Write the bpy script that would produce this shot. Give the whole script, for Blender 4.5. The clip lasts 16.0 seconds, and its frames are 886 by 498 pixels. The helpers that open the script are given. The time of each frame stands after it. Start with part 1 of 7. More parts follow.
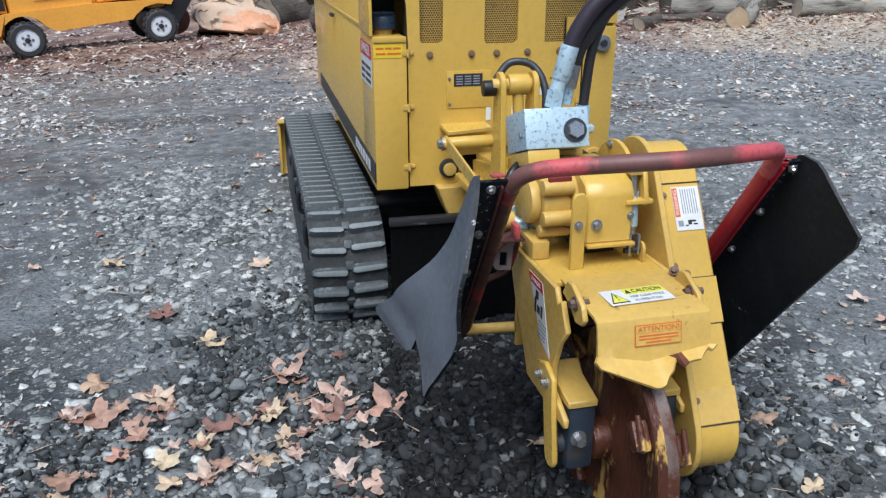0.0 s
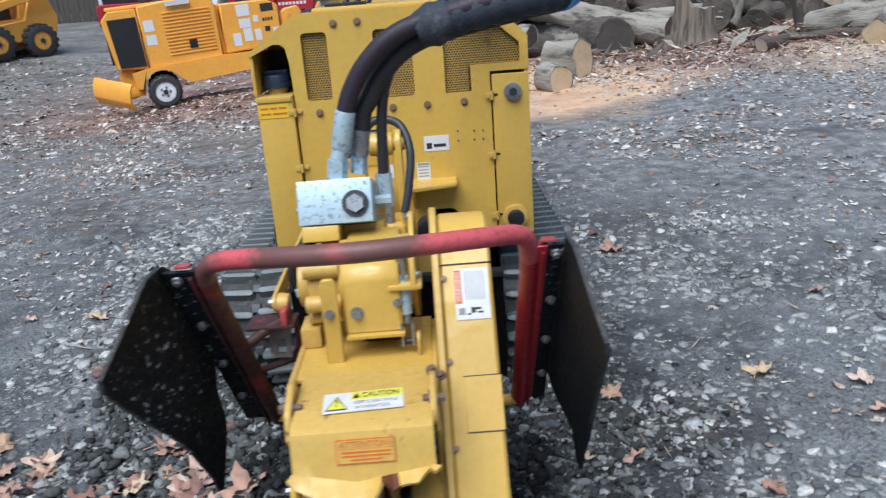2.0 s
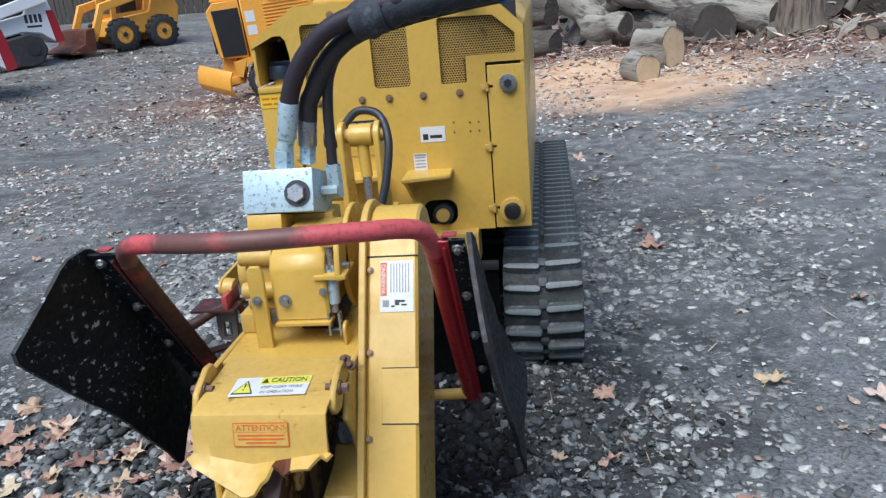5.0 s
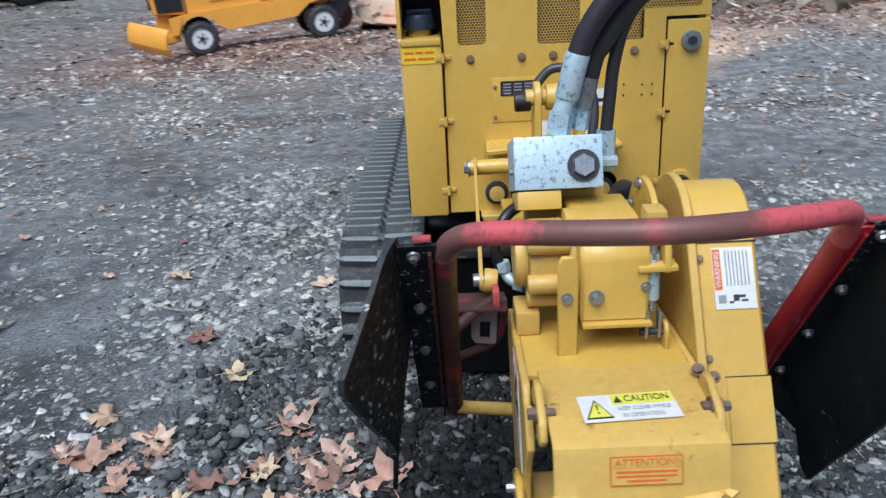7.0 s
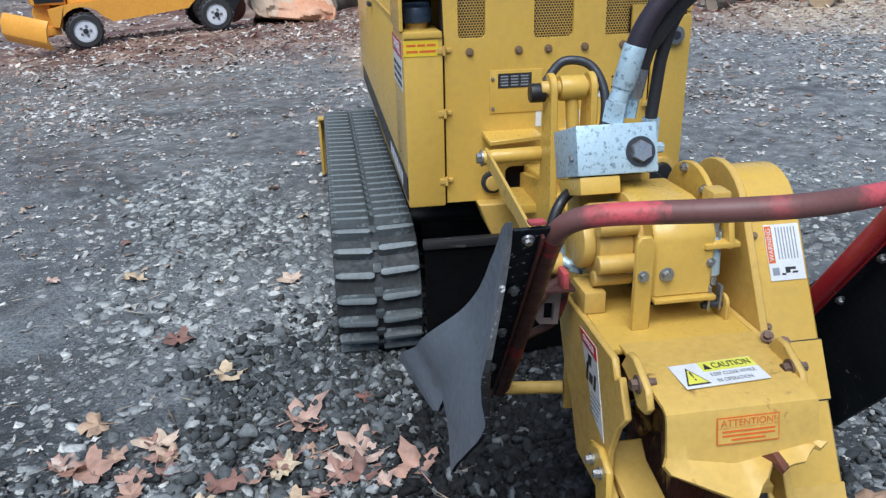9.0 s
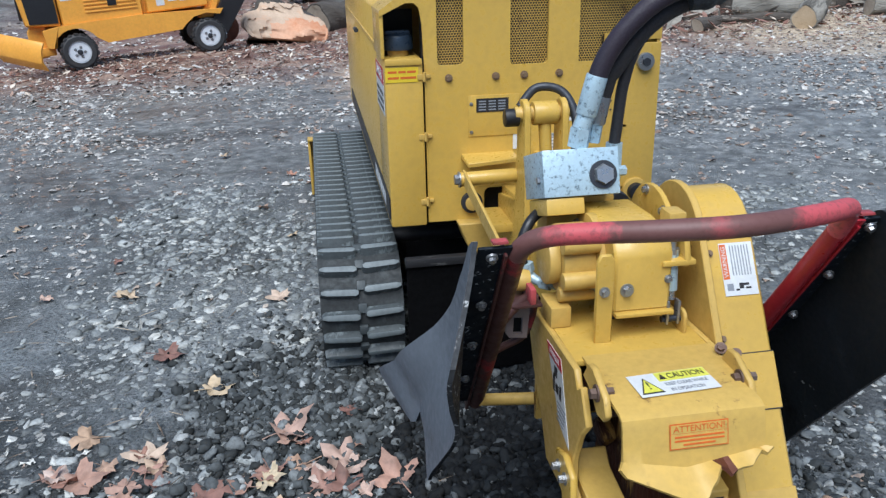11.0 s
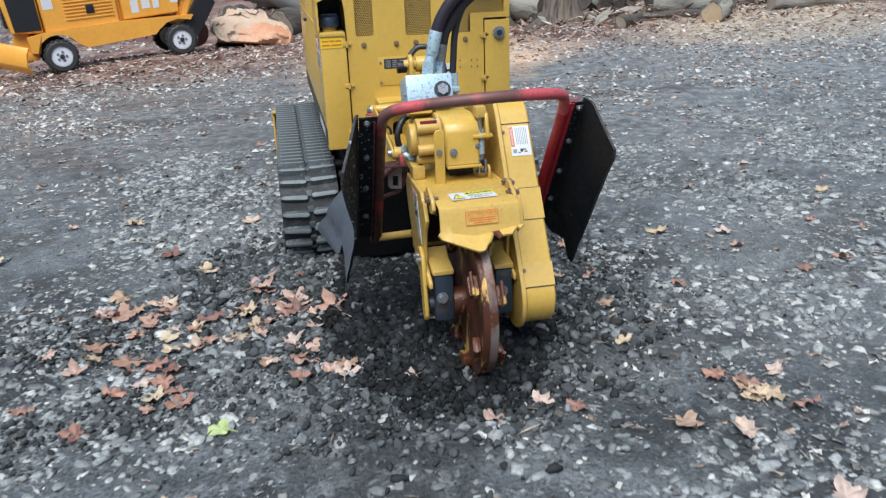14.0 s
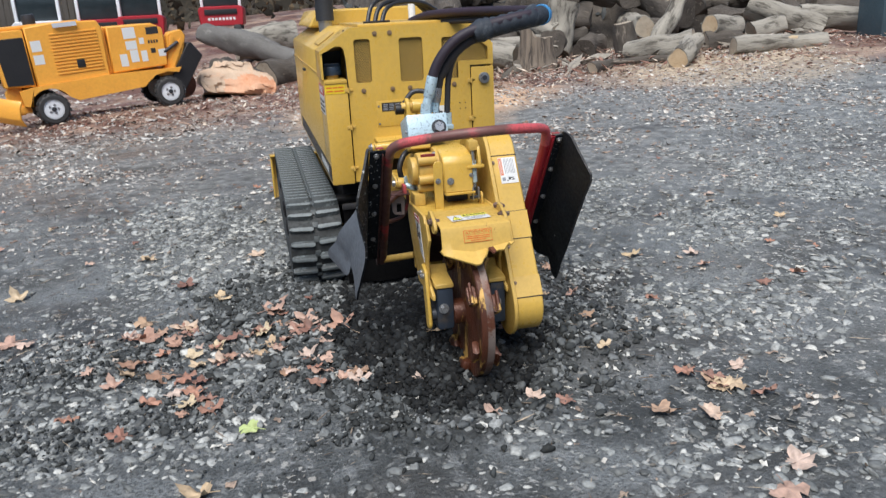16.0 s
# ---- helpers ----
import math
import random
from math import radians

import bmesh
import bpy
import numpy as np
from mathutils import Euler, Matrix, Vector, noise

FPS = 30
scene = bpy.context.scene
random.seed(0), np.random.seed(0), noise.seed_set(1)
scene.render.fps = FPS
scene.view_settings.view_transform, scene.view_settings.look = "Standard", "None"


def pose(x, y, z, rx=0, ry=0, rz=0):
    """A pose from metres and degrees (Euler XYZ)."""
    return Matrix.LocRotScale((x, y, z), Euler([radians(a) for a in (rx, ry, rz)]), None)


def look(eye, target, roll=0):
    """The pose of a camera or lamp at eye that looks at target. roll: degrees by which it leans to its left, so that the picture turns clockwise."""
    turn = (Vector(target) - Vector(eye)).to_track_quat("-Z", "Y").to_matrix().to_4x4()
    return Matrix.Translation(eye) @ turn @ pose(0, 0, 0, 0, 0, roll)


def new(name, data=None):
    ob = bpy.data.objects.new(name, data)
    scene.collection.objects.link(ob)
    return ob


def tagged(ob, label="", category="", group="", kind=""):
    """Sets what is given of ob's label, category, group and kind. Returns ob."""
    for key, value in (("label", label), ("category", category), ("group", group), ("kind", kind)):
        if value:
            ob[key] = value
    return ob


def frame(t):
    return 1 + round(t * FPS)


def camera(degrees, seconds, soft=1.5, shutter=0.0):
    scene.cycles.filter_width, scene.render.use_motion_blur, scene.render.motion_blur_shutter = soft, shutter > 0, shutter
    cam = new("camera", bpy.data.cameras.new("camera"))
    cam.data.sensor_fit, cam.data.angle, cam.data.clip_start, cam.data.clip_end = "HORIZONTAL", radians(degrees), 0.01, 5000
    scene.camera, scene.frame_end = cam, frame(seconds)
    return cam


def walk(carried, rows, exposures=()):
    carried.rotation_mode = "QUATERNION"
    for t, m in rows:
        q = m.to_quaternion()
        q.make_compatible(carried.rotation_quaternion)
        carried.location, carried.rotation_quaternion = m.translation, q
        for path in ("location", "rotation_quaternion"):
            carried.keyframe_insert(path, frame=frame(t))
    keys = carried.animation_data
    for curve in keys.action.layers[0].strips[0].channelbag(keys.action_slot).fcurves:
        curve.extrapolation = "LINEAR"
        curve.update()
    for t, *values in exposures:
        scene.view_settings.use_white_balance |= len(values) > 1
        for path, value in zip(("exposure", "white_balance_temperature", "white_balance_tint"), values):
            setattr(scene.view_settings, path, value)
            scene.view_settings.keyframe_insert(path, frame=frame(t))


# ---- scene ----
cam = camera(59.10, 16.0, soft=1.3, shutter=0.5)
PATH = [
    (0, (-0.838, -2.716, 1.404), (-0.411, -0.899, 0.6850), 0.0),
    (0.034, (-0.838, -2.716, 1.404), (-0.411, -0.899, 0.6850), 0.0),
    (0.5, (-0.681, -2.759, 1.441), (-0.256, -0.92, 0.7800), -2.0),
    (1, (-0.301, -2.81, 1.432), (-0.022, -0.927, 0.8200), -3.2),
    (1.5, (-0.072, -2.77, 1.43), (0.012, -0.868, 0.8180), -4.0),
    (2, (0.134, -2.603, 1.426), (0.135, -0.707, 0.7890), -4.3),
    (2.5, (0.451, -2.569, 1.399), (0.296, -0.676, 0.7720), -4.0),
    (3, (0.593, -2.579, 1.4), (0.341, -0.697, 0.7710), -5.4),
    (5.5, (0.468, -2.583, 1.409), (0.173, -0.713, 0.7640), -4.6),
    (6, (0.06, -2.565, 1.43), (-0.259, -0.704, 0.7720), -3.3),
    (6.5, (-0.148, -2.477, 1.423), (-0.363, -0.617, 0.7200), -2.8),
    (7, (-0.31, -2.325, 1.385), (-0.342, -0.465, 0.6500), -3.0),
    (7.5, (-0.552, -2.307, 1.381), (-0.372, -0.474, 0.6010), -3.0),
    (8, (-0.681, -2.322, 1.392), (-0.416, -0.505, 0.5980), -2.3),
    (8.5, (-0.705, -2.334, 1.397), (-0.422, -0.512, 0.6220), -1.6),
    (9, (-0.684, -2.342, 1.397), (-0.416, -0.511, 0.6410), -1.4),
    (11.5, (-0.634, -2.518, 1.435), (-0.345, -0.665, 0.7410), -1.4),
    (12, (-0.524, -2.763, 1.433), (-0.266, -0.895, 0.7680), -2.1),
    (12.5, (-0.563, -2.976, 1.433), (-0.31, -1.1, 0.7890), -3.6),
    (13, (-0.694, -3.231, 1.449), (-0.321, -1.378, 0.7950), -1.6),
    (13.5, (-0.673, -3.472, 1.425), (-0.262, -1.64, 0.7360), -0.3),
    (14, (-0.627, -3.71, 1.426), (-0.271, -1.869, 0.7250), -2.2),
    (14.5, (-0.758, -3.865, 1.424), (-0.409, -2.022, 0.7290), -3.1),
    (15, (-0.873, -3.985, 1.437), (-0.457, -2.164, 0.7240), -1.4),
    (15.5, (-0.844, -4.038, 1.447), (-0.407, -2.203, 0.7910), -2.0),
    (16, (-0.787, -4.071, 1.449), (-0.368, -2.211, 0.8590), -2.9),
]
TONE = [(0.0, 0.795, 6080, 8), (6.0, 0.765, 6030, 8), (7.0, 0.720, 5980, 8), (9.0, 0.725, 5920, 7), (12.5, 0.750, 5860, 6), (14.0, 0.815, 6180, 6), (14.5, 0.825, 6280, 6), (16.0, 0.815, 6650, 9)]
walk(cam, [(t, look(eye, target, roll)) for t, eye, target, roll in PATH], TONE)

# ---------------- light and sky ----------------
world = bpy.data.worlds.new("sky")
scene.world = world
world.use_nodes = True
wn = world.node_tree
sky = wn.nodes.new("ShaderNodeTexSky")
sky.sky_type = "NISHITA"
sky.sun_disc = False
sky.sun_elevation, sky.sun_rotation = radians(58), radians(203)
sky.air_density, sky.dust_density, sky.ozone_density = 1.0, 1.2, 1.5
wn.links.new(sky.outputs[0], wn.nodes["Background"].inputs[0])
wn.nodes["Background"].inputs[1].default_value = 0.085
sun = new("sun", bpy.data.lights.new("sun", "SUN"))
sun.data.energy, sun.data.angle, sun.data.color = 2.5, radians(50), (1.0, 0.975, 0.945)
sun.matrix_world = look((-4, -9.5, 17), (0, 0, 0))


# ---------------- materials ----------------
def node_material(name):
    m = bpy.data.materials.new(name)
    m.use_nodes = True
    t = m.node_tree
    return m, t, t.nodes["Principled BSDF"]


def noise_node(t, coord, scale, detail=4.0, rough=0.6):
    n = t.nodes.new("ShaderNodeTexNoise")
    n.inputs["Scale"].default_value, n.inputs["Detail"].default_value, n.inputs["Roughness"].default_value = scale, detail, rough
    t.links.new(coord, n.inputs["Vector"])
    return n.outputs["Fac"]


def ramp(t, fac, lo, hi, a=0.0, b=1.0):
    n = t.nodes.new("ShaderNodeMapRange")
    n.inputs["From Min"].default_value, n.inputs["From Max"].default_value = lo, hi
    n.inputs["To Min"].default_value, n.inputs["To Max"].default_value = a, b
    t.links.new(fac, n.inputs["Value"])
    return n.outputs["Result"]


def mix(t, fac, a, b):
    n = t.nodes.new("ShaderNodeMix")
    n.data_type = "RGBA"
    for socket, v in ((n.inputs["Factor"], fac), (n.inputs["A"], a), (n.inputs["B"], b)):
        if isinstance(v, (tuple, list)):
            socket.default_value = (*v, 1.0)
        elif isinstance(v, float):
            socket.default_value = v
        else:
            t.links.new(v, socket)
    return n.outputs["Result"]


def surface(name, base, second, rough=0.5, metal=0.0, coarse=3.0, fine=60.0, stain=None, stain_at=(0.55, 0.7), stain_scale=9.0,
            bump=0.15, bump_dist=0.002, stretch=(1, 1, 1), rough_vary=0.15, coat=0.0, island=None):
    """Two scales of colour variation, stains with a shape of their own, and fine relief."""
    m, t, p = node_material(name)
    tc = t.nodes.new("ShaderNodeTexCoord")
    mp = t.nodes.new("ShaderNodeMapping")
    mp.inputs["Scale"].default_value = stretch
    t.links.new(tc.outputs["Object"], mp.inputs["Vector"])
    co = mp.outputs["Vector"]
    a, b = noise_node(t, co, coarse), noise_node(t, co, fine, 3.0)
    col = mix(t, ramp(t, a, 0.3, 0.7), base, second)
    col = mix(t, ramp(t, b, 0.35, 0.75, 0.0, 0.35), col, tuple(0.6 * c for c in base))
    r = ramp(t, b, 0.3, 0.7, max(0.02, rough - rough_vary), min(1.0, rough + rough_vary))
    if stain:
        s = ramp(t, noise_node(t, co, stain_scale, 8.0, 0.7), *stain_at)
        col = mix(t, s, col, stain)
    if island:
        g = t.nodes.new("ShaderNodeNewGeometry")
        col = mix(t, ramp(t, g.outputs["Random Per Island"], *island[:2]), col, island[2])
    t.links.new(col, p.inputs["Base Color"])
    t.links.new(r, p.inputs["Roughness"])
    p.inputs["Metallic"].default_value = metal
    p.inputs["Coat Weight"].default_value = coat
    bn = t.nodes.new("ShaderNodeBump")
    bn.inputs["Strength"].default_value, bn.inputs["Distance"].default_value = bump, bump_dist
    t.links.new(b, bn.inputs["Height"])
    t.links.new(bn.outputs["Normal"], p.inputs["Normal"])
    return m


def many_coloured(name, stops, rough=0.8, bump=0.3, obj=False, spec=0.3, grain=80.0):
    """Colour picked for each island, or each object, from a row of colours."""
    m, t, p = node_material(name)
    if obj:
        src = t.nodes.new("ShaderNodeObjectInfo").outputs["Random"]
    else:
        src = t.nodes.new("ShaderNodeNewGeometry").outputs["Random Per Island"]
    cr = t.nodes.new("ShaderNodeValToRGB")
    while len(cr.color_ramp.elements) < len(stops):
        cr.color_ramp.elements.new(0.5)
    for e, (pos, c) in zip(cr.color_ramp.elements, stops):
        e.position, e.color = pos, (*c, 1)
    t.links.new(src, cr.inputs["Fac"])
    tc = t.nodes.new("ShaderNodeTexCoord")
    n = noise_node(t, tc.outputs["Object"], grain, 4.0)
    col = mix(t, ramp(t, n, 0.4, 0.75, 0.0, 0.6), cr.outputs["Color"], (0.03, 0.028, 0.025))
    t.links.new(col, p.inputs["Base Color"])
    p.inputs["Roughness"].default_value = rough
    p.inputs["Specular IOR Level"].default_value = spec
    bn = t.nodes.new("ShaderNodeBump")
    bn.inputs["Strength"].default_value, bn.inputs["Distance"].default_value = bump, 0.004
    t.links.new(n, bn.inputs["Height"])
    t.links.new(bn.outputs["Normal"], p.inputs["Normal"])
    return m


YELLOW = surface("yellow_paint", (0.64, 0.410, 0.080), (0.57, 0.365, 0.070), 0.36, coarse=2.5, fine=45, stain=(0.36, 0.22, 0.06),
                 stain_at=(0.62, 0.85), stain_scale=4, bump=0.03, coat=0.2)
YELLOW_WORN = surface("worn_yellow_paint", (0.60, 0.395, 0.098), (0.53, 0.34, 0.080), 0.45, coarse=4, fine=60, stain=(0.13, 0.055, 0.022),
                      stain_at=(0.62, 0.70), stain_scale=14, bump=0.08)
ORANGE = surface("orange_paint", (0.86, 0.41, 0.060), (0.78, 0.35, 0.050), 0.42, coarse=2, fine=30, stain=(0.3, 0.13, 0.04),
                 stain_at=(0.66, 0.85), bump=0.05)
RED_WORN = surface("worn_red_paint", (0.55, 0.095, 0.105), (0.42, 0.055, 0.062), 0.5, coarse=5, fine=50, stain=(0.085, 0.035, 0.025),
                   stain_at=(0.48, 0.66), stain_scale=9, bump=0.1)
def banded_bar():
    """Red paint worn to brown in stretches along the bar."""
    m, t, pr = node_material("red_bar_worn_to_brown")
    co = t.nodes.new("ShaderNodeTexCoord").outputs["Object"]
    sx = t.nodes.new("ShaderNodeSeparateXYZ")
    t.links.new(co, sx.inputs[0])
    add = t.nodes.new("ShaderNodeMath")
    add.operation = "MULTIPLY_ADD"
    t.links.new(noise_node(t, co, 22, 6, 0.7), add.inputs[0])
    add.inputs[1].default_value = 0.10
    t.links.new(sx.outputs["X"], add.inputs[2])
    cr = t.nodes.new("ShaderNodeValToRGB")
    brown, red = (0.150, 0.066, 0.058, 1), (0.52, 0.085, 0.095, 1)
    faded = (0.32, 0.075, 0.075, 1)
    stops = ((0.06, brown), (0.10, red), (0.185, red), (0.215, brown), (0.42, brown), (0.46, faded), (0.50, brown), (0.66, brown), (0.71, red), (0.93, red))
    while len(cr.color_ramp.elements) < len(stops):
        cr.color_ramp.elements.new(0.5)
    for e, (at, c) in zip(cr.color_ramp.elements, stops):
        e.position, e.color = at, c
    t.links.new(ramp(t, add.outputs[0], -0.28, 0.35), cr.inputs["Fac"])
    fine = noise_node(t, co, 90, 4)
    t.links.new(mix(t, ramp(t, fine, 0.5, 0.72, 0.0, 0.7), cr.outputs["Color"], (0.11, 0.042, 0.036)), pr.inputs["Base Color"])
    pr.inputs["Roughness"].default_value = 0.5
    bn = t.nodes.new("ShaderNodeBump")
    bn.inputs["Strength"].default_value, bn.inputs["Distance"].default_value = 0.12, 0.002
    t.links.new(fine, bn.inputs["Height"])
    t.links.new(bn.outputs["Normal"], pr.inputs["Normal"])
    return m


BAR_PAINT = banded_bar()
BOLT_BROWN = surface("rust_tinted_bolt", (0.28, 0.19, 0.11), (0.20, 0.13, 0.08), 0.5, 0.3, fine=90)
RED_RUST = surface("rust_brown_old_paint", (0.070, 0.026, 0.022), (0.048, 0.019, 0.017), 0.55, coarse=5, fine=50, stain=(0.26, 0.025, 0.03),
                   stain_at=(0.56, 0.64), stain_scale=6, bump=0.15)
RED = surface("red_paint", (0.40, 0.018, 0.030), (0.32, 0.016, 0.025), 0.4, bump=0.04)
RED_DARK = surface("dark_red_paint", (0.20, 0.018, 0.022), (0.13, 0.015, 0.018), 0.5, stain=(0.05, 0.02, 0.016), stain_at=(0.5, 0.62))
RUBBER_FLAP = surface("black_rubber_flap", (0.005, 0.008, 0.012), (0.008, 0.012, 0.017), 0.6, coarse=5, fine=70, stain=(0.020, 0.024, 0.029),
                      stain_at=(0.60, 0.80), stain_scale=6, bump=0.2)
def add_specks(m, colour, scale=26.0, at=(0.66, 0.70), patch=(0.45, 0.62), patch_scale=4.0):
    """Small pale scuffs, gathered in patches, over a finished material."""
    t = m.node_tree
    p = t.nodes["Principled BSDF"]
    co = t.nodes.new("ShaderNodeTexCoord").outputs["Object"]
    mul = t.nodes.new("ShaderNodeMath")
    mul.operation = "MULTIPLY"
    t.links.new(ramp(t, noise_node(t, co, scale, 5.0, 0.65), *at), mul.inputs[0])
    t.links.new(ramp(t, noise_node(t, co, patch_scale, 3.0), *patch), mul.inputs[1])
    old = p.inputs["Base Color"].links[0].from_socket
    t.links.new(mix(t, mul.outputs[0], old, colour), p.inputs["Base Color"])


RUBBER_PLAIN = surface("plain_black_rubber", (0.006, 0.009, 0.012), (0.010, 0.013, 0.017), 0.6, coarse=5, fine=70, stain=(0.024, 0.028, 0.032),
                       stain_at=(0.58, 0.80), stain_scale=5, bump=0.2)
add_specks(RUBBER_PLAIN, (0.30, 0.32, 0.33), 70.0, (0.66, 0.70), (0.52, 0.66))
RUBBER_PLAIN.node_tree.nodes["Principled BSDF"].inputs["Specular IOR Level"].default_value = 0.25
add_specks(RUBBER_FLAP, (0.42, 0.45, 0.46), 60.0, (0.60, 0.66), (0.44, 0.60))
RUBBER_FLAP.node_tree.nodes["Principled BSDF"].inputs["Specular IOR Level"].default_value = 0.2
RUBBER_GREY = surface("dusty_grey_rubber", (0.135, 0.155, 0.180), (0.095, 0.110, 0.130), 0.6, coarse=5, fine=50, stain=(0.05, 0.05, 0.052),
                      stain_at=(0.58, 0.8))
TRACK_RUBBER = surface("dusty_track_rubber", (0.075, 0.088, 0.093), (0.042, 0.050, 0.053), 0.6, coarse=16, fine=60, stain=(0.25, 0.29, 0.30),
                       stain_at=(0.52, 0.70), stain_scale=18, bump=0.5)
# paler copy of the track rubber: dust plus light painted on the lug tops
LUG_TOP = surface("dusty_lit_lug_top", (0.185, 0.212, 0.220), (0.125, 0.146, 0.152), 0.65, coarse=14, fine=60, stain=(0.055, 0.066, 0.070),
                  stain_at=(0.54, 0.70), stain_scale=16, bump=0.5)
SCUFFED_EDGE = surface("scuffed_flap_edge", (0.045, 0.047, 0.05), (0.02, 0.022, 0.024), 0.8, coarse=30, fine=90, stain=(0.50, 0.51, 0.50), stain_at=(0.58, 0.64), stain_scale=34)
CURTAIN = surface("black_rubber_curtain", (0.005, 0.005, 0.006), (0.008, 0.008, 0.009), 0.9, coarse=5, fine=60, bump=0.2)
CURTAIN.node_tree.nodes["Principled BSDF"].inputs["Specular IOR Level"].default_value = 0.15
CURTAIN_BAR = surface("scuffed_black_bar", (0.012, 0.012, 0.014), (0.02, 0.02, 0.022), 0.5, stain=(0.20, 0.20, 0.19), stain_at=(0.56, 0.64), stain_scale=7, stretch=(0.4, 2.5, 2.5))
YELLOW_DIRTY = surface("dirty_grey_bracket", (0.22, 0.18, 0.165), (0.14, 0.10, 0.09), 0.7, stain=(0.32, 0.22, 0.07), stain_at=(0.6, 0.7))
BELT_RUBBER = surface("dark_belt_rubber", (0.022, 0.025, 0.026), (0.036, 0.041, 0.043), 0.75, coarse=9, fine=60, stain=(0.08, 0.092, 0.095), stain_at=(0.56, 0.74), bump=0.3)
MUDDY_STEEL = surface("muddy_steel", (0.20, 0.15, 0.12), (0.11, 0.055, 0.035), 0.6, 0.4, coarse=14, fine=90, stain=(0.34, 0.30, 0.27), stain_at=(0.6, 0.72), stain_scale=25)
RUST = surface("rusty_steel", (0.17, 0.055, 0.026), (0.10, 0.032, 0.018), 0.6, 0.25, coarse=7, fine=45, stain=(0.46, 0.29, 0.09),
               stain_at=(0.60, 0.65), stain_scale=6, bump=0.5, bump_dist=0.004)
WHEEL_RUST = surface("wet_wheel_rust", (0.115, 0.036, 0.018), (0.045, 0.017, 0.010), 0.42, 0.2, coarse=9, fine=55, stain=(0.52, 0.31, 0.085),
                     stain_at=(0.545, 0.60), stain_scale=9, bump=0.7, bump_dist=0.005, stretch=(1.6, 1.6, 0.45))
WORN_STEEL = surface("ground_worn_steel", (0.25, 0.215, 0.195), (0.14, 0.065, 0.042), 0.42, 0.35, coarse=5, fine=90, stain=(0.11, 0.038, 0.02),
                     stain_at=(0.50, 0.58), stain_scale=6, bump=0.4)
ZINC = surface("galvanised_steel", (0.52, 0.67, 0.74), (0.44, 0.58, 0.65), 0.42, 0.30, coarse=30, fine=160, stain=(0.17, 0.23, 0.27),
               stain_at=(0.54, 0.63), stain_scale=85, bump=0.1)
STEEL = surface("plated_steel", (0.42, 0.43, 0.44), (0.33, 0.34, 0.35), 0.35, 0.8, fine=90)
DARK_STEEL = surface("dark_steel", (0.05, 0.055, 0.065), (0.035, 0.038, 0.045), 0.5, 0.4, fine=70)
BLUE_BLOCK = surface("dark_blue_cast_iron", (0.035, 0.05, 0.075), (0.025, 0.035, 0.05), 0.5, 0.2, fine=60, stain=(0.09, 0.07, 0.05), stain_at=(0.55, 0.7))
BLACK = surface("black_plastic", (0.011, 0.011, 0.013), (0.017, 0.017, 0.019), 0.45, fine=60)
CAP_BLUE = surface("blue_black_cap_plastic", (0.025, 0.045, 0.075), (0.02, 0.033, 0.055), 0.35, fine=60)
HOSE = surface("black_hose_sleeve", (0.02, 0.02, 0.024), (0.03, 0.029, 0.033), 0.62, fine=220, bump=0.6, bump_dist=0.001)
HOSE_PURPLE = surface("purple_brown_hose_sleeve", (0.034, 0.017, 0.028), (0.018, 0.017, 0.028), 0.6, fine=200, bump=0.5)
WRAP = surface("dark_blue_woven_hose_wrap", (0.016, 0.023, 0.034), (0.030, 0.040, 0.054), 0.7, coarse=12, fine=180, stain=(0.11, 0.125, 0.14), stain_at=(0.58, 0.75), stain_scale=14, bump=0.7, bump_dist=0.002)
TAPE_BLUE = surface("blue_tape", (0.06, 0.30, 0.62), (0.05, 0.24, 0.5), 0.4)
DECAL_WHITE = surface("white_decal", (0.72, 0.74, 0.74), (0.66, 0.68, 0.68), 0.4, fine=90, stain=(0.4, 0.37, 0.3), stain_at=(0.66, 0.85))
DECAL_YELLOW = surface("yellow_decal", (0.80, 0.58, 0.03), (0.74, 0.52, 0.03), 0.4)
DECAL_LIME = surface("lime_yellow_decal", (0.75, 0.74, 0.10), (0.70, 0.68, 0.09), 0.4)
DECAL_RED = surface("red_decal", (0.55, 0.025, 0.04), (0.48, 0.025, 0.035), 0.45)
DECAL_ORANGE = surface("orange_print", (0.68, 0.15, 0.02), (0.6, 0.12, 0.02), 0.5)
PRINT_BLACK = surface("black_print", (0.02, 0.02, 0.022), (0.03, 0.03, 0.03), 0.5)
PRINT_GREY = surface("grey_print", (0.28, 0.30, 0.33), (0.24, 0.26, 0.29), 0.5)
WHITE_PAINT = surface("white_paint", (0.80, 0.83, 0.86), (0.72, 0.75, 0.78), 0.4, stain=(0.35, 0.33, 0.3), stain_at=(0.65, 0.85))
BIN_BLUE = surface("weathered_blue_plastic", (0.05, 0.085, 0.105), (0.035, 0.06, 0.075), 0.5, fine=40, stain=(0.10, 0.10, 0.10), stain_at=(0.58, 0.75))
TYRE = surface("tyre_rubber", (0.028, 0.028, 0.03), (0.04, 0.04, 0.04), 0.7, fine=50, stain=(0.10, 0.09, 0.08), stain_at=(0.55, 0.75))
GLASS_DARK = surface("dark_cab_glass", (0.02, 0.03, 0.035), (0.03, 0.04, 0.045), 0.12)
BARK = surface("grey_bark", (0.37, 0.345, 0.295), (0.20, 0.185, 0.155), 0.85, coarse=2.6, fine=35, stain=(0.085, 0.076, 0.062), stain_at=(0.50, 0.60),
               stain_scale=6, bump=0.9, bump_dist=0.02, stretch=(1.3, 1.3, 0.28))
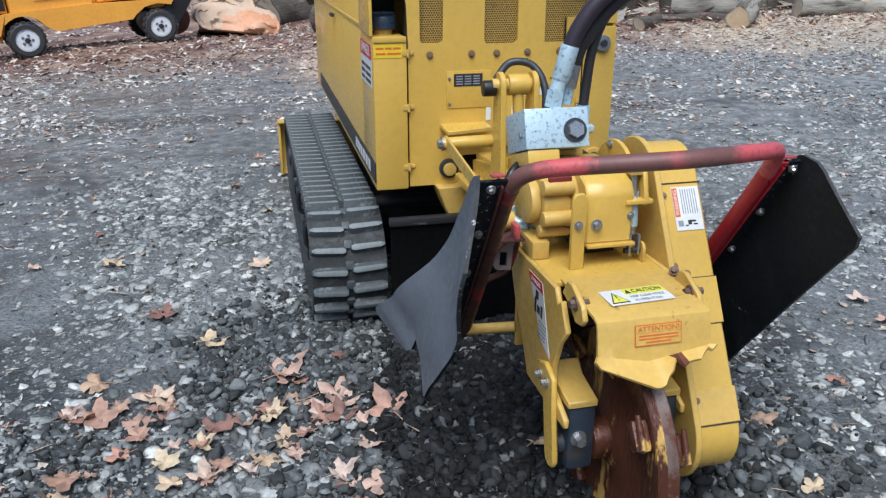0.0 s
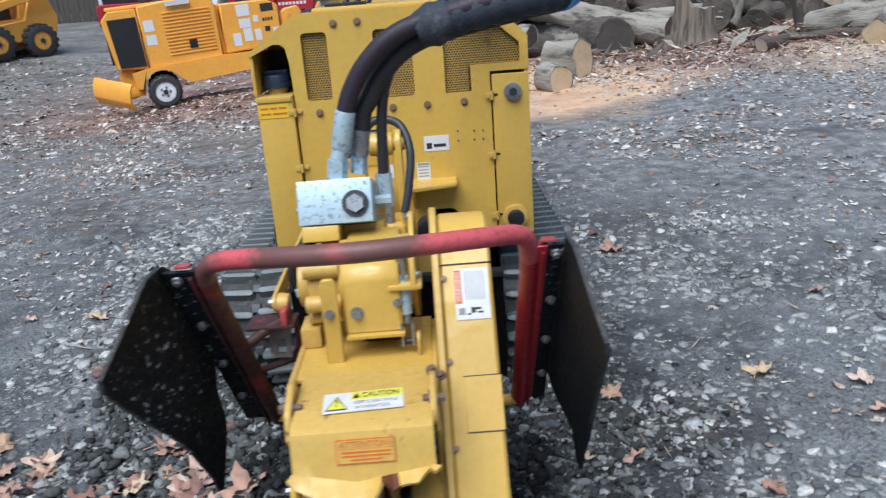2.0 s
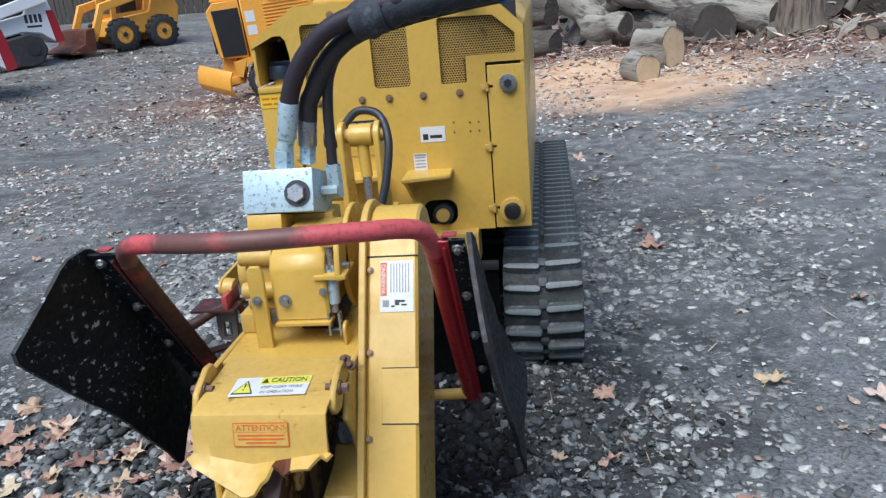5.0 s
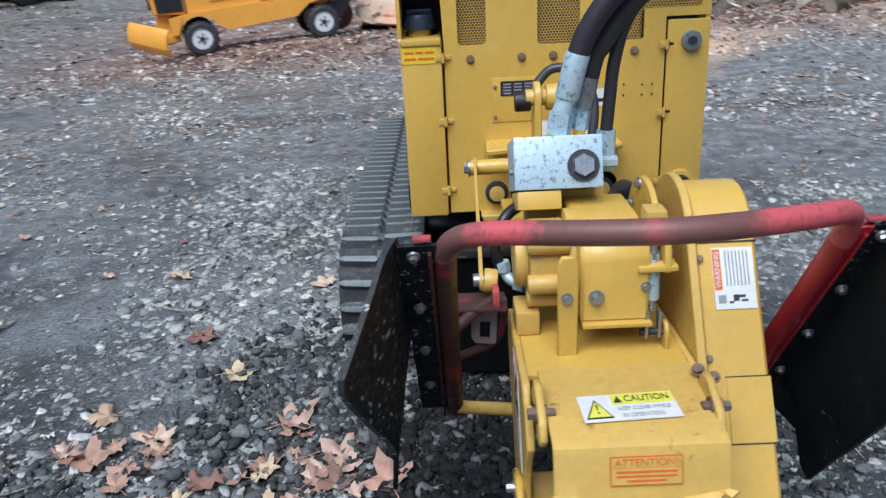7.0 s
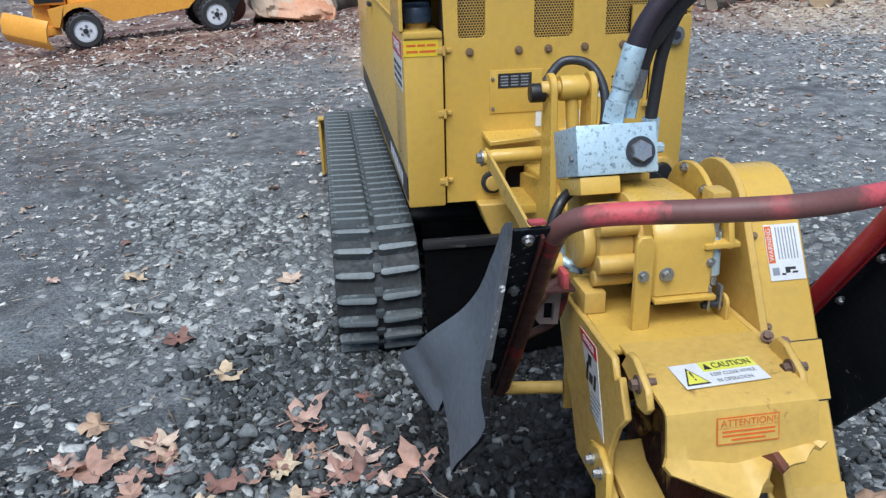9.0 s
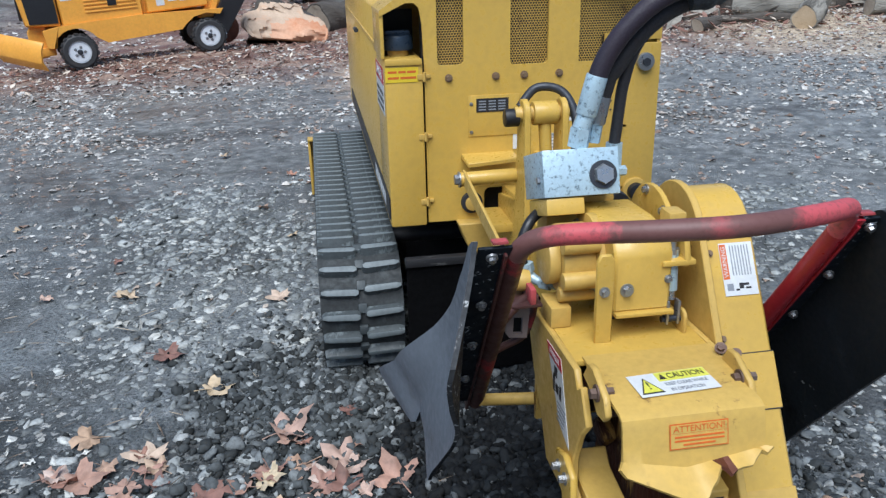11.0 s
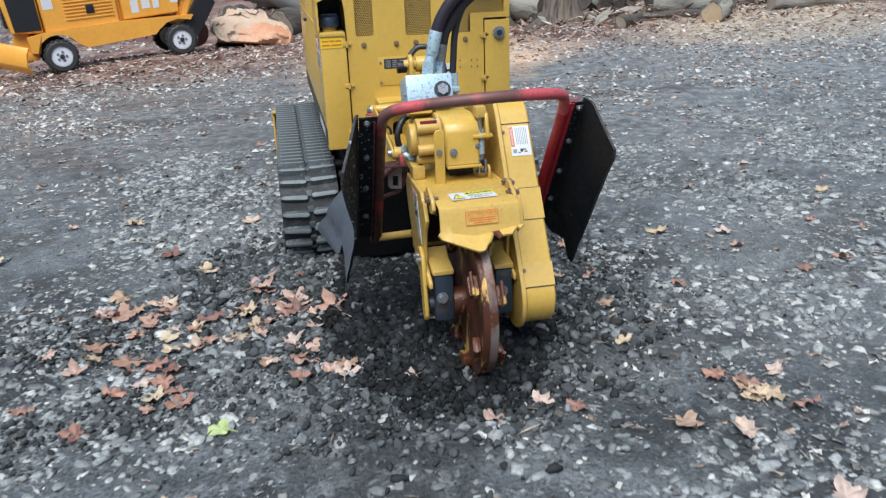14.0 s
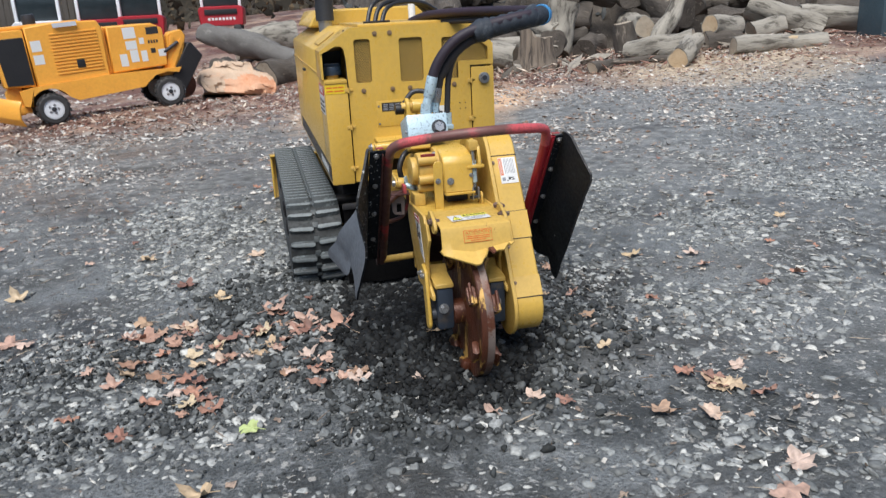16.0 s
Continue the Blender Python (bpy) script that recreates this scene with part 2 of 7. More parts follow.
BARK_DARK = surface("dark_weathered_bark", (0.110, 0.094, 0.078), (0.045, 0.038, 0.032), 0.9, coarse=5, fine=30, stain=(0.26, 0.22, 0.18),
                    stain_at=(0.58, 0.72), bump=0.9, bump_dist=0.03, stretch=(1, 1, 0.3))
GREY_BARK = surface("smooth_dark_grey_bark", (0.165, 0.160, 0.150), (0.105, 0.100, 0.093), 0.85, coarse=3, fine=35, stain=(0.26, 0.25, 0.23), stain_at=(0.58, 0.72), stain_scale=4, bump=0.5, bump_dist=0.01, stretch=(1, 1, 0.3))
TAN_CUT = surface("fresh_tan_cut", (0.60, 0.47, 0.31), (0.46, 0.33, 0.20), 0.8, coarse=5, fine=60, stain=(0.30, 0.20, 0.12), stain_at=(0.58, 0.75), bump=0.3)
STUMP_BARK = surface("brown_fibrous_stump", (0.25, 0.205, 0.160), (0.13, 0.105, 0.083), 0.9, coarse=9, fine=45, stain=(0.060, 0.050, 0.042), stain_at=(0.52, 0.62), stain_scale=9, bump=0.9, bump_dist=0.02, stretch=(1.4, 1.4, 0.12))
CUT_WOOD = surface("cut_wood", (0.42, 0.355, 0.27), (0.27, 0.225, 0.17), 0.8, coarse=6, fine=60, stain=(0.24, 0.16, 0.10), stain_at=(0.55, 0.75))
ORANGE_WOOD = surface("fresh_orange_wood", (0.66, 0.40, 0.26), (0.60, 0.30, 0.17), 0.75, coarse=3, fine=35, stain=(0.50, 0.19, 0.08),
                      stain_at=(0.5, 0.7), stain_scale=2.5, bump=0.6, bump_dist=0.01)
PALE_WOOD = surface("pale_split_wood", (0.62, 0.47, 0.34), (0.52, 0.37, 0.26), 0.75, coarse=4, fine=35, stain=(0.60, 0.34, 0.20), stain_at=(0.54, 0.72), stain_scale=3, bump=0.6, bump_dist=0.01)
FENCE_WOOD = surface("dark_fence_wood", (0.09, 0.08, 0.07), (0.06, 0.052, 0.046), 0.85, coarse=2, fine=20, stretch=(1, 1, 0.2))


# ---------------- building helpers ----------------
def finish(bm, name, material, smooth=True, angle=38):
    me = bpy.data.meshes.new(name)
    bmesh.ops.recalc_face_normals(bm, faces=bm.faces)
    bm.to_mesh(me)
    bm.free()
    for m in material if isinstance(material, (list, tuple)) else (material,):
        me.materials.append(m)
    if smooth:
        me.polygons.foreach_set("use_smooth", [True] * len(me.polygons))
        me.set_sharp_from_angle(angle=radians(angle))
    return me


def part(name, bm, material, parent, label="", smooth=True):
    ob = new(name, finish(bm, name, material, smooth))
    ob.parent = parent
    return tagged(ob, label) if label else ob


def thing(name, bm, material, at, label, category, group="", kind="", rz=0.0):
    ob = new(name, finish(bm, name, material) if bm else None)
    ob.matrix_basis = pose(*at, 0, 0, rz)
    return tagged(ob, label, category, group, kind)


def bevel(bm, width, seg=2, geom=None):
    edges = geom or [e for e in bm.edges if len(e.link_faces) == 2 and e.calc_face_angle(0) > 0.5]
    if edges and width > 0:
        bmesh.ops.bevel(bm, geom=edges, offset=width, segments=seg, affect="EDGES", profile=0.6, clamp_overlap=True)
    return bm


def join(bm, other):
    me = bpy.data.meshes.new("tmp")
    other.to_mesh(me)
    other.free()
    bm.from_mesh(me)
    bpy.data.meshes.remove(me)
    return bm


def box(x0, x1, y0, y1, z0, z1, bev=0.004, m=None):
    bm = bmesh.new()
    bmesh.ops.create_cube(bm, size=1)
    bm.transform(Matrix.Translation(((x0 + x1) / 2, (y0 + y1) / 2, (z0 + z1) / 2)) @ Matrix.Diagonal((x1 - x0, y1 - y0, z1 - z0, 1)))
    bevel(bm, bev)
    if m:
        bm.transform(m)
    return bm


def prism(pts, axis, a, b, bev=0.003):
    """A flat outline, in the two other axes in order, given thickness from a to b along the axis."""
    bm = bmesh.new()
    i = "xyz".index(axis)
    vs = []
    for u, v in pts:
        c = [u, v]
        c.insert(i, a)
        vs.append(bm.verts.new(c))
    f = bm.faces.new(vs)
    r = bmesh.ops.extrude_face_region(bm, geom=[f])
    d = [0, 0, 0]
    d[i] = b - a
    bmesh.ops.translate(bm, verts=[v for v in r["geom"] if isinstance(v, bmesh.types.BMVert)], vec=d)
    return bevel(bm, bev, 1)


def holed(outer, holes, axis, a, b, bev=0.0):
    """A plate with openings right through it."""
    bm = bmesh.new()
    i = "xyz".index(axis)
    edges = []
    for loop in (outer, *holes):
        vs = []
        for u, v in loop:
            c = [u, v]
            c.insert(i, a)
            vs.append(bm.verts.new(c))
        edges += [bm.edges.new((vs[k], vs[(k + 1) % len(vs)])) for k in range(len(vs))]
    bmesh.ops.triangle_fill(bm, edges=edges, use_beauty=True, use_dissolve=True)
    r = bmesh.ops.extrude_face_region(bm, geom=bm.faces[:])
    d = [0, 0, 0]
    d[i] = b - a
    bmesh.ops.translate(bm, verts=[v for v in r["geom"] if isinstance(v, bmesh.types.BMVert)], vec=d)
    return bm


def rod(p0, p1, r, r2=None, seg=16, bev=0.0):
    bm = bmesh.new()
    p0, p1 = Vector(p0), Vector(p1)
    bmesh.ops.create_cone(bm, cap_ends=True, segments=seg, radius1=r, radius2=r if r2 is None else r2, depth=(p1 - p0).length)
    if bev:
        bevel(bm, bev, 2, [e for e in bm.edges if e.calc_face_angle(0) > 0.9])
    bm.transform(Matrix.Translation((p0 + p1) / 2) @ (p1 - p0).to_track_quat("Z", "Y").to_matrix().to_4x4())
    return bm


def spline(pts, n=8):
    pts = [Vector(p) for p in pts]
    out = []
    for i in range(len(pts) - 1):
        p0, p1, p2, p3 = pts[max(i - 1, 0)], pts[i], pts[i + 1], pts[min(i + 2, len(pts) - 1)]
        for k in range(n):
            t = k / n
            out.append(0.5 * (2 * p1 + (p2 - p0) * t + (2 * p0 - 5 * p1 + 4 * p2 - p3) * t * t + (3 * p1 - p0 - 3 * p2 + p3) * t ** 3))
    return out + [pts[-1]]


def sweep(path, r, seg=12, caps=True, wobble=0.0):
    """A round tube along a row of points; r is a number or one for each point."""
    bm = bmesh.new()
    rings, up = [], None
    for i, p in enumerate(path):
        d = (path[min(i + 1, len(path) - 1)] - path[max(i - 1, 0)]).normalized()
        if up is None:
            up = d.orthogonal().normalized()
        up = (up - d * up.dot(d)).normalized()
        side = d.cross(up)
        rr = r[i] if isinstance(r, (list, tuple)) else r
        ring = []
        for k in range(seg):
            a = 2 * math.pi * k / seg
            w = 1 + (wobble * noise.noise(p * 3 + Vector((math.cos(a), math.sin(a), 0))) if wobble else 0)
            ring.append(bm.verts.new(p + (up * math.cos(a) + side * math.sin(a)) * rr * w))
        rings.append(ring)
    for a, b in zip(rings, rings[1:]):
        for k in range(seg):
            bm.faces.new((a[k], a[(k + 1) % seg], b[(k + 1) % seg], b[k]))
    if caps:
        bm.faces.new(rings[0][::-1])
        bm.faces.new(rings[-1])
    return bm


def round_rect(x0, x1, y0, y1, r, n=4):
    out = []
    for cx, cy, a0 in ((x1 - r, y1 - r, 0), (x0 + r, y1 - r, 90), (x0 + r, y0 + r, 180), (x1 - r, y0 + r, 270)):
        for k in range(n + 1):
            a = radians(a0 + 90 * k / n)
            out.append((cx + r * math.cos(a), cy + r * math.sin(a)))
    return out


def arc(cx, cy, r, a0, a1, n=12):
    return [(cx + r * math.cos(radians(a0 + (a1 - a0) * k / n)), cy + r * math.sin(radians(a0 + (a1 - a0) * k / n))) for k in range(n + 1)]


def inside(p, poly):
    x, y = p
    hit = False
    for (x0, y0), (x1, y1) in zip(poly, poly[1:] + poly[:1]):
        if (y0 > y) != (y1 > y) and x < (x1 - x0) * (y - y0) / (y1 - y0) + x0:
            hit = not hit
    return hit


def bolt(at, axis, r=0.008, h=0.007):
    """A hexagon bolt head on its washer, standing out along the axis."""
    d = Vector({"x": (1, 0, 0), "-x": (-1, 0, 0), "y": (0, 1, 0), "-y": (0, -1, 0), "z": (0, 0, 1)}[axis] if isinstance(axis, str) else axis).normalized()
    at = Vector(at)
    bm = rod(at - d * 0.002, at + d * 0.0025, r * 1.5, seg=14)
    return join(bm, rod(at + d * 0.0025, at + d * (0.0025 + h), r, r * 0.93, seg=6))


def lettering(words, size, m, material, parent, name="lettering"):
    """Flat letters of the built-in font, centred, in the local xy plane of m."""
    cu = bpy.data.curves.new(name, "FONT")
    cu.body, cu.size, cu.align_x, cu.align_y, cu.extrude = words, size, "CENTER", "CENTER", 0.0003
    tmp = new(name, cu)
    bpy.context.view_layer.update()
    me = bpy.data.meshes.new_from_object(tmp)
    bpy.data.objects.remove(tmp)
    me.transform(m)
    me.materials.append(material)
    ob = new(name, me)
    ob.parent = parent
    return ob


def sheet(w, h, m, t=0.0012):
    bm = box(-w / 2, w / 2, -h / 2, h / 2, 0, t, 0.0)
    bm.transform(m)
    return bm


def bars(rows, m, t=0.0016):
    """Short printed lines as thin bars: (x0, x1, y, height)."""
    bm = bmesh.new()
    for x0, x1, y, h in rows:
        join(bm, box(x0, x1, y - h / 2, y + h / 2, 0.0008, t, 0.0))
    bm.transform(m)
    return bm


def facing(at, normal, up=(0, 0, 1)):
    """A pose whose local z is the normal and whose y points up along the surface."""
    n = Vector(normal).normalized()
    u = Vector(up)
    u = (u - n * u.dot(n)).normalized()
    x = u.cross(n)
    return Matrix.Translation(at) @ Matrix((x, u, n)).transposed().to_4x4()


def smooth01(a):
    a = min(1.0, max(0.0, a))
    return a * a * (3 - 2 * a)


def ground_height(x, y):
    """The yard: level round the machine, falling and rising across the far side."""
    f = 0.065 * (min(9.0, x) + 0.5) if x > -5 else -0.2925 * (1 - smooth01((-5 - x) / 8))
    h = smooth01((y - 1.0) / 7.0) * f + 0.065 * max(0.0, min(y, 36.0) - 12.5)
    h += 0.22 * math.exp(-((x - 1.0) / 0.8) ** 2 - ((y - 8.6) / 0.9) ** 2)
    h += 0.07 * math.exp(-((x + 0.05) / 0.42) ** 2 - ((y + 0.75) / 0.55) ** 2)
    h += 0.06 * math.exp(-((x + 0.64) / 0.25) ** 2 - ((y + 0.16) / 0.20) ** 2)
    h += 0.05 * math.exp(-((x - 0.45) / 0.2) ** 2 - ((y + 1.05) / 0.3) ** 2)
    h += 0.055 * math.exp(-((x - 0.50) / 0.22) ** 2 - ((y + 0.16) / 0.20) ** 2)
    h += 0.175 * math.exp(-((x + 3.2) / 2.4) ** 2 - ((y - 10.4) / 1.6) ** 2)
    h += 0.03 * math.exp(-((x + 1.65) / 0.35) ** 2 - ((y + 0.65) / 0.3) ** 2)
    return h


def relief(x, y):
    """Ruts, lumps and trodden hollows."""
    near = max(0.0, 1 - math.hypot(x, y + 0.5) / 9)
    d = noise.fractal(Vector((x * 1.3, y * 1.3, 0)), 1.0, 2.0, 4) * 0.022 * (0.35 + near)
    return d + noise.fractal(Vector((x * 9, y * 9, 3)), 0.8, 2.0, 3) * 0.007 * near


# ---------------- the yard ----------------
def build_ground():
    def axis(lo, hi, a, b, step, grow):
        mid = list(np.arange(a, b, step))
        s, v = step, b
        while v < hi:
            mid.append(v)
            s *= grow
            v += s
        mid.append(hi)
        s, v, low = step, a, []
        while v > lo:
            s *= grow
            v -= s
            low.append(max(v, lo))
        return low[::-1] + mid
    xs, ys = axis(-160, 160, -2.6, 2.6, 0.045, 1.09), axis(-60, 220, -3.2, 2.0, 0.045, 1.09)
    verts = []
    for y in ys:
        for x in xs:
            verts.append((x, y, ground_height(x, y) + relief(x, y)))
    nx = len(xs)
    faces = [(j * nx + i, j * nx + i + 1, (j + 1) * nx + i + 1, (j + 1) * nx + i) for j in range(len(ys) - 1) for i in range(nx - 1)]
    me = bpy.data.meshes.new("ground")
    me.from_pydata(verts, [], faces)
    me.polygons.foreach_set("use_smooth", [True] * len(me.polygons))
    m, t, p = node_material("dark_gravelly_earth")
    tc = t.nodes.new("ShaderNodeTexCoord")
    co = tc.outputs["Object"]
    big, mid_, fine = noise_node(t, co, 0.9, 6), noise_node(t, co, 9, 6), noise_node(t, co, 70, 5)
    col = mix(t, ramp(t, big, 0.42, 0.58), (0.058, 0.063, 0.064), (0.190, 0.206, 0.212))
    col = mix(t, ramp(t, mid_, 0.52, 0.68, 0, 0.7), col, (0.275, 0.292, 0.299))
    col = mix(t, ramp(t, fine, 0.46, 0.66, 0, 0.85), col, (0.033, 0.036, 0.037))
    sx = t.nodes.new("ShaderNodeSeparateXYZ")
    t.links.new(co, sx.inputs[0])
    col = mix(t, ramp(t, sx.outputs["Y"], 0.3, 4.5, 0.0, 0.95), col, mix(t, ramp(t, mid_, 0.4, 0.65), (0.100, 0.099, 0.093), (0.262, 0.262, 0.250)))
    # paler gravel beyond the far side of the machine
    col = mix(t, ramp(t, sx.outputs["X"], 0.7, 3.6, 0.0, 0.55), col, mix(t, ramp(t, mid_, 0.38, 0.64), (0.135, 0.142, 0.142), (0.330, 0.340, 0.335)))
    # dark wet soil round the cutter, with the head's shade painted in too
    shaded = t.nodes.new("ShaderNodeVectorMath")
    shaded.operation = "DISTANCE"
    t.links.new(co, shaded.inputs[0])
    shaded.inputs[1].default_value = (-0.08, -0.85, 0.05)
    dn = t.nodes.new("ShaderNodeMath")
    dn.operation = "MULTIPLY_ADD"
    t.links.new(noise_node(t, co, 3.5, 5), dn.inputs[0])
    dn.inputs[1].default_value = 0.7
    t.links.new(shaded.outputs["Value"], dn.inputs[2])
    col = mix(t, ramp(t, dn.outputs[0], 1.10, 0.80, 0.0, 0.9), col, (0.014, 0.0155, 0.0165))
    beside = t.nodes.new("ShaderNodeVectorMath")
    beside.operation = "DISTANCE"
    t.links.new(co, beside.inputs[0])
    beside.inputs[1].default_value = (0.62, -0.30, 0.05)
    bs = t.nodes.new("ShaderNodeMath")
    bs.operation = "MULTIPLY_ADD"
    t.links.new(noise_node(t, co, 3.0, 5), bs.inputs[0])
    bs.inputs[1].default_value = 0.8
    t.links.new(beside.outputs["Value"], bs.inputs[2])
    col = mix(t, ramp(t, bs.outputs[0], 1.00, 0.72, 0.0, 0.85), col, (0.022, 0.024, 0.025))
    long_ = t.nodes.new("ShaderNodeVectorMath")
    long_.operation = "MULTIPLY"
    t.links.new(co, long_.inputs[0])
    long_.inputs[1].default_value = (0.28, 1.5, 1.0)
    col = mix(t, ramp(t, noise_node(t, long_.outputs[0], 1.0, 6), 0.50, 0.66, 0.0, 0.7), col, (0.060, 0.056, 0.051))
    # small flakes of stone and leaf too small to build
    def ragged(freq, amount):
        n = t.nodes.new("ShaderNodeTexNoise")
        n.inputs["Scale"].default_value, n.inputs["Detail"].default_value = freq, 3.0
        t.links.new(co, n.inputs["Vector"])
        v = t.nodes.new("ShaderNodeVectorMath")
        v.operation = "MULTIPLY_ADD"
        t.links.new(n.outputs["Color"], v.inputs[0])
        v.inputs[1].default_value = (amount, amount, 0)
        t.links.new(co, v.inputs[2])
        return v.outputs[0]
    vo = t.nodes.new("ShaderNodeTexVoronoi")
    vo.inputs["Scale"].default_value = 24
    t.links.new(ragged(40, 0.07), vo.inputs["Vector"])
    sep = t.nodes.new("ShaderNodeSeparateColor")
    t.links.new(vo.outputs["Color"], sep.inputs["Color"])
    pick = ramp(t, sep.outputs[0], 0.58, 0.64)
    near_ = ramp(t, vo.outputs["Distance"], 0.36, 0.26)
    thick = ramp(t, noise_node(t, co, 1.4, 5), 0.42, 0.60, 0.12, 1.0)
    def times(*parts):
        out = parts[0]
        for q in parts[1:]:
            n = t.nodes.new("ShaderNodeMath")
            n.operation = "MULTIPLY"
            t.links.new(out, n.inputs[0])
            t.links.new(q, n.inputs[1])
            out = n.outputs[0]
        return out
    mul = times(pick, near_, thick)
    flake = mix(t, sep.outputs[1], (0.34, 0.35, 0.345), (0.64, 0.61, 0.55))
    col = mix(t, mul, col, flake)
    v2 = t.nodes.new("ShaderNodeTexVoronoi")
    v2.inputs["Scale"].default_value = 62
    t.links.new(ragged(90, 0.035), v2.inputs["Vector"])
    s2 = t.nodes.new("ShaderNodeSeparateColor")
    t.links.new(v2.outputs["Color"], s2.inputs["Color"])
    m2 = times(ramp(t, s2.outputs[0], 0.62, 0.68), ramp(t, v2.outputs["Distance"], 0.38, 0.28), thick)
    col = mix(t, m2, col, mix(t, s2.outputs[1], (0.22, 0.235, 0.25), (0.48, 0.48, 0.46)))
    # reddish sawdust and chips along the wood pile
    def plus(a, k, b):
        n = t.nodes.new("ShaderNodeMath")
        n.operation = "MULTIPLY_ADD"
        t.links.new(a, n.inputs[0])
        n.inputs[1].default_value = k
        t.links.new(b, n.inputs[2])
        return n.outputs[0]
    along = plus(noise_node(t, co, 0.7, 6), 3.2, plus(sx.outputs["X"], 0.25, sx.outputs["Y"]))
    chips = ramp(t, along, 8.3, 10.2)
    right = ramp(t, sx.outputs["X"], -8.5, -5.0)
    both = t.nodes.new("ShaderNodeMath")
    both.operation = "MULTIPLY"
    t.links.new(chips, both.inputs[0])
    t.links.new(right, both.inputs[1])
    saw = mix(t, ramp(t, noise_node(t, co, 1.1, 6), 0.44, 0.62), (0.15, 0.078, 0.062), (0.40, 0.285, 0.22))
    saw = mix(t, ramp(t, noise_node(t, co, 30, 5), 0.45, 0.7, 0, 0.75), saw, (0.10, 0.065, 0.05))
    col = mix(t, both.outputs[0], col, saw)
    # a spill of fresh sawdust in front of the sawn rounds
    ds = t.nodes.new("ShaderNodeVectorMath")
    ds.operation = "DISTANCE"
    flat = t.nodes.new("ShaderNodeCombineXYZ")
    t.links.new(sx.outputs["X"], flat.inputs[0])
    t.links.new(sx.outputs["Y"], flat.inputs[1])
    t.links.new(flat.outputs[0], ds.inputs[0])
    ds.inputs[1].default_value = (1.45, 7.1, 0)
    spill = ramp(t, plus(noise_node(t, co, 1.6, 6), -1.9, ds.outputs["Value"]), 1.25, 0.35)
    dust = mix(t, ramp(t, noise_node(t, co, 5, 5), 0.4, 0.65), (0.66, 0.47, 0.31), (0.56, 0.34, 0.21))
    col = mix(t, spill, col, dust)
    d2 = t.nodes.new("ShaderNodeVectorMath")
    d2.operation = "DISTANCE"
    t.links.new(flat.outputs[0], d2.inputs[0])
    d2.inputs[1].default_value = (6.3, 7.2, 0)
    spill2 = ramp(t, plus(noise_node(t, co, 1.9, 6), -3.0, d2.outputs["Value"]), 0.9, -0.4, 0.0, 0.9)
    straw = mix(t, ramp(t, noise_node(t, co, 14, 5), 0.4, 0.62), (0.62, 0.52, 0.38), (0.33, 0.25, 0.18))
    col = mix(t, spill2, col, straw)
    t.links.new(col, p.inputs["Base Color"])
    wet = ramp(t, noise_node(t, co, 0.75, 5), 0.46, 0.58, 0.30, 0.82)
    t.links.new(wet, p.inputs["Roughness"])
    bn = t.nodes.new("ShaderNodeBump")
    bn.inputs["Strength"].default_value, bn.inputs["Distance"].default_value = 1.0, 0.016
    t.links.new(fine, bn.inputs["Height"])
    t.links.new(bn.outputs["Normal"], p.inputs["Normal"])
    p.inputs["Specular IOR Level"].default_value = 0.3
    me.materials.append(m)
    return tagged(new("ground", me), "dark grey gravelly earth of the yard with wet patches and painted-in shade", "ground", kind="structure")


build_ground()
rnd = random.Random(7)


# ---------------- the tracked stump grinder ----------------
def perforated(windows, y, pitch=0.0088, hole=0.0038):
    """A sheet of hexagonal cells with a hole in each, over the window shapes."""
    verts, faces = [], []
    dx, dz = pitch, pitch * 0.866
    R = pitch / math.sqrt(3)
    for poly in windows:
        x0, x1 = min(p[0] for p in poly), max(p[0] for p in poly)
        z0, z1 = min(p[1] for p in poly), max(p[1] for p in poly)
        for j in range(int((z1 - z0) / dz) + 2):
            for i in range(int((x1 - x0) / dx) + 2):
                cx, cz = x0 + (i + 0.5 * (j % 2)) * dx, z0 + j * dz
                if not inside((cx, cz), poly):
                    continue
                n = len(verts)
                for r in (R, hole):
                    for k in range(6):
                        a = radians(60 * k + 30)
                        verts.append((cx + r * math.cos(a), y, cz + r * math.sin(a)))
                for k in range(6):
                    faces.append((n + k, n + (k + 1) % 6, n + 6 + (k + 1) % 6, n + 6 + k))
    me = bpy.data.meshes.new("vent_mesh")
    me.from_pydata(verts, [], faces)
    return me


def grow(poly, d):
    cx, cy = sum(p[0] for p in poly) / len(poly), sum(p[1] for p in poly) / len(poly)
    return [(x + d * (1 if x > cx else -1), y + d * (1 if y > cy else -1)) for x, y in poly]


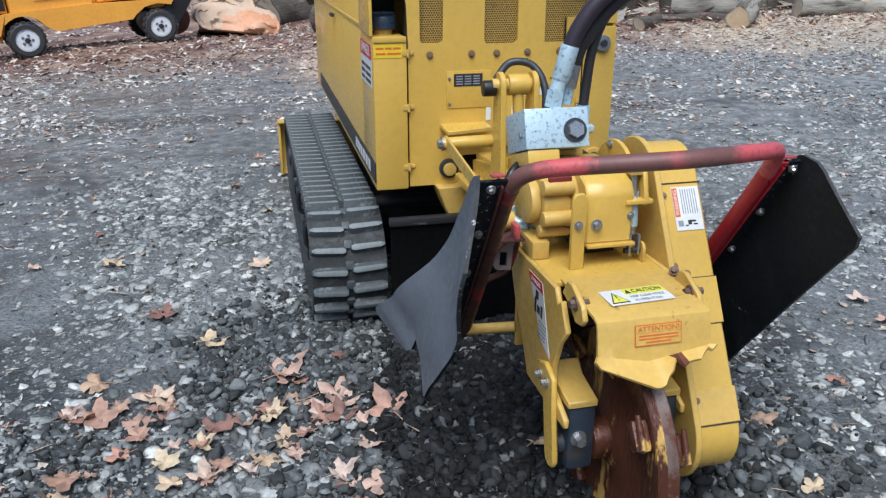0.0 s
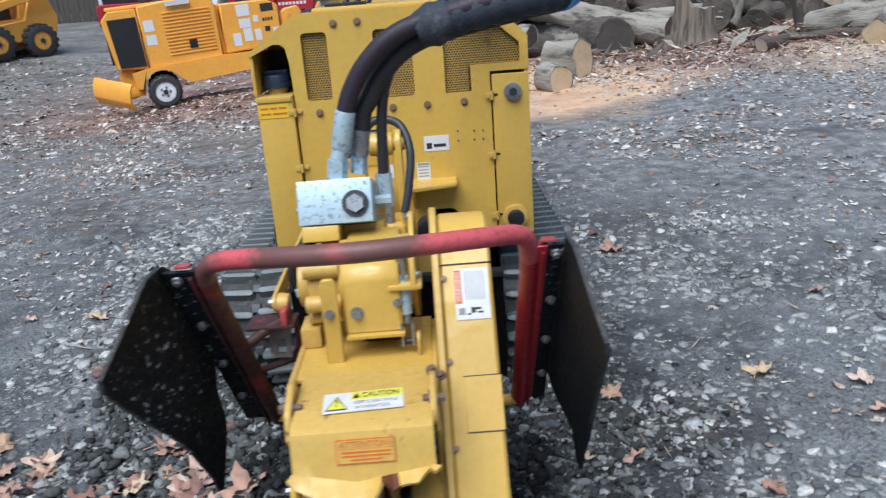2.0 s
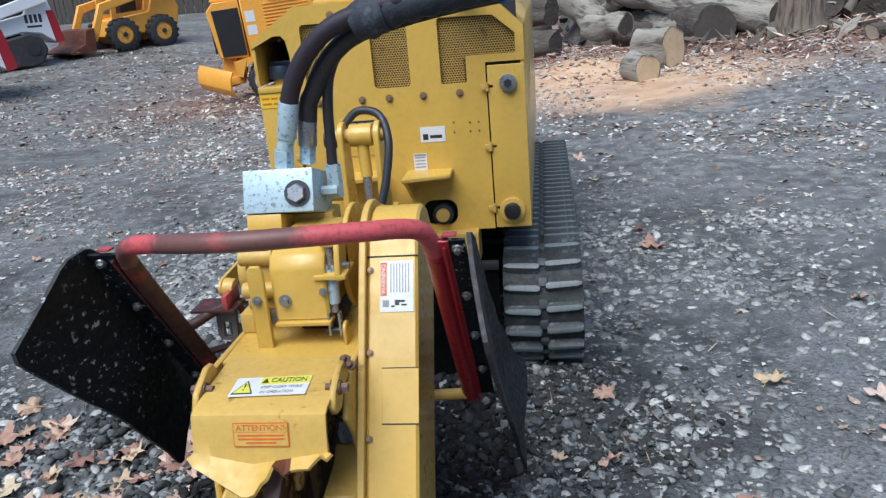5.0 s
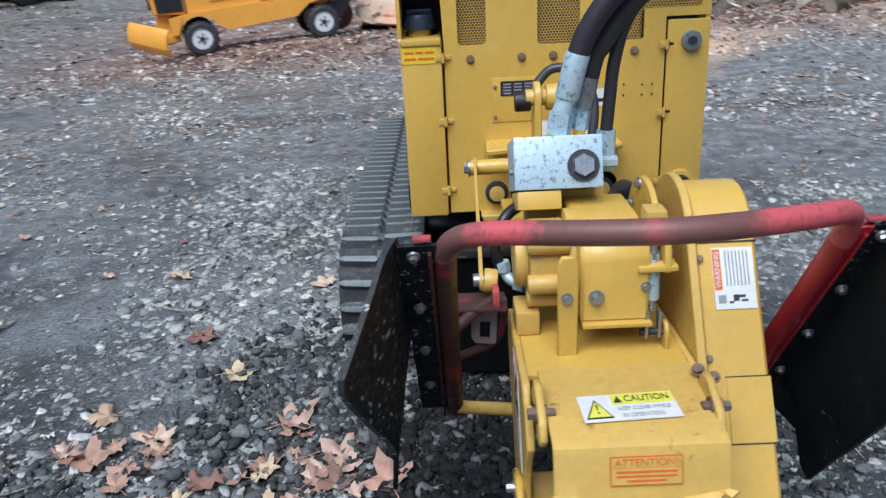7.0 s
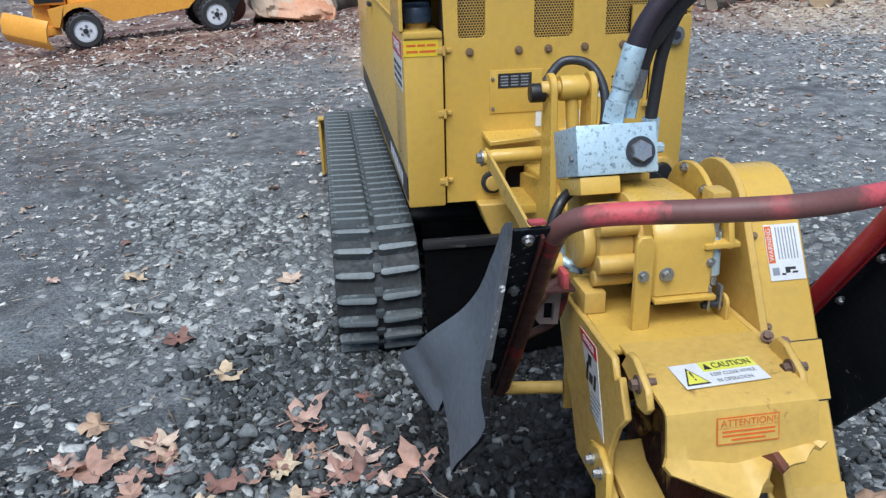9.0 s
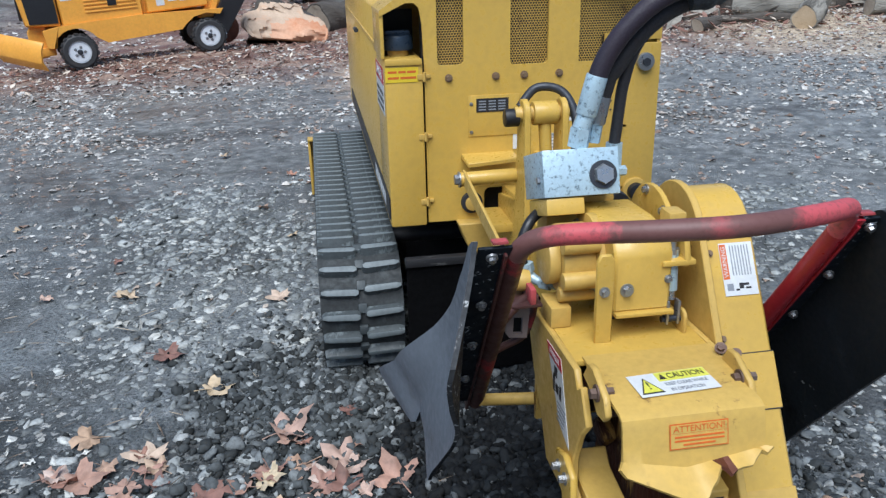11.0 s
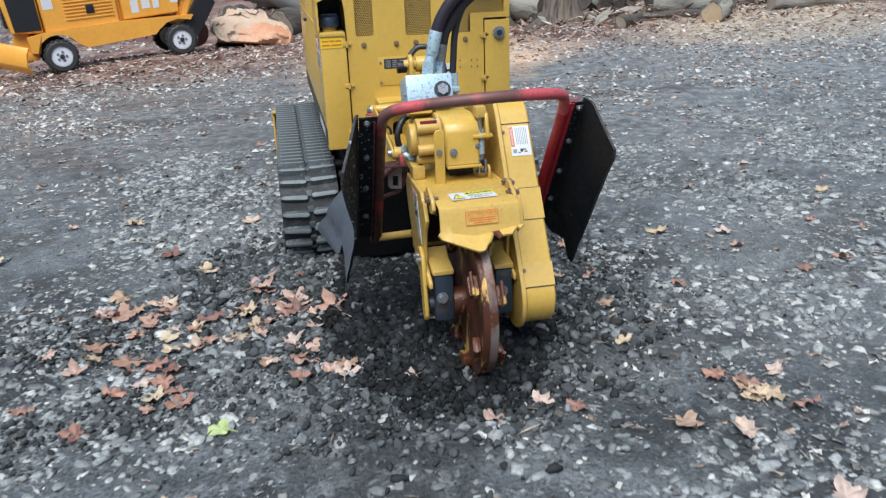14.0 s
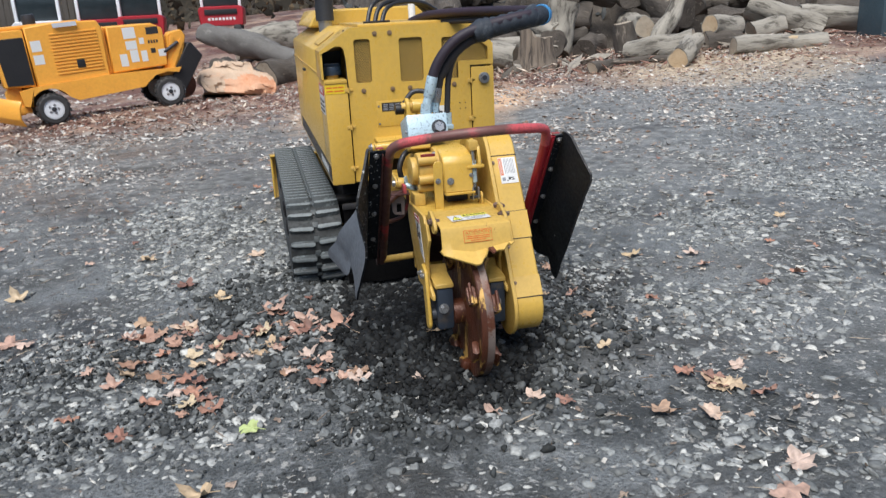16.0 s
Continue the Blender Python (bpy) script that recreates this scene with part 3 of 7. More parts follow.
def build_body(g):
    shell = prism([(-0.445, 0.572), (0.46, 0.572), (0.46, 1.255), (0.345, 1.368), (-0.29, 1.368), (-0.445, 1.258)], "y", 0.30, 2.55, 0.008)
    part("body_shell", shell, YELLOW, g)
    w1 = round_rect(-0.276, -0.192, 1.093, 1.312, 0.014)
    w2 = round_rect(-0.042, 0.082, 1.086, 1.308, 0.014)
    w3 = [(0.188, 1.086), (0.266, 1.086), (0.27, 1.09), (0.27, 1.172), (0.43, 1.172), (0.434, 1.176), (0.434, 1.236), (0.365, 1.296), (0.192, 1.300), (0.184, 1.292), (0.184, 1.09)]
    outer = [(-0.318, 0.578), (0.333, 0.578), (0.333, 1.148), (0.462, 1.148), (0.462, 1.255), (0.345, 1.372), (-0.29, 1.372), (-0.452, 1.262),
             (-0.452, 1.246), (-0.372, 1.283), (-0.345, 1.283), (-0.33, 1.268), (-0.322, 1.22), (-0.318, 1.10)]
    slot_l = round_rect(-0.128, 0.004, 0.600, 0.686, 0.02)
    slot_r = round_rect(0.085, 0.205, 0.600, 0.690, 0.035)
    panel = part("front_panel", holed(outer, [w1, w2, w3, slot_l, slot_r], "y", 0.03, 0.042), YELLOW, g)
    mesh = new("vent_mesh", perforated([grow(w, 0.006) for w in (w1, w2, w3)], 0.046))
    mesh.data.materials.append(YELLOW_WORN)
    mesh.parent = panel
    part("radiator_core", box(-0.318, 0.44, 0.09, 0.12, 0.585, 1.36, 0.002), BLACK, g, "black radiator core behind the vent mesh")
    # folded rim round the panel, over the fuel tank and down the right side
    part("side_return", box(0.448, 0.461, 0.034, 0.30, 0.585, 1.25, 0.003), YELLOW, g)
    part("side_return", box(-0.452, -0.440, 0.034, 0.30, 1.12, 1.255, 0.003), YELLOW, g)
    part("top_cowl", prism([(-0.452, 1.250), (-0.290, 1.358), (0.345, 1.358), (0.462, 1.243), (0.462, 1.256), (0.346, 1.3705), (-0.291, 1.3705), (-0.452, 1.2625)], "y", 0.036, 0.31, 0.0), YELLOW, g)
    col = part("tank_column", box(-0.445, -0.324, 0.016, 0.30, 0.572, 1.118, 0.010), YELLOW, g)
    part("column_rim", box(-0.443, -0.327, 0.010, 0.020, 1.10, 1.120, 0.004), YELLOW, col)
    door = part("side_door", box(0.338, 0.461, 0.022, 0.036, 0.582, 1.138, 0.005), YELLOW, g)
    # black sheet set into the recess so its inside reads dark
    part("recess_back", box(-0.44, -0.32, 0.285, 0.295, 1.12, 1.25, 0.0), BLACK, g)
    neck = part("filler_neck", rod((-0.388, 0.13, 1.118), (-0.388, 0.13, 1.140), 0.034, seg=20), YELLOW_WORN, g)
    cap = part("filler_cap", rod((-0.388, 0.13, 1.136), (-0.388, 0.13, 1.182), 0.050, 0.045, seg=22, bev=0.006), CAP_BLUE, neck, "dark blue screw cap")
    part("cap_grip", box(-0.428, -0.348, 0.120, 0.140, 1.180, 1.196, 0.005), CAP_BLUE, cap)
    # hinges, bolts
    for x, zs in ((-0.321, (1.062, 0.872, 0.655)), (0.3355, (1.07, 0.87, 0.655))):
        for z in zs:
            h = rod((x, 0.016, z - 0.014), (x, 0.016, z + 0.014), 0.0055, seg=10)
            join(h, box(x - 0.022, x - 0.004, 0.012, 0.020, z - 0.009, z + 0.009, 0.002))
            join(h, box(x + 0.004, x + 0.022, 0.022, 0.031, z - 0.006, z + 0.006, 0.002))
            part("hinge", h, YELLOW_WORN, g)
    for x, z in [(-0.241, 1.053), (-0.089, 1.053), (0.004, 1.053), (0.12, 1.054), (0.243, 1.055), (-0.165, 1.336), (-0.087, 1.337)]:
        part("bolt", bolt((x, 0.029, z), "-y", 0.0085, 0.007), BOLT_BROWN, panel)
    for x, z in [(0.27, 0.955), (0.30, 0.955), (0.27, 0.925), (0.30, 0.925), (0.215, 0.958), (0.215, 0.925)]:
        part("rivet", rod((x, 0.030, z), (x, 0.0275, z), 0.003, seg=8), DARK_STEEL, panel)
    # decals on the front
    m = facing((-0.3905, 0.0155, 1.0715), (0, -1, 0))
    lab = part("warning_decal", sheet(0.103, 0.046, m), DECAL_YELLOW, col, "yellow decal with two lines of print")
    part("print", bars([(-0.044, -0.016, 0.009, 0.007), (-0.011, 0.012, 0.009, 0.007), (0.017, 0.044, 0.009, 0.007),
                        (-0.044, -0.01, -0.009, 0.007), (-0.005, 0.044, -0.009, 0.007)], m), DECAL_ORANGE, lab)
    acc = part("access_plate", box(-0.180, -0.012, 0.0265, 0.030, 0.862, 0.994, 0.001), YELLOW, panel)
    for z in (0.876, 0.968):
        part("screw", bolt((-0.170, 0.027, z), "-y", 0.004, 0.003), STEEL, acc)
    m = facing((-0.1005, 0.0262, 0.962), (0, -1, 0))
    pl = part("data_plate", sheet(0.106, 0.044, m), PRINT_BLACK, acc, "black data plate with unreadable print")
    part("print", bars([(-0.045 + 0.032 * i, -0.021 + 0.032 * i, 0.013 - 0.009 * j, 0.004) for i in range(3) for j in range(4)], m), PRINT_GREY, pl)
    m = facing((0.1405, 0.0298, 0.922), (0, -1, 0))
    wp = part("maker_plate", sheet(0.085, 0.052, m), DECAL_WHITE, panel, "silver white maker's plate")
    part("print", bars([(-0.034, -0.016, -0.008, 0.020), (-0.010, 0.032, -0.008, 0.011)], m), PRINT_BLACK, wp)
    m = facing((0.090, 0.0298, 0.826), (0, -1, 0))
    ws = part("notice_decal", sheet(0.046, 0.064, m), DECAL_WHITE, panel)
    part("print", bars([(-0.018, 0.018, 0.018 - 0.011 * k, 0.004) for k in range(4)] + [(-0.02, 0.02, 0.027, 0.008)], m), PRINT_GREY, ws)
    m = facing((-0.020, 0.0262, 0.862), (0, -1, 0))
    part("notice_decal", sheet(0.018, 0.055, facing((-0.022, 0.0295, 0.84), (0, -1, 0))), DECAL_WHITE, panel)
    # tie-down eye and rubber stop on the door
    eye = part("tie_down_boss", rod((0.405, 0.024, 1.079), (0.405, 0.006, 1.079), 0.029, seg=24, bev=0.003), STEEL, door, "plated steel boss")
    part("boss_bolt", rod((0.405, 0.008, 1.079), (0.405, -0.002, 1.079), 0.014, seg=6), DARK_STEEL, eye)
    ring = part("stop_ring", rod((0.397, 0.026, 0.645), (0.397, 0.008, 0.645), 0.044, seg=26, bev=0.003), YELLOW_WORN, door)
    part("rubber_stop", rod((0.397, 0.010, 0.645), (0.397, -0.012, 0.645), 0.030, 0.027, seg=22, bev=0.004), BLACK, ring, "round black rubber stop")
    # left flank: seams, danger decal, dark stripe
    stripe = part("flank_stripe", box(-0.4485, -0.444, 0.022, 2.3, 0.600, 0.675, 0.0), PRINT_BLACK, g, "dark stripe with white lettering marks")
    m = facing((-0.4488, 0.34, 0.638), (-1, 0, 0))
    part("stripe_mark", bars([(-0.22 + 0.075 * k, -0.165 + 0.075 * k, 0, 0.042) for k in range(6)], m), DECAL_WHITE, stripe)
    part("flank_seam", box(-0.4495, -0.443, 0.34, 2.5, 1.128, 1.142, 0.003), YELLOW, g)
    part("flank_handle", rod((-0.458, 1.25, 1.10), (-0.458, 1.33, 1.10), 0.010, seg=10), DARK_STEEL, g)
    m = facing((-0.4462, 0.175, 1.015), (-1, 0, 0))
    dl = part("danger_decal", sheet(0.27, 0.150, m), DECAL_WHITE, g, "red and white danger decal")
    part("decal_header", sheet(0.27, 0.052, m @ pose(0, 0.049, 0.0008)), DECAL_RED, dl)
    lettering("DANGER", 0.050, m @ pose(0, 0.049, 0.0026), DECAL_WHITE, dl)
    part("print", bars([(-0.115, -0.03, -0.01 - 0.024 * k, 0.013) for k in range(3)] + [(-0.015, 0.115, -0.01 - 0.024 * k, 0.013) for k in range(3)], m), PRINT_BLACK, dl)
    hatch = part("chamfer_hatch", box(-0.055, 0.055, 0, 0.30, 0, 0.004, 0.002), YELLOW_WORN, g)
    hatch.matrix_basis = pose(-0.375, 0.42, 1.312, 0, -34.5, 0)
    # on top: stack, lid, hoses
    lid = part("hood_lid", box(-0.24, 0.30, 0.10, 0.95, 1.366, 1.386, 0.008), YELLOW, g)
    part("lid_grip", box(-0.20, -0.06, 0.14, 0.18, 1.386, 1.397, 0.004), BLACK, lid)
    part("rear_cowl", prism([(-0.40, 1.36), (0.40, 1.36), (0.36, 1.47), (-0.34, 1.47)], "y", 1.35, 2.5, 0.012), YELLOW, g)
    stack = part("exhaust_stack", rod((-0.30, 1.20, 1.30), (-0.30, 1.20, 1.75), 0.045, seg=20, bev=0.004), STEEL, g)
    part("stack_guard", rod((-0.30, 1.20, 1.40), (-0.30, 1.20, 1.62), 0.058, seg=20), DARK_STEEL, stack)
    part("breather_pipe", rod((0.20, 0.85, 1.36), (0.20, 0.85, 1.56), 0.022, seg=14), WHITE_PAINT, g)
    # shelves, openings and tower on the front
    for x0, x1, z in ((-0.205, -0.03, 0.790), (0.04, 0.20, 0.785)):
        part("shelf", prism([(x0, -0.10), (x1, -0.06), (x1, 0.035), (x0, 0.035)], "z", z, z + 0.016, 0.003), YELLOW, g)
    part("gusset", prism([(-0.09, 0.785), (0.03, 0.785), (0.03, 0.70)], "x", 0.045, 0.057, 0.002), YELLOW, g)
    for x in (-0.172, 0.155):
        pp = part("roller_seat", rod((x, 0.05, 0.640), (x, 0.012, 0.640), 0.036, seg=22, bev=0.003), DARK_STEEL, g)
        part("roller", rod((x, 0.03, 0.640), (x, 0.000, 0.640), 0.024, seg=18, bev=0.003), YELLOW_WORN, pp)
    part("chassis_front", prism([(-0.225, 0.58), (0.275, 0.58), (0.275, 0.46), (0.235, 0.41), (0.05, 0.41), (0.03, 0.46), (-0.08, 0.46), (-0.10, 0.41), (-0.15, 0.41), (-0.195, 0.50)],
                                 "y", -0.02, 0.10, 0.004), YELLOW_WORN, g)
    # tunnel and front tube are black to put the underbody shade into their colour
    part("chassis_tunnel", box(-0.34, 0.32, 0.62, 2.3, 0.16, 0.570, 0.01), BLACK, g)
    part("cross_tube", rod((-0.50, 0.42, 0.40), (0.42, 0.42, 0.40), 0.030, seg=16), BLACK, g)
    # chip curtain hung from a bar between the tracks
    hanger = part("curtain_bar", box(-0.411, 0.341, -0.058, -0.026, 0.452, 0.482, 0.006), CURTAIN_BAR, g, "scuffed black bar")
    wave = bmesh.new()
    cols = []
    for k in range(41):
        x = -0.408 + 0.746 * k / 40
        cols.append([wave.verts.new((x, -0.046 + 0.008 * math.sin(17 * x + 1.3 * j) * (j / 6) + 0.003 * j, 0.456 - 0.071 * j)) for j in range(7)])
    for a, b in zip(cols, cols[1:]):
        for j in range(6):
            wave.faces.new((a[j], a[j + 1], b[j + 1], b[j]))
    bmesh.ops.solidify(wave, geom=wave.faces[:], thickness=0.008)
    part("chip_curtain", wave, CURTAIN, hanger, "black rubber chip curtain")
    part("cross_tube", rod((-0.45, 1.7, 0.20), (0.45, 1.7, 0.20), 0.05, seg=16), DARK_STEEL, g)


def build_tower(g):
    for x in (-0.092, 0.018):
        o = [(-0.02, 0.50), (-0.36, 0.50), (-0.365, 0.62)] + arc(-0.305, 0.995, 0.042, 185, -5, 10) + [(-0.245, 0.72), (-0.02, 0.68)]
        part("tower_plate", prism([(y, z) for y, z in o], "x", x, x + 0.018, 0.003), YELLOW, g)
    pin = part("tower_pin", rod((-0.112, -0.305, 0.995), (0.045, -0.305, 0.995), 0.021, seg=18, bev=0.003), YELLOW_WORN, g)
    part("pin_cap", rod((-0.140, -0.300, 0.985), (-0.098, -0.300, 0.985), 0.026, seg=18, bev=0.005), BLACK, pin, "black rubber cap")
    part("cylinder_eye", rod((-0.060, -0.305, 0.995), (0.010, -0.305, 0.995), 0.034, seg=20, bev=0.004), YELLOW, g)
    part("cylinder_neck", rod((-0.025, -0.305, 0.99), (-0.020, -0.315, 0.87), 0.018, seg=16), YELLOW, g)
    part("cylinder_rod", rod((-0.020, -0.315, 0.87), (-0.014, -0.335, 0.74), 0.014, seg=14), STEEL, g)
    part("clevis", box(-0.05, 0.03, -0.38, -0.30, 0.70, 0.76, 0.010), YELLOW, g)
    bar_ = part("side_pin", rod((-0.262, -0.25, 0.800), (-0.09, -0.25, 0.803), 0.021, seg=18, bev=0.003), YELLOW, g)
    part("pin_nut", bolt((-0.262, -0.25, 0.80), "-x", 0.016, 0.012), STEEL, bar_)
    # flat link bar from the side pin forward to the head, letters cut into it
    a, b = Vector((-0.246, -0.240, 0.804)), Vector((-0.262, -0.912, 0.757))
    ln = (b - a).length
    link = prism(arc(0, 0, 0.021, 90, 270, 8) + arc(ln, 0, 0.021, -90, 90, 8), "x", -0.004, 0.004, 0.001)
    lie = Matrix.Translation(a) @ (b - a).to_track_quat("Y", "Z").to_matrix().to_4x4()
    link.transform(lie)
    st = part("link_bar", link, YELLOW_WORN, g, "long flat yellow link bar with worn black marks")
    marks = bmesh.new()
    for k in range(9):
        join(marks, box(-0.0047, -0.0038, 0.085 + 0.034 * k, 0.105 + 0.034 * k, -0.012, 0.012 - 0.007 * (k % 2), 0.0))
    marks.transform(lie)
    part("bar_mark", marks, PRINT_BLACK, st)
    for p in (a, b):
        part("link_pin", rod(p + Vector((-0.016, 0, 0)), p + Vector((0.016, 0, 0)), 0.013, seg=14, bev=0.002), STEEL, st)
    part("link_clevis", rod(b + Vector((0.004, 0, 0)), b + Vector((0.030, 0.0, -0.004)), 0.024, seg=16, bev=0.003), YELLOW_WORN, st)
    part("boom_base", box(-0.165, -0.08, -0.22, -0.04, 0.612, 0.640, 0.006), YELLOW, g)
    part("boom", prism([(0.0, 0.52), (-0.30, 0.50), (-0.86, 0.50), (-0.86, 0.66), (-0.30, 0.72), (0.0, 0.70)], "x", -0.075, 0.012, 0.005), YELLOW, g)
    part("tower_hose", sweep(spline([(-0.09, -0.28, 1.01), (-0.04, -0.27, 1.06), (0.03, -0.29, 1.05), (0.06, -0.33, 0.98), (0.050, -0.36, 0.88), (0.03, -0.38, 0.80)]), 0.0125), DARK_STEEL, g)
    part("stop_cap", rod((0.10, -0.52, 0.80), (0.10, -0.585, 0.80), 0.032, seg=20, bev=0.006), BLACK, g)


def build_track(g, x0, x1):
    y0, y1, R = 0.005, 2.20, 0.222
    zc, w = 0.232, x1 - x0
    tr = new("track")
    tr.parent = g
    tr.matrix_basis = pose((x0 + x1) / 2, 0, 0)
    tagged(tr, "dusty rubber crawler track")
    loop = arc(y1 - R, zc, R, 90, -90, 18) + arc(y0 + R, zc, R, -90, -270, 18)
    inner = arc(y1 - R, zc, R - 0.022, 90, -90, 18) + arc(y0 + R, zc, R - 0.022, -90, -270, 18)
    n = len(loop)
    bm = bmesh.new()
    rows = [[bm.verts.new((x, y, z)) for y, z in c] for x, c in ((-w / 2, loop), (w / 2, loop), (w / 2, inner), (-w / 2, inner))]
    for a in range(4):
        for k in range(n):
            bm.faces.new((rows[a][k], rows[a][(k + 1) % n], rows[(a + 1) % 4][(k + 1) % n], rows[(a + 1) % 4][k]))
    part("belt", bm, BELT_RUBBER, tr)
    hw = w * 0.2375
    lug = prism([(-hw, -0.011), (-hw + 0.012, -0.0200), (hw - 0.016, -0.0175), (hw, -0.008), (hw, 0.009), (hw - 0.02, 0.0170), (-hw + 0.012, 0.0195), (-hw, 0.010)], "z", -0.004, 0.027, 0.0)
    for v in lug.verts:
        if v.co.z > 0:
            v.co.y *= 0.62
            v.co.x *= 0.95
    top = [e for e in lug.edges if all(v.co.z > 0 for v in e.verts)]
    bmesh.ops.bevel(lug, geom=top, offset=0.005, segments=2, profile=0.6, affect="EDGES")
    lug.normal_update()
    # tops get the paler colour, so they look lit against the sides
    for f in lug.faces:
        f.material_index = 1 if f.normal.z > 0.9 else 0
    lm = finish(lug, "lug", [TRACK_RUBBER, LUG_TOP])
    nub = finish(box(-0.015, 0.015, -0.016, 0.016, -0.004, 0.012, 0.004), "nub", TRACK_RUBBER)
    flat = (y1 - y0 - 2 * R)
    total = 2 * flat + 2 * math.pi * R
    count = 64
    for i in range(count):
        s = total * i / count
        if s < flat:
            y, z, a = y0 + R + s, zc + R, 0
        elif s < flat + math.pi * R:
            q = (s - flat) / R
            y, z, a = y1 - R + R * math.sin(q), zc + R * math.cos(q), -math.degrees(q)
        elif s < 2 * flat + math.pi * R:
            y, z, a = y1 - R - (s - flat - math.pi * R), zc - R, -180
        else:
            q = (s - 2 * flat - math.pi * R) / R
            y, z, a = y0 + R - R * math.sin(q), zc - R * math.cos(q), -180 - math.degrees(q)
        for k, dx in enumerate((-w * 0.26, w * 0.26)):
            o = new("lug", lm)
            o.parent = tr
            o.matrix_basis = pose(dx, y, z, a, 0, 0) @ pose(0, 0.005 * (1 if k else -1), 0, 0, 0, 3 if k else 177)
        if 0.0 < s:
            o = new("nub", nub)
            o.parent = tr
            o.matrix_basis = pose(0, y, z, a, 0, 0) @ pose(0, 0.018, 0)
    # frame with rollers inside the belt
    part("track_frame", box(-w * 0.32, w * 0.32, y0 + 0.17, y1 - 0.17, 0.13, 0.33, 0.015), DARK_STEEL, tr)
    for y, r in ((y0 + R, 0.195), (y1 - R, 0.195)):
        wh = part("idler_wheel", rod((-w * 0.43, y, zc), (w * 0.43, y, zc), r, seg=28, bev=0.012), DARK_STEEL, tr)
        part("hub", rod((-w * 0.47, y, zc), (w * 0.47, y, zc), 0.06, seg=18, bev=0.006), DARK_STEEL, wh)
    for k in range(5):
        y = y0 + 0.42 + k * 0.36
        part("roller", rod((-w * 0.42, y, 0.105), (w * 0.42, y, 0.105), 0.072, seg=20, bev=0.008), DARK_STEEL, tr)
    for y in (0.55, 1.05):
        part("pull_loop", sweep(spline([(-w * 0.34, y, 0.29), (-w * 0.45, y, 0.27), (-w * 0.45, y, 0.19), (-w * 0.34, y, 0.17)]), 0.012, 8), BLACK, tr)
    return tr


def build_blade(g):
    prof = [(2.36, 0.02), (2.40, 0.12), (2.41, 0.22), (2.38, 0.36), (2.40, 0.365), (2.43, 0.23), (2.42, 0.11), (2.38, 0.015)]
    bl = part("dozer_blade", prism(prof, "x", -0.735, 0.61, 0.002), YELLOW, g, "yellow dozer blade")
    for x in (-0.735, -0.56, 0.40, 0.595):
        part("blade_rib", box(x, x + 0.015, 2.33, 2.40, 0.02, 0.365, 0.003), YELLOW, bl)
    part("blade_flange", box(-0.735, 0.61, 2.31, 2.39, 0.362, 0.374, 0.002), YELLOW, bl)
    for x in (-0.25, 0.25):
        part("blade_arm", box(x - 0.03, x + 0.03, 1.9, 2.38, 0.10, 0.18, 0.006), YELLOW_WORN, bl)


CASE_UP, CASE_LOW, CASE_R = (-0.885, 0.818), (-1.204, 0.276), 0.112


def hull(r, a=CASE_UP, b=CASE_LOW, n=14):
    d = Vector((b[0] - a[0], b[1] - a[1])).normalized()
    ang = math.degrees(math.atan2(d.y, d.x))
    return arc(b[0], b[1], r, ang - 90, ang + 90, n) + arc(a[0], a[1], r, ang + 90, ang + 270, n)


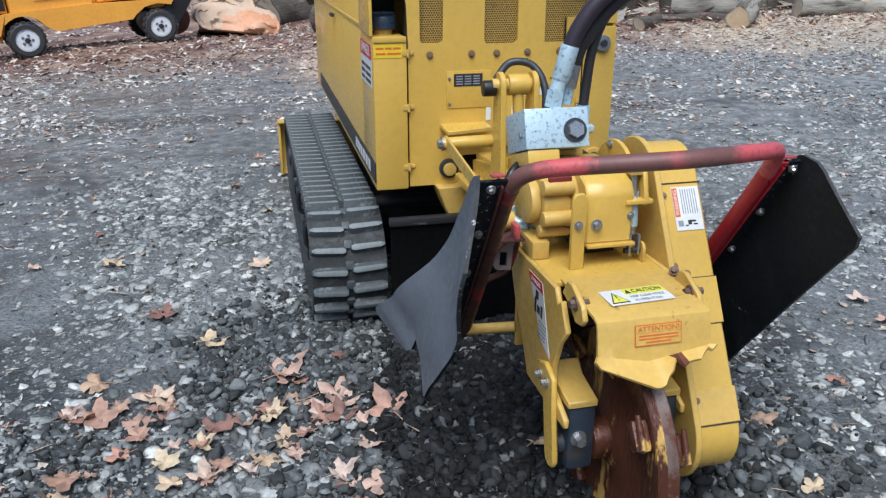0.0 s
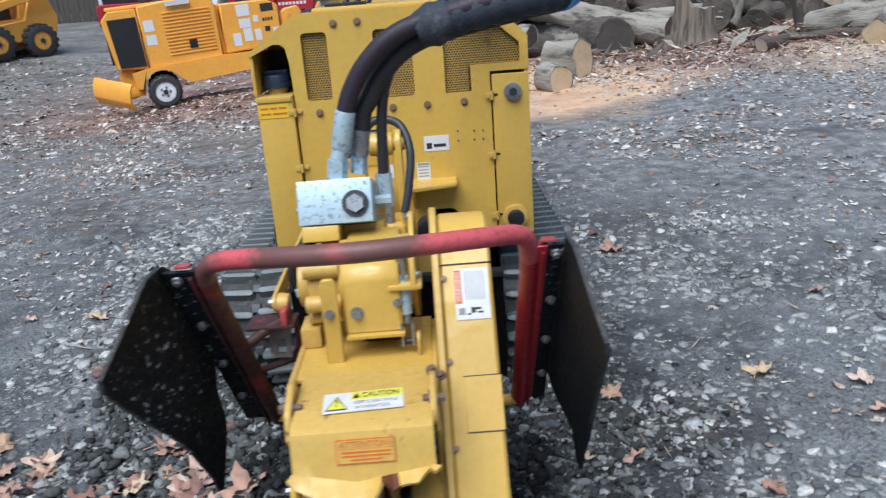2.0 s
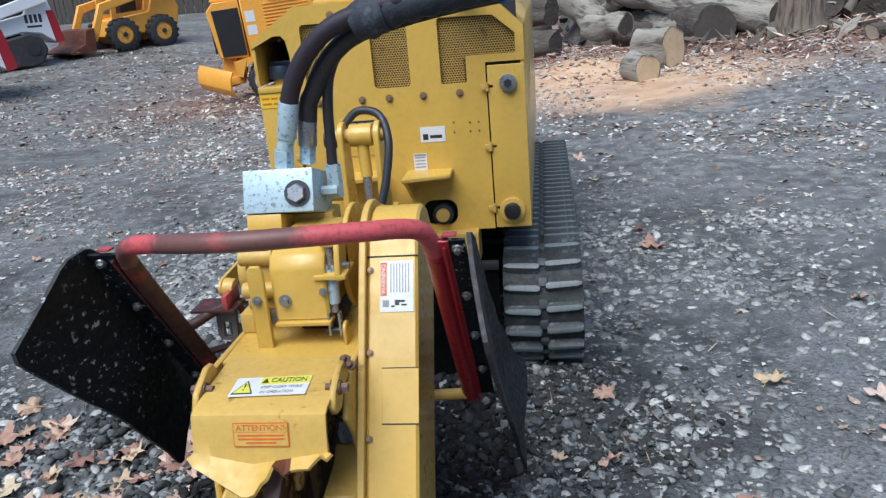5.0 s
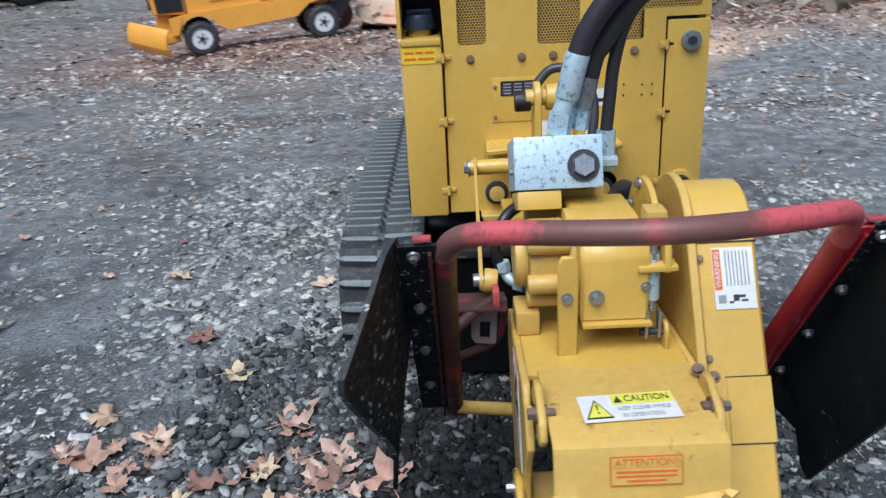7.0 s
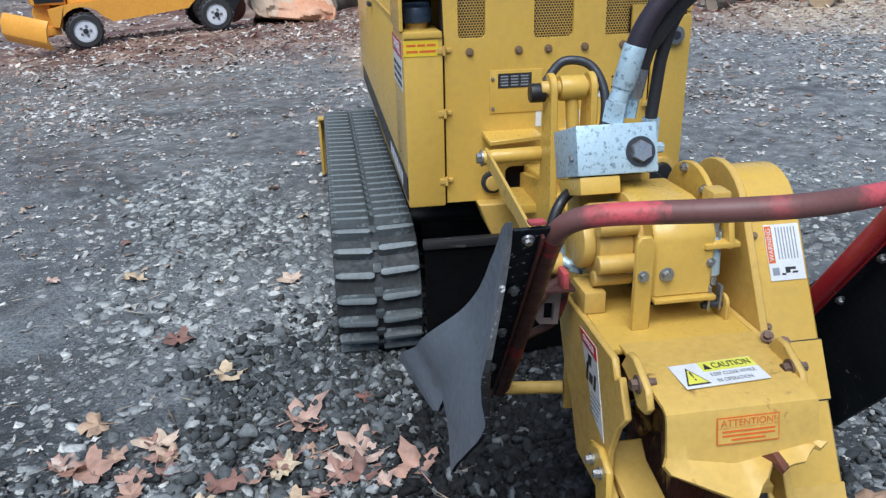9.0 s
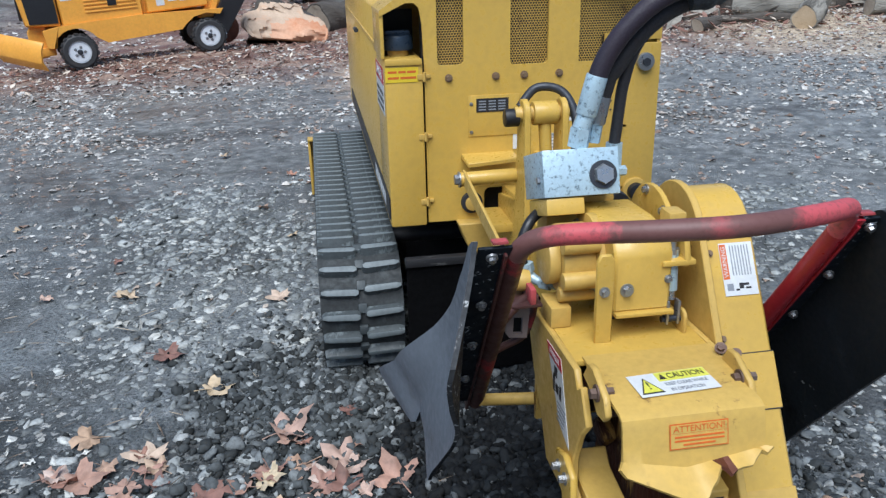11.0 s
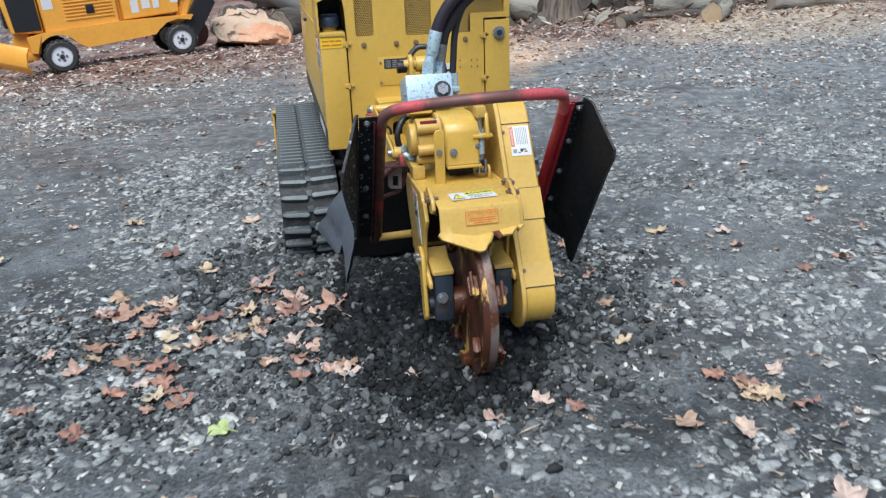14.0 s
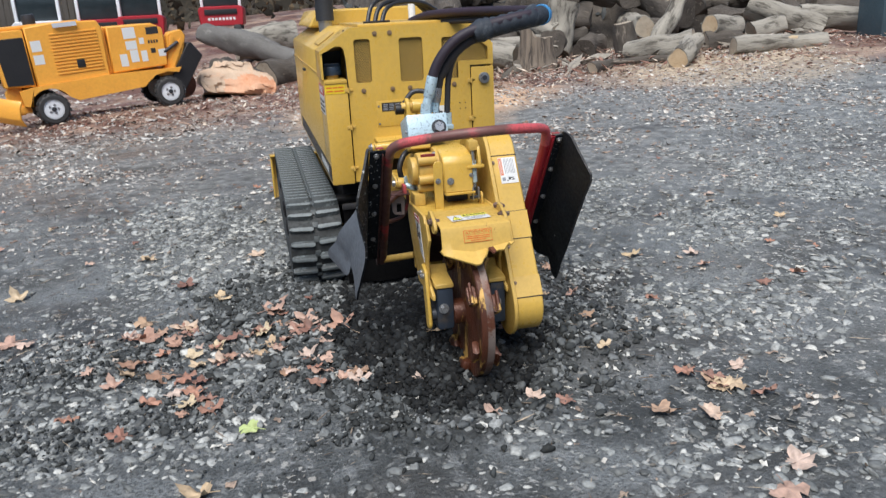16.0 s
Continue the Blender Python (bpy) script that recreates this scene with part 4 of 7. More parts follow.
def build_case(g):
    d = Vector((CASE_LOW[0] - CASE_UP[0], CASE_LOW[1] - CASE_UP[1])).normalized()
    nrm = Vector((d.y, -d.x))
    if nrm.x > 0:
        nrm = -nrm
    case = part("drive_case", prism(hull(CASE_R), "x", 0.124, 0.236, 0.006), YELLOW, g)
    part("case_flange", prism(hull(CASE_R + 0.016), "x", 0.108, 0.1235, 0.002), YELLOW_WORN, case)
    part("upper_disc", prism(arc(CASE_UP[0] + 0.02, CASE_UP[1] - 0.005, 0.124, 0, 345, 30), "x", 0.060, 0.072, 0.002), YELLOW, case)
    def on(s, lift=0.0):
        """A place on the case's front face, s metres down from its upper axle."""
        p = Vector(CASE_UP) + d * s + nrm * (CASE_R + lift)
        return p.x, p.y
    def strip(s0, s1, x0, x1, lift, bev=0.001):
        a, b = on(s0, -0.004), on(s1, -0.004)
        c, e = on(s1, lift), on(s0, lift)
        return prism([a, b, c, e], "x", x0, x1, bev)
    part("inspection_cover", strip(0.273, 0.389, 0.158, 0.2375, 0.0025), YELLOW, case)
    for s in (0.273, 0.389, 0.632, 0.030):
        part("seam", strip(s - 0.0015, s + 0.0015, 0.1235 if s < 0.1 or s > 0.4 else 0.157, 0.2368, 0.0030), DARK_STEEL, case)
    part("lower_cover", strip(0.545, 0.630, 0.1235, 0.2372, 0.0015), YELLOW_WORN, case)
    for s, x in ((0.06, 0.131), (0.24, 0.131), (0.42, 0.131), (0.57, 0.131)):
        y, z = on(s, 0.002)
        part("bolt", bolt((x, y, z), (0, nrm.x, nrm.y), 0.0050, 0.004), BOLT_BROWN, case)
    for a in (20, 75, 130, 190):
        y, z = CASE_UP[0] + 0.02 + 0.104 * math.cos(radians(a)), CASE_UP[1] + 0.104 * math.sin(radians(a))
        part("bolt", bolt((0.060, y, z), "-x", 0.008, 0.008), STEEL, case)
    y, z = on(0.097, 0.001)
    m = facing((0.190, y, z), (0, nrm.x, nrm.y))
    lab = part("warning_decal", sheet(0.074, 0.112, m), DECAL_WHITE, case, "white decal with orange warning header")
    part("decal_header", sheet(0.014, 0.074, m @ pose(-0.029, 0.016, 0.0006)), DECAL_ORANGE, lab)
    lettering("WARNING", 0.0135, m @ pose(-0.0288, 0.016, 0.0024, 0, 0, 90), DECAL_WHITE, lab)
    part("print", bars([(-0.014 + 0.0065 * k, -0.0115 + 0.0065 * k, 0.018, 0.064) for k in range(7)], m), PRINT_GREY, lab)
    part("pictogram", bars([(-0.004, 0.006, -0.036, 0.012), (0.006, 0.018, -0.033, 0.005), (0.010, 0.022, -0.041, 0.004), (-0.012, -0.004, -0.044, 0.004)], m), PRINT_BLACK, lab)
    part("pictogram", bars([(-0.031, -0.017, -0.038, 0.015)], m), PRINT_GREY, lab)


def hood_shape():
    """The bent hood over the wheel: deck, front face, and the torn lip that flares out in a V."""
    bm = bmesh.new()
    cols = 26
    tear = random.Random(3)
    rows = []
    for i in range(cols + 1):
        u = i / cols
        x = -0.176 + 0.268 * u
        v = 1 - abs(u - 0.44) / (0.44 if u < 0.44 else 0.56)
        jag = 0.0
        if u > 0.50:
            jag = 0.016 * abs(math.sin(u * 19)) + 0.006 * tear.random()
        if 0.58 < u < 0.66:
            jag += 0.022
        edge = 0.012 if i in (0, cols) else 0.0
        cr = (x, -1.352 - 0.006 * v, 0.586 - 0.022 * v)
        lip = (x + (u - 0.5) * 0.02, -1.366 - 0.052 * v + 0.5 * jag, 0.570 - 0.040 * v + jag + edge)
        rows.append([bm.verts.new(p) for p in ((x, -1.12, 0.672), (x, -1.22, 0.670), (x, -1.318, 0.664), (x, -1.334, 0.657), (x, -1.340, 0.642), (x, -1.346, 0.615), cr, lip)])
    for a, b in zip(rows, rows[1:]):
        for k in range(7):
            f = bm.faces.new((a[k], b[k], b[k + 1], a[k + 1]))
            if k == 6 and -0.012 < a[k].co.x < 0.012:
                f.material_index = 1
    bmesh.ops.recalc_face_normals(bm, faces=bm.faces)
    bmesh.ops.solidify(bm, geom=bm.faces[:], thickness=0.007)
    return bm


def build_head(g):
    side = [(-0.845, 0.660), (-0.975, 0.668), (-1.165, 0.672), (-1.185, 0.640), (-1.205, 0.655), (-1.245, 0.590), (-1.208, 0.545), (-1.180, 0.475), (-1.180, 0.410),
            (-1.265, 0.372), (-1.265, 0.350), (-1.00, 0.350), (-0.955, 0.430), (-0.885, 0.515), (-0.845, 0.590)]
    left = part("side_plate", prism(side, "x", -0.207, -0.193, 0.003), YELLOW_WORN, g)
    part("side_plate", prism(side, "x", 0.094, 0.106, 0.003), YELLOW_WORN, g)
    part("deck", box(-0.193, 0.094, -1.13, -0.845, 0.655, 0.667, 0.003), YELLOW, g)
    part("inner_arch", prism([(y, z) for y, z in arc(-1.204, 0.276, 0.345, 20, 96, 16)] + [(y, z) for y, z in arc(-1.204, 0.276, 0.33, 96, 20, 16)], "x", -0.17, 0.09, 0.0), RED_RUST, g)
    part("rear_plate", box(-0.193, 0.094, -0.86, -0.845, 0.36, 0.66, 0.003), YELLOW_WORN, g)
    hood = part("hood", hood_shape(), [YELLOW_WORN, RUST], g, "bent yellow hood with a torn rusty lip")
    # hinge ears with their bolts
    ear = [(-1.170, 0.660), (-1.196, 0.700), (-1.222, 0.703), (-1.284, 0.676), (-1.300, 0.646), (-1.288, 0.628), (-1.255, 0.622), (-1.225, 0.645), (-1.195, 0.655)]
    for x in (-0.192, 0.088):
        e = part("hinge_ear", prism(ear, "x", x, x + 0.013, 0.003), YELLOW_WORN, hood)
        part("bolt", bolt((x - 0.001, -1.252, 0.668), "-x", 0.011, 0.011), MUDDY_STEEL, e)
        part("bolt", bolt((x + 0.014, -1.252, 0.668), "x", 0.010, 0.014), MUDDY_STEEL, e)
    part("bolt", bolt((0.093, -1.165, 0.684), (-0.3, -0.6, 0.7), 0.008, 0.009), MUDDY_STEEL, hood)
    part("bolt", bolt((0.112, -1.19, 0.684), (-0.3, -0.6, 0.7), 0.007, 0.008), MUDDY_STEEL, hood)
    # danger decal on the left plate
    dn = part("danger_decal", prism([(-0.988, 0.645), (-1.085, 0.648), (-1.155, 0.478), (-1.09, 0.500)], "x", -0.2084, -0.2072, 0.0), DECAL_WHITE, left, "white danger decal with red header")
    part("decal_header", prism([(-0.988, 0.645), (-1.085, 0.648), (-1.096, 0.622), (-1.004, 0.6225)], "x", -0.2090, -0.2083, 0.0), DECAL_RED, dn)
    lettering("DANGER", 0.0165, facing((-0.2092, -1.043, 0.634), (-1, 0, 0)), DECAL_WHITE, dn)
    for (y, z, dy, dz) in ((-1.055, 0.604, 0.010, 0.011), (-1.045, 0.588, 0.006, 0.006), (-1.09, 0.572, 0.006, 0.016), (-1.068, 0.570, 0.010, 0.010), (-1.046, 0.572, 0.006, 0.016)):
        part("pictogram", box(-0.2090, -0.2083, y - dy, y + dy, z - dz, z + dz, 0.0), PRINT_BLACK, dn)
    for k in range(5):
        part("print", box(-0.2090, -0.2083, -1.128 + 0.002 * k, -1.072, 0.542 - 0.010 * k, 0.546 - 0.010 * k, 0.0), PRINT_GREY, dn)
    # caution and attention decals on the hood
    m = facing((-0.0425, -1.246, 0.6702), (0, -0.02, 1), (0, 1, 0)) @ pose(0, 0, 0, 0, 0, 3.0) @ Matrix.Diagonal((1.0, 1.45, 1.0, 1.0))
    ca = part("caution_decal", sheet(0.157, 0.050, m), DECAL_WHITE, hood, "white and yellow caution decal")
    part("decal_header", sheet(0.102, 0.020, m @ pose(0.0265, 0.014, 0.0006)), DECAL_LIME, ca)
    tri_ = prism([(-0.022, -0.018), (0.022, -0.018), (0.0, 0.018)], "z", 0.0006, 0.0022, 0.0)
    tri_.transform(m @ pose(-0.052, -0.002, 0))
    sign = part("warning_triangle", tri_, PRINT_BLACK, ca)
    tri2 = prism([(-0.018, -0.0158), (0.018, -0.0158), (0.0, 0.0135)], "z", 0.0022, 0.0028, 0.0)
    tri2.transform(m @ pose(-0.052, -0.002, 0))
    part("triangle_field", tri2, DECAL_LIME, sign)
    lettering("!", 0.026, m @ pose(-0.052, -0.004, 0.0032), PRINT_BLACK, sign)
    lettering("CAUTION", 0.0165, m @ pose(0.034, 0.0135, 0.0024), PRINT_BLACK, ca)
    tri3 = prism([(-0.007, -0.006), (0.007, -0.006), (0.0, 0.0065)], "z", 0.0022, 0.0028, 0.0)
    tri3.transform(m @ pose(-0.014, 0.0135, 0))
    part("small_triangle", tri3, PRINT_BLACK, ca)
    lettering("KEEP CLEAR WHILE", 0.0098, m @ pose(0.024, -0.004, 0.0018), PRINT_GREY, ca)
    lettering("IN OPERATION", 0.0098, m @ pose(0.018, -0.017, 0.0018), PRINT_GREY, ca)
    m = facing((-0.036, -1.3452, 0.622), (0, -0.975, 0.22)) @ pose(0, 0, 0.0012)
    at = part("attention_decal", sheet(0.110, 0.047, m), DECAL_ORANGE, hood, "orange lined attention decal")
    part("decal_field", sheet(0.106, 0.016, m @ pose(0, 0.0135, 0.0004)), YELLOW_WORN, at)
    part("decal_field", sheet(0.106, 0.026, m @ pose(0, -0.0085, 0.0004)), YELLOW_WORN, at)
    lettering("ATTENTION!", 0.0165, m @ pose(0, 0.0135, 0.0022), DECAL_ORANGE, at)
    part("print", bars([(-0.046, 0.047, -0.001 - 0.0072 * k, 0.0032) for k in range(2)] + [(-0.03, 0.03, -0.0155, 0.0032)], m @ pose(0, 0, 0.0008)), DECAL_ORANGE, at)
    # lower bracket, bearing blocks, foot
    for x0, x1, lab in ((-0.190, -0.115, "left"), (0.030, 0.100, "right")):
        part("bearing_mount", prism([(-1.12, 0.455), (-1.15, 0.425), (-1.248, 0.408), (-1.248, 0.390), (-1.08, 0.390)], "x", x0, x1, 0.003), YELLOW_WORN, g)
        b = part("bearing_block", box(x0 + 0.004, x1, -1.244, -1.130, 0.212, 0.389, 0.016), BLUE_BLOCK, g)
        part("bearing_bolt", bolt((0.5 * (x0 + x1) - 0.006, -1.244, 0.305), "-y", 0.014, 0.02), STEEL, b)
    foot = part("foot", prism([(-1.10, 0.45), (-1.16, 0.475), (-1.215, 0.455), (-1.226, 0.36), (-1.246, 0.262)] + arc(-1.216, 0.248, 0.031, 160, 350, 9) + [(-1.172, 0.31), (-1.158, 0.38), (-1.12, 0.40)],
                              "x", -0.2215, -0.2075, 0.004), YELLOW, g)
    for y in (-1.135, -1.18):
        part("bolt", bolt((-0.2215, y, 0.430), "-x", 0.009, 0.012), STEEL, foot)


def build_wheel(g):
    cx, cy, cz, R = -0.042, -1.204, 0.272, 0.274
    wh = new("cutter_wheel")
    wh.parent = g
    wh.matrix_basis = pose(cx, cy, cz)
    tagged(wh, "rusty cutter wheel with a ground bright rim")
    prof = [(-0.030, 0.03), (-0.030, 0.06), (-0.020, 0.075), (-0.020, 0.20), (-0.026, 0.215), (-0.026, R - 0.004), (-0.022, R), (-0.004, R), (0.022, R), (0.026, R - 0.004),
            (0.026, 0.215), (0.020, 0.20), (0.020, 0.075), (0.030, 0.06), (0.030, 0.03)]
    bm = bmesh.new()
    seg, rings = 56, []
    for k in range(seg):
        a = 2 * math.pi * k / seg
        rings.append([bm.verts.new((x, r * math.cos(a), r * math.sin(a))) for x, r in prof])
    for k in range(seg):
        a, b = rings[k], rings[(k + 1) % seg]
        for j in range(len(prof) - 1):
            f = bm.faces.new((a[j], b[j], b[j + 1], a[j + 1]))
            f.material_index = 1 if 7 <= j <= 8 else 0
    part("disc", bm, [WHEEL_RUST, WORN_STEEL], wh)
    part("shaft", rod((-0.16, 0, 0), (0.14, 0, 0), 0.028, seg=18), DARK_STEEL, wh)
    hub = part("hub", rod((-0.075, 0, 0), (0.075, 0, 0), 0.052, seg=22, bev=0.006), WHEEL_RUST, wh)
    holder = box(-0.017, 0.017, -0.032, 0.032, -0.022, 0.028, 0.013)
    hm = finish(holder, "tooth_holder", WHEEL_RUST)
    tooth = rod((0, -0.03, 0.0), (0, 0.045, 0.012), 0.010, 0.006, seg=10)
    tm = finish(tooth, "tooth", WHEEL_RUST)
    mud = random.Random(17)
    for k in range(7):
        a = 360 * k / 7 + 8 + mud.uniform(-6, 6)
        for side in (-1, 1):
            q = pose(0, 0, 0, a + (10 if side > 0 else 0)) @ pose(side * 0.040, 0, R - 0.050 + mud.uniform(-0.010, 0.008), mud.uniform(-12, 12), side * 8, 0)
            o = new("tooth_holder", hm)
            o.parent = wh
            o.matrix_basis = q @ Matrix.Diagonal((mud.uniform(0.8, 1.25), mud.uniform(0.75, 1.2), mud.uniform(0.8, 1.3), 1))
            o2 = new("tooth", tm)
            o2.parent = wh
            o2.matrix_basis = q @ pose(side * 0.004, 0, 0.026)


def build_drive(g):
    """Motor, gearbox, brackets, turnbuckle and the manifold with its hoses."""
    gb = bmesh.new()
    join(gb, prism([(-1.05, 0.722), (-1.046, 0.732), (-1.046, 0.845), (-1.03, 0.872), (-0.99, 0.888), (-0.94, 0.893), (-0.80, 0.888), (-0.75, 0.85), (-0.75, 0.732), (-0.90, 0.722)], "x", -0.088, 0.036, 0.010))
    gear = part("gearbox", gb, YELLOW, g)
    part("gear_lip", box(-0.086, 0.040, -1.062, -1.02, 0.716, 0.724, 0.002), YELLOW, gear)
    part("bolt", bolt((-0.060, -1.046, 0.772), "-y", 0.010, 0.009), STEEL, gear)
    part("bolt", bolt((0.028, -1.046, 0.79), "-y", 0.006, 0.006), STEEL, gear)
    fl = part("motor_flange", rod((-0.100, -0.905, 0.800), (-0.078, -0.905, 0.800), 0.092, seg=30, bev=0.003), YELLOW_WORN, gear)
    mo = part("hydraulic_motor", rod((-0.172, -0.905, 0.800), (-0.100, -0.905, 0.800), 0.074, seg=26, bev=0.008), YELLOW_WORN, gear)
    part("motor_end", rod((-0.198, -0.905, 0.800), (-0.172, -0.905, 0.800), 0.058, seg=22, bev=0.006), YELLOW_WORN, mo)
    for y, z, r in ((-0.975, 0.852, 0.020), (-0.985, 0.775, 0.019), (-0.96, 0.735, 0.016)):
        part("port", rod((-0.178, y, z), (-0.098, y, z), r, seg=16, bev=0.003), YELLOW_WORN, mo)
    for a in (40, 120, 215, 300):
        y, z = -0.905 + 0.083 * math.cos(radians(a)), 0.8 + 0.083 * math.sin(radians(a))
        part("bolt", bolt((-0.1, y, z), "-x", 0.007, 0.008), STEEL, fl)
    part("paint_mark", box(-0.165, -0.105, -0.985, -0.975, 0.862, 0.880, 0.002), RED_DARK, mo, "scuffed red paint mark")
    part("motor_bracket", box(-0.200, -0.155, -0.985, -0.900, 0.668, 0.715, 0.004), YELLOW_WORN, g)
    # upright plate beside the gearbox
    up = part("upright_plate", prism([(-0.132, 0.666), (-0.096, 0.666), (-0.096, 0.846), (-0.103, 0.860), (-0.125, 0.860), (-0.132, 0.846)], "y", -1.066, -1.054, 0.002), YELLOW, g)
    part("bolt", bolt((-0.116, -1.067, 0.782), "-y", 0.0075, 0.008), STEEL, up)
    # added dark block that stands for the shade under the gearbox
    part("gear_shade_block", box(-0.06, 0.03, -0.97, -0.80, 0.668, 0.724, 0.004), DARK_STEEL, g)
    # turnbuckle between two lugs
    lug = part("upper_lug", prism([(-0.965, 0.812), (-1.045, 0.812), (-1.052, 0.828), (-1.03, 0.900), (-1.00, 0.912), (-0.965, 0.88)], "x", 0.060, 0.072, 0.002), YELLOW, g)
    part("lug_shelf", box(0.012, 0.084, -1.052, -0.965, 0.818, 0.829, 0.003), YELLOW, lug)
    part("lug_block", box(0.028, 0.066, -1.03, -0.98, 0.885, 0.925, 0.006), YELLOW_WORN, lug)
    part("bolt", bolt((0.073, -1.005, 0.835), "x", 0.008, 0.008), STEEL, lug)
    tb = part("turnbuckle", rod((0.045, -1.012, 0.905), (0.045, -1.030, 0.735), 0.0085, seg=12), STEEL, g, "grey threaded turnbuckle")
    part("sleeve", rod((0.045, -1.018, 0.845), (0.045, -1.027, 0.755), 0.0135, seg=14, bev=0.002), ZINC, tb)
    part("nut", rod((0.045, -1.018, 0.846), (0.045, -1.019, 0.834), 0.015, seg=6), STEEL, tb)
    part("fork", join(box(0.030, 0.036, -1.05, -1.03, 0.685, 0.738, 0.002), box(0.054, 0.060, -1.05, -1.03, 0.685, 0.738, 0.002)), STEEL, tb)
    part("fork_pin", rod((0.022, -1.041, 0.695), (0.07, -1.041, 0.695), 0.007, seg=12), DARK_STEEL, tb)
    part("eye_lug", prism([(-1.00, 0.666), (-1.06, 0.666)] + arc(-1.042, 0.698, 0.020, 200, 20, 8), "x", 0.064, 0.072, 0.002), YELLOW_WORN, g)
    # manifold block
    part("manifold_riser", box(-0.16, 0.0, -0.80, -0.72, 0.70, 0.90, 0.006), YELLOW_WORN, g)
    lean = Matrix.Translation((0, -0.867, 0.977)) @ Matrix.Rotation(radians(-18), 4, "X")
    def leaning(bm):
        bm.transform(lean)
        return bm
    mb = part("manifold_block", leaning(box(-0.190, -0.019, 0.0, 0.160, -0.051, 0.051, 0.003)), ZINC, g, "mottled galvanised valve block")
    part("manifold_base", leaning(box(-0.186, -0.100, 0.004, 0.15, -0.090, -0.053, 0.005)), YELLOW, g)
    part("block_plug", leaning(rod((-0.057, 0.002, -0.008), (-0.057, -0.004, -0.008), 0.031, seg=26)), DARK_STEEL, mb)
    part("plug_head", leaning(rod((-0.057, -0.003, -0.008), (-0.057, -0.016, -0.008), 0.024, 0.021, seg=6)), STEEL, mb)
    part("plug_head", leaning(rod((-0.188, 0.03, -0.012), (-0.197, 0.03, -0.012), 0.008, seg=6)), STEEL, mb)
    part("side_nipple", rod((-0.018, -0.80, 0.955), (0.022, -0.80, 0.955), 0.012, seg=6), ZINC, mb)
    part("side_fitting", rod((0.006, -0.765, 0.93), (0.006, -0.765, 1.012), 0.020, seg=8), ZINC, mb)
    tall = part("fitting", rod((-0.098, -0.815, 1.020), (-0.092, -0.815, 1.062), 0.024, seg=6), ZINC, mb)
    part("elbow", rod((-0.092, -0.815, 1.060), (-0.078, -0.815, 1.100), 0.020, seg=14), ZINC, tall)
    part("crimp", rod((-0.082, -0.815, 1.090), (-0.062, -0.820, 1.175), 0.0235, seg=18, bev=0.003), ZINC, tall)
    t2 = part("fitting", rod((-0.052, -0.775, 1.020), (-0.046, -0.775, 1.062), 0.020, seg=6), ZINC, mb)
    part("crimp", rod((-0.046, -0.775, 1.062), (-0.036, -0.778, 1.125), 0.023, seg=18, bev=0.003), STEEL, t2)
    h1 = [(-0.064, -0.820, 1.165), (-0.045, -0.825, 1.215), (-0.005, -0.835, 1.275), (0.06, -0.845, 1.330), (0.15, -0.850, 1.362), (0.26, -0.850, 1.385),
          (0.37, -0.830, 1.402), (0.455, -0.74, 1.410), (0.46, -0.58, 1.415), (0.38, -0.36, 1.420), (0.26, -0.05, 1.420), (0.16, 0.22, 1.410), (0.10, 0.40, 1.378)]
    part("hose", sweep(spline(h1), 0.0215, 14), HOSE_PURPLE, g, "purple-brown sleeved hydraulic hose")
    h2 = [(x + 0.035 - 0.02 * i / 12, y + 0.035, z - 0.028) for i, (x, y, z) in enumerate(h1)]
    h2 = [(-0.036, -0.778, 1.12), (-0.026, -0.785, 1.165)] + h2[1:]
    part("hose", sweep(spline(h2), 0.022, 14), HOSE, g)
    h3 = [(0.006, -0.765, 1.01), (0.010, -0.768, 1.07), (0.016, -0.775, 1.15), (0.035, -0.79, 1.23), (0.085, -0.805, 1.30)] + [(x, y + 0.03, z - 0.045) for x, y, z in h1[4:]]
    part("hose", sweep(spline(h3), 0.013, 10), HOSE, g)
    wrap = [Vector((x + 0.008, y + 0.015, z - 0.012)) for x, y, z in h1[3:9]]
    ws = spline(wrap, 10)
    part("hose_wrap", sweep(ws[6:], [0.038 + 0.003 * math.sin(i * 1.7) for i in range(len(ws) - 6)], 16), WRAP, g, "black protective hose wrap")
    sl = spline(wrap, 10)
    part("wrap_cuff", sweep(sl[7:14], [0.041, 0.044, 0.049, 0.048, 0.044, 0.046, 0.042], 16), WRAP, g, "grey slack cuff of the hose wrap")
    part("hose_tape", sweep(sl[36:39], 0.0440, 16), TAPE_BLUE, g, "bright blue tape band")
    # small hose and elbow at the motor
    part("motor_hose", sweep(spline([(-0.10, -0.66, 0.84), (-0.145, -0.76, 0.868), (-0.200, -0.815, 0.858), (-0.228, -0.835, 0.810), (-0.224, -0.835, 0.765), (-0.212, -0.838, 0.744)]), 0.012, 10), BLACK, g)
    el = part("motor_elbow", sweep(spline([(-0.214, -0.838, 0.752), (-0.206, -0.842, 0.733), (-0.190, -0.858, 0.724), (-0.158, -0.885, 0.724)]), 0.0115, 10), ZINC, g)
    part("elbow_nut", rod((-0.188, -0.861, 0.724), (-0.170, -0.876, 0.724), 0.017, seg=6), ZINC, el)
    part("elbow_nut", rod((-0.216, -0.838, 0.764), (-0.212, -0.839, 0.744), 0.0155, seg=6), ZINC, el)
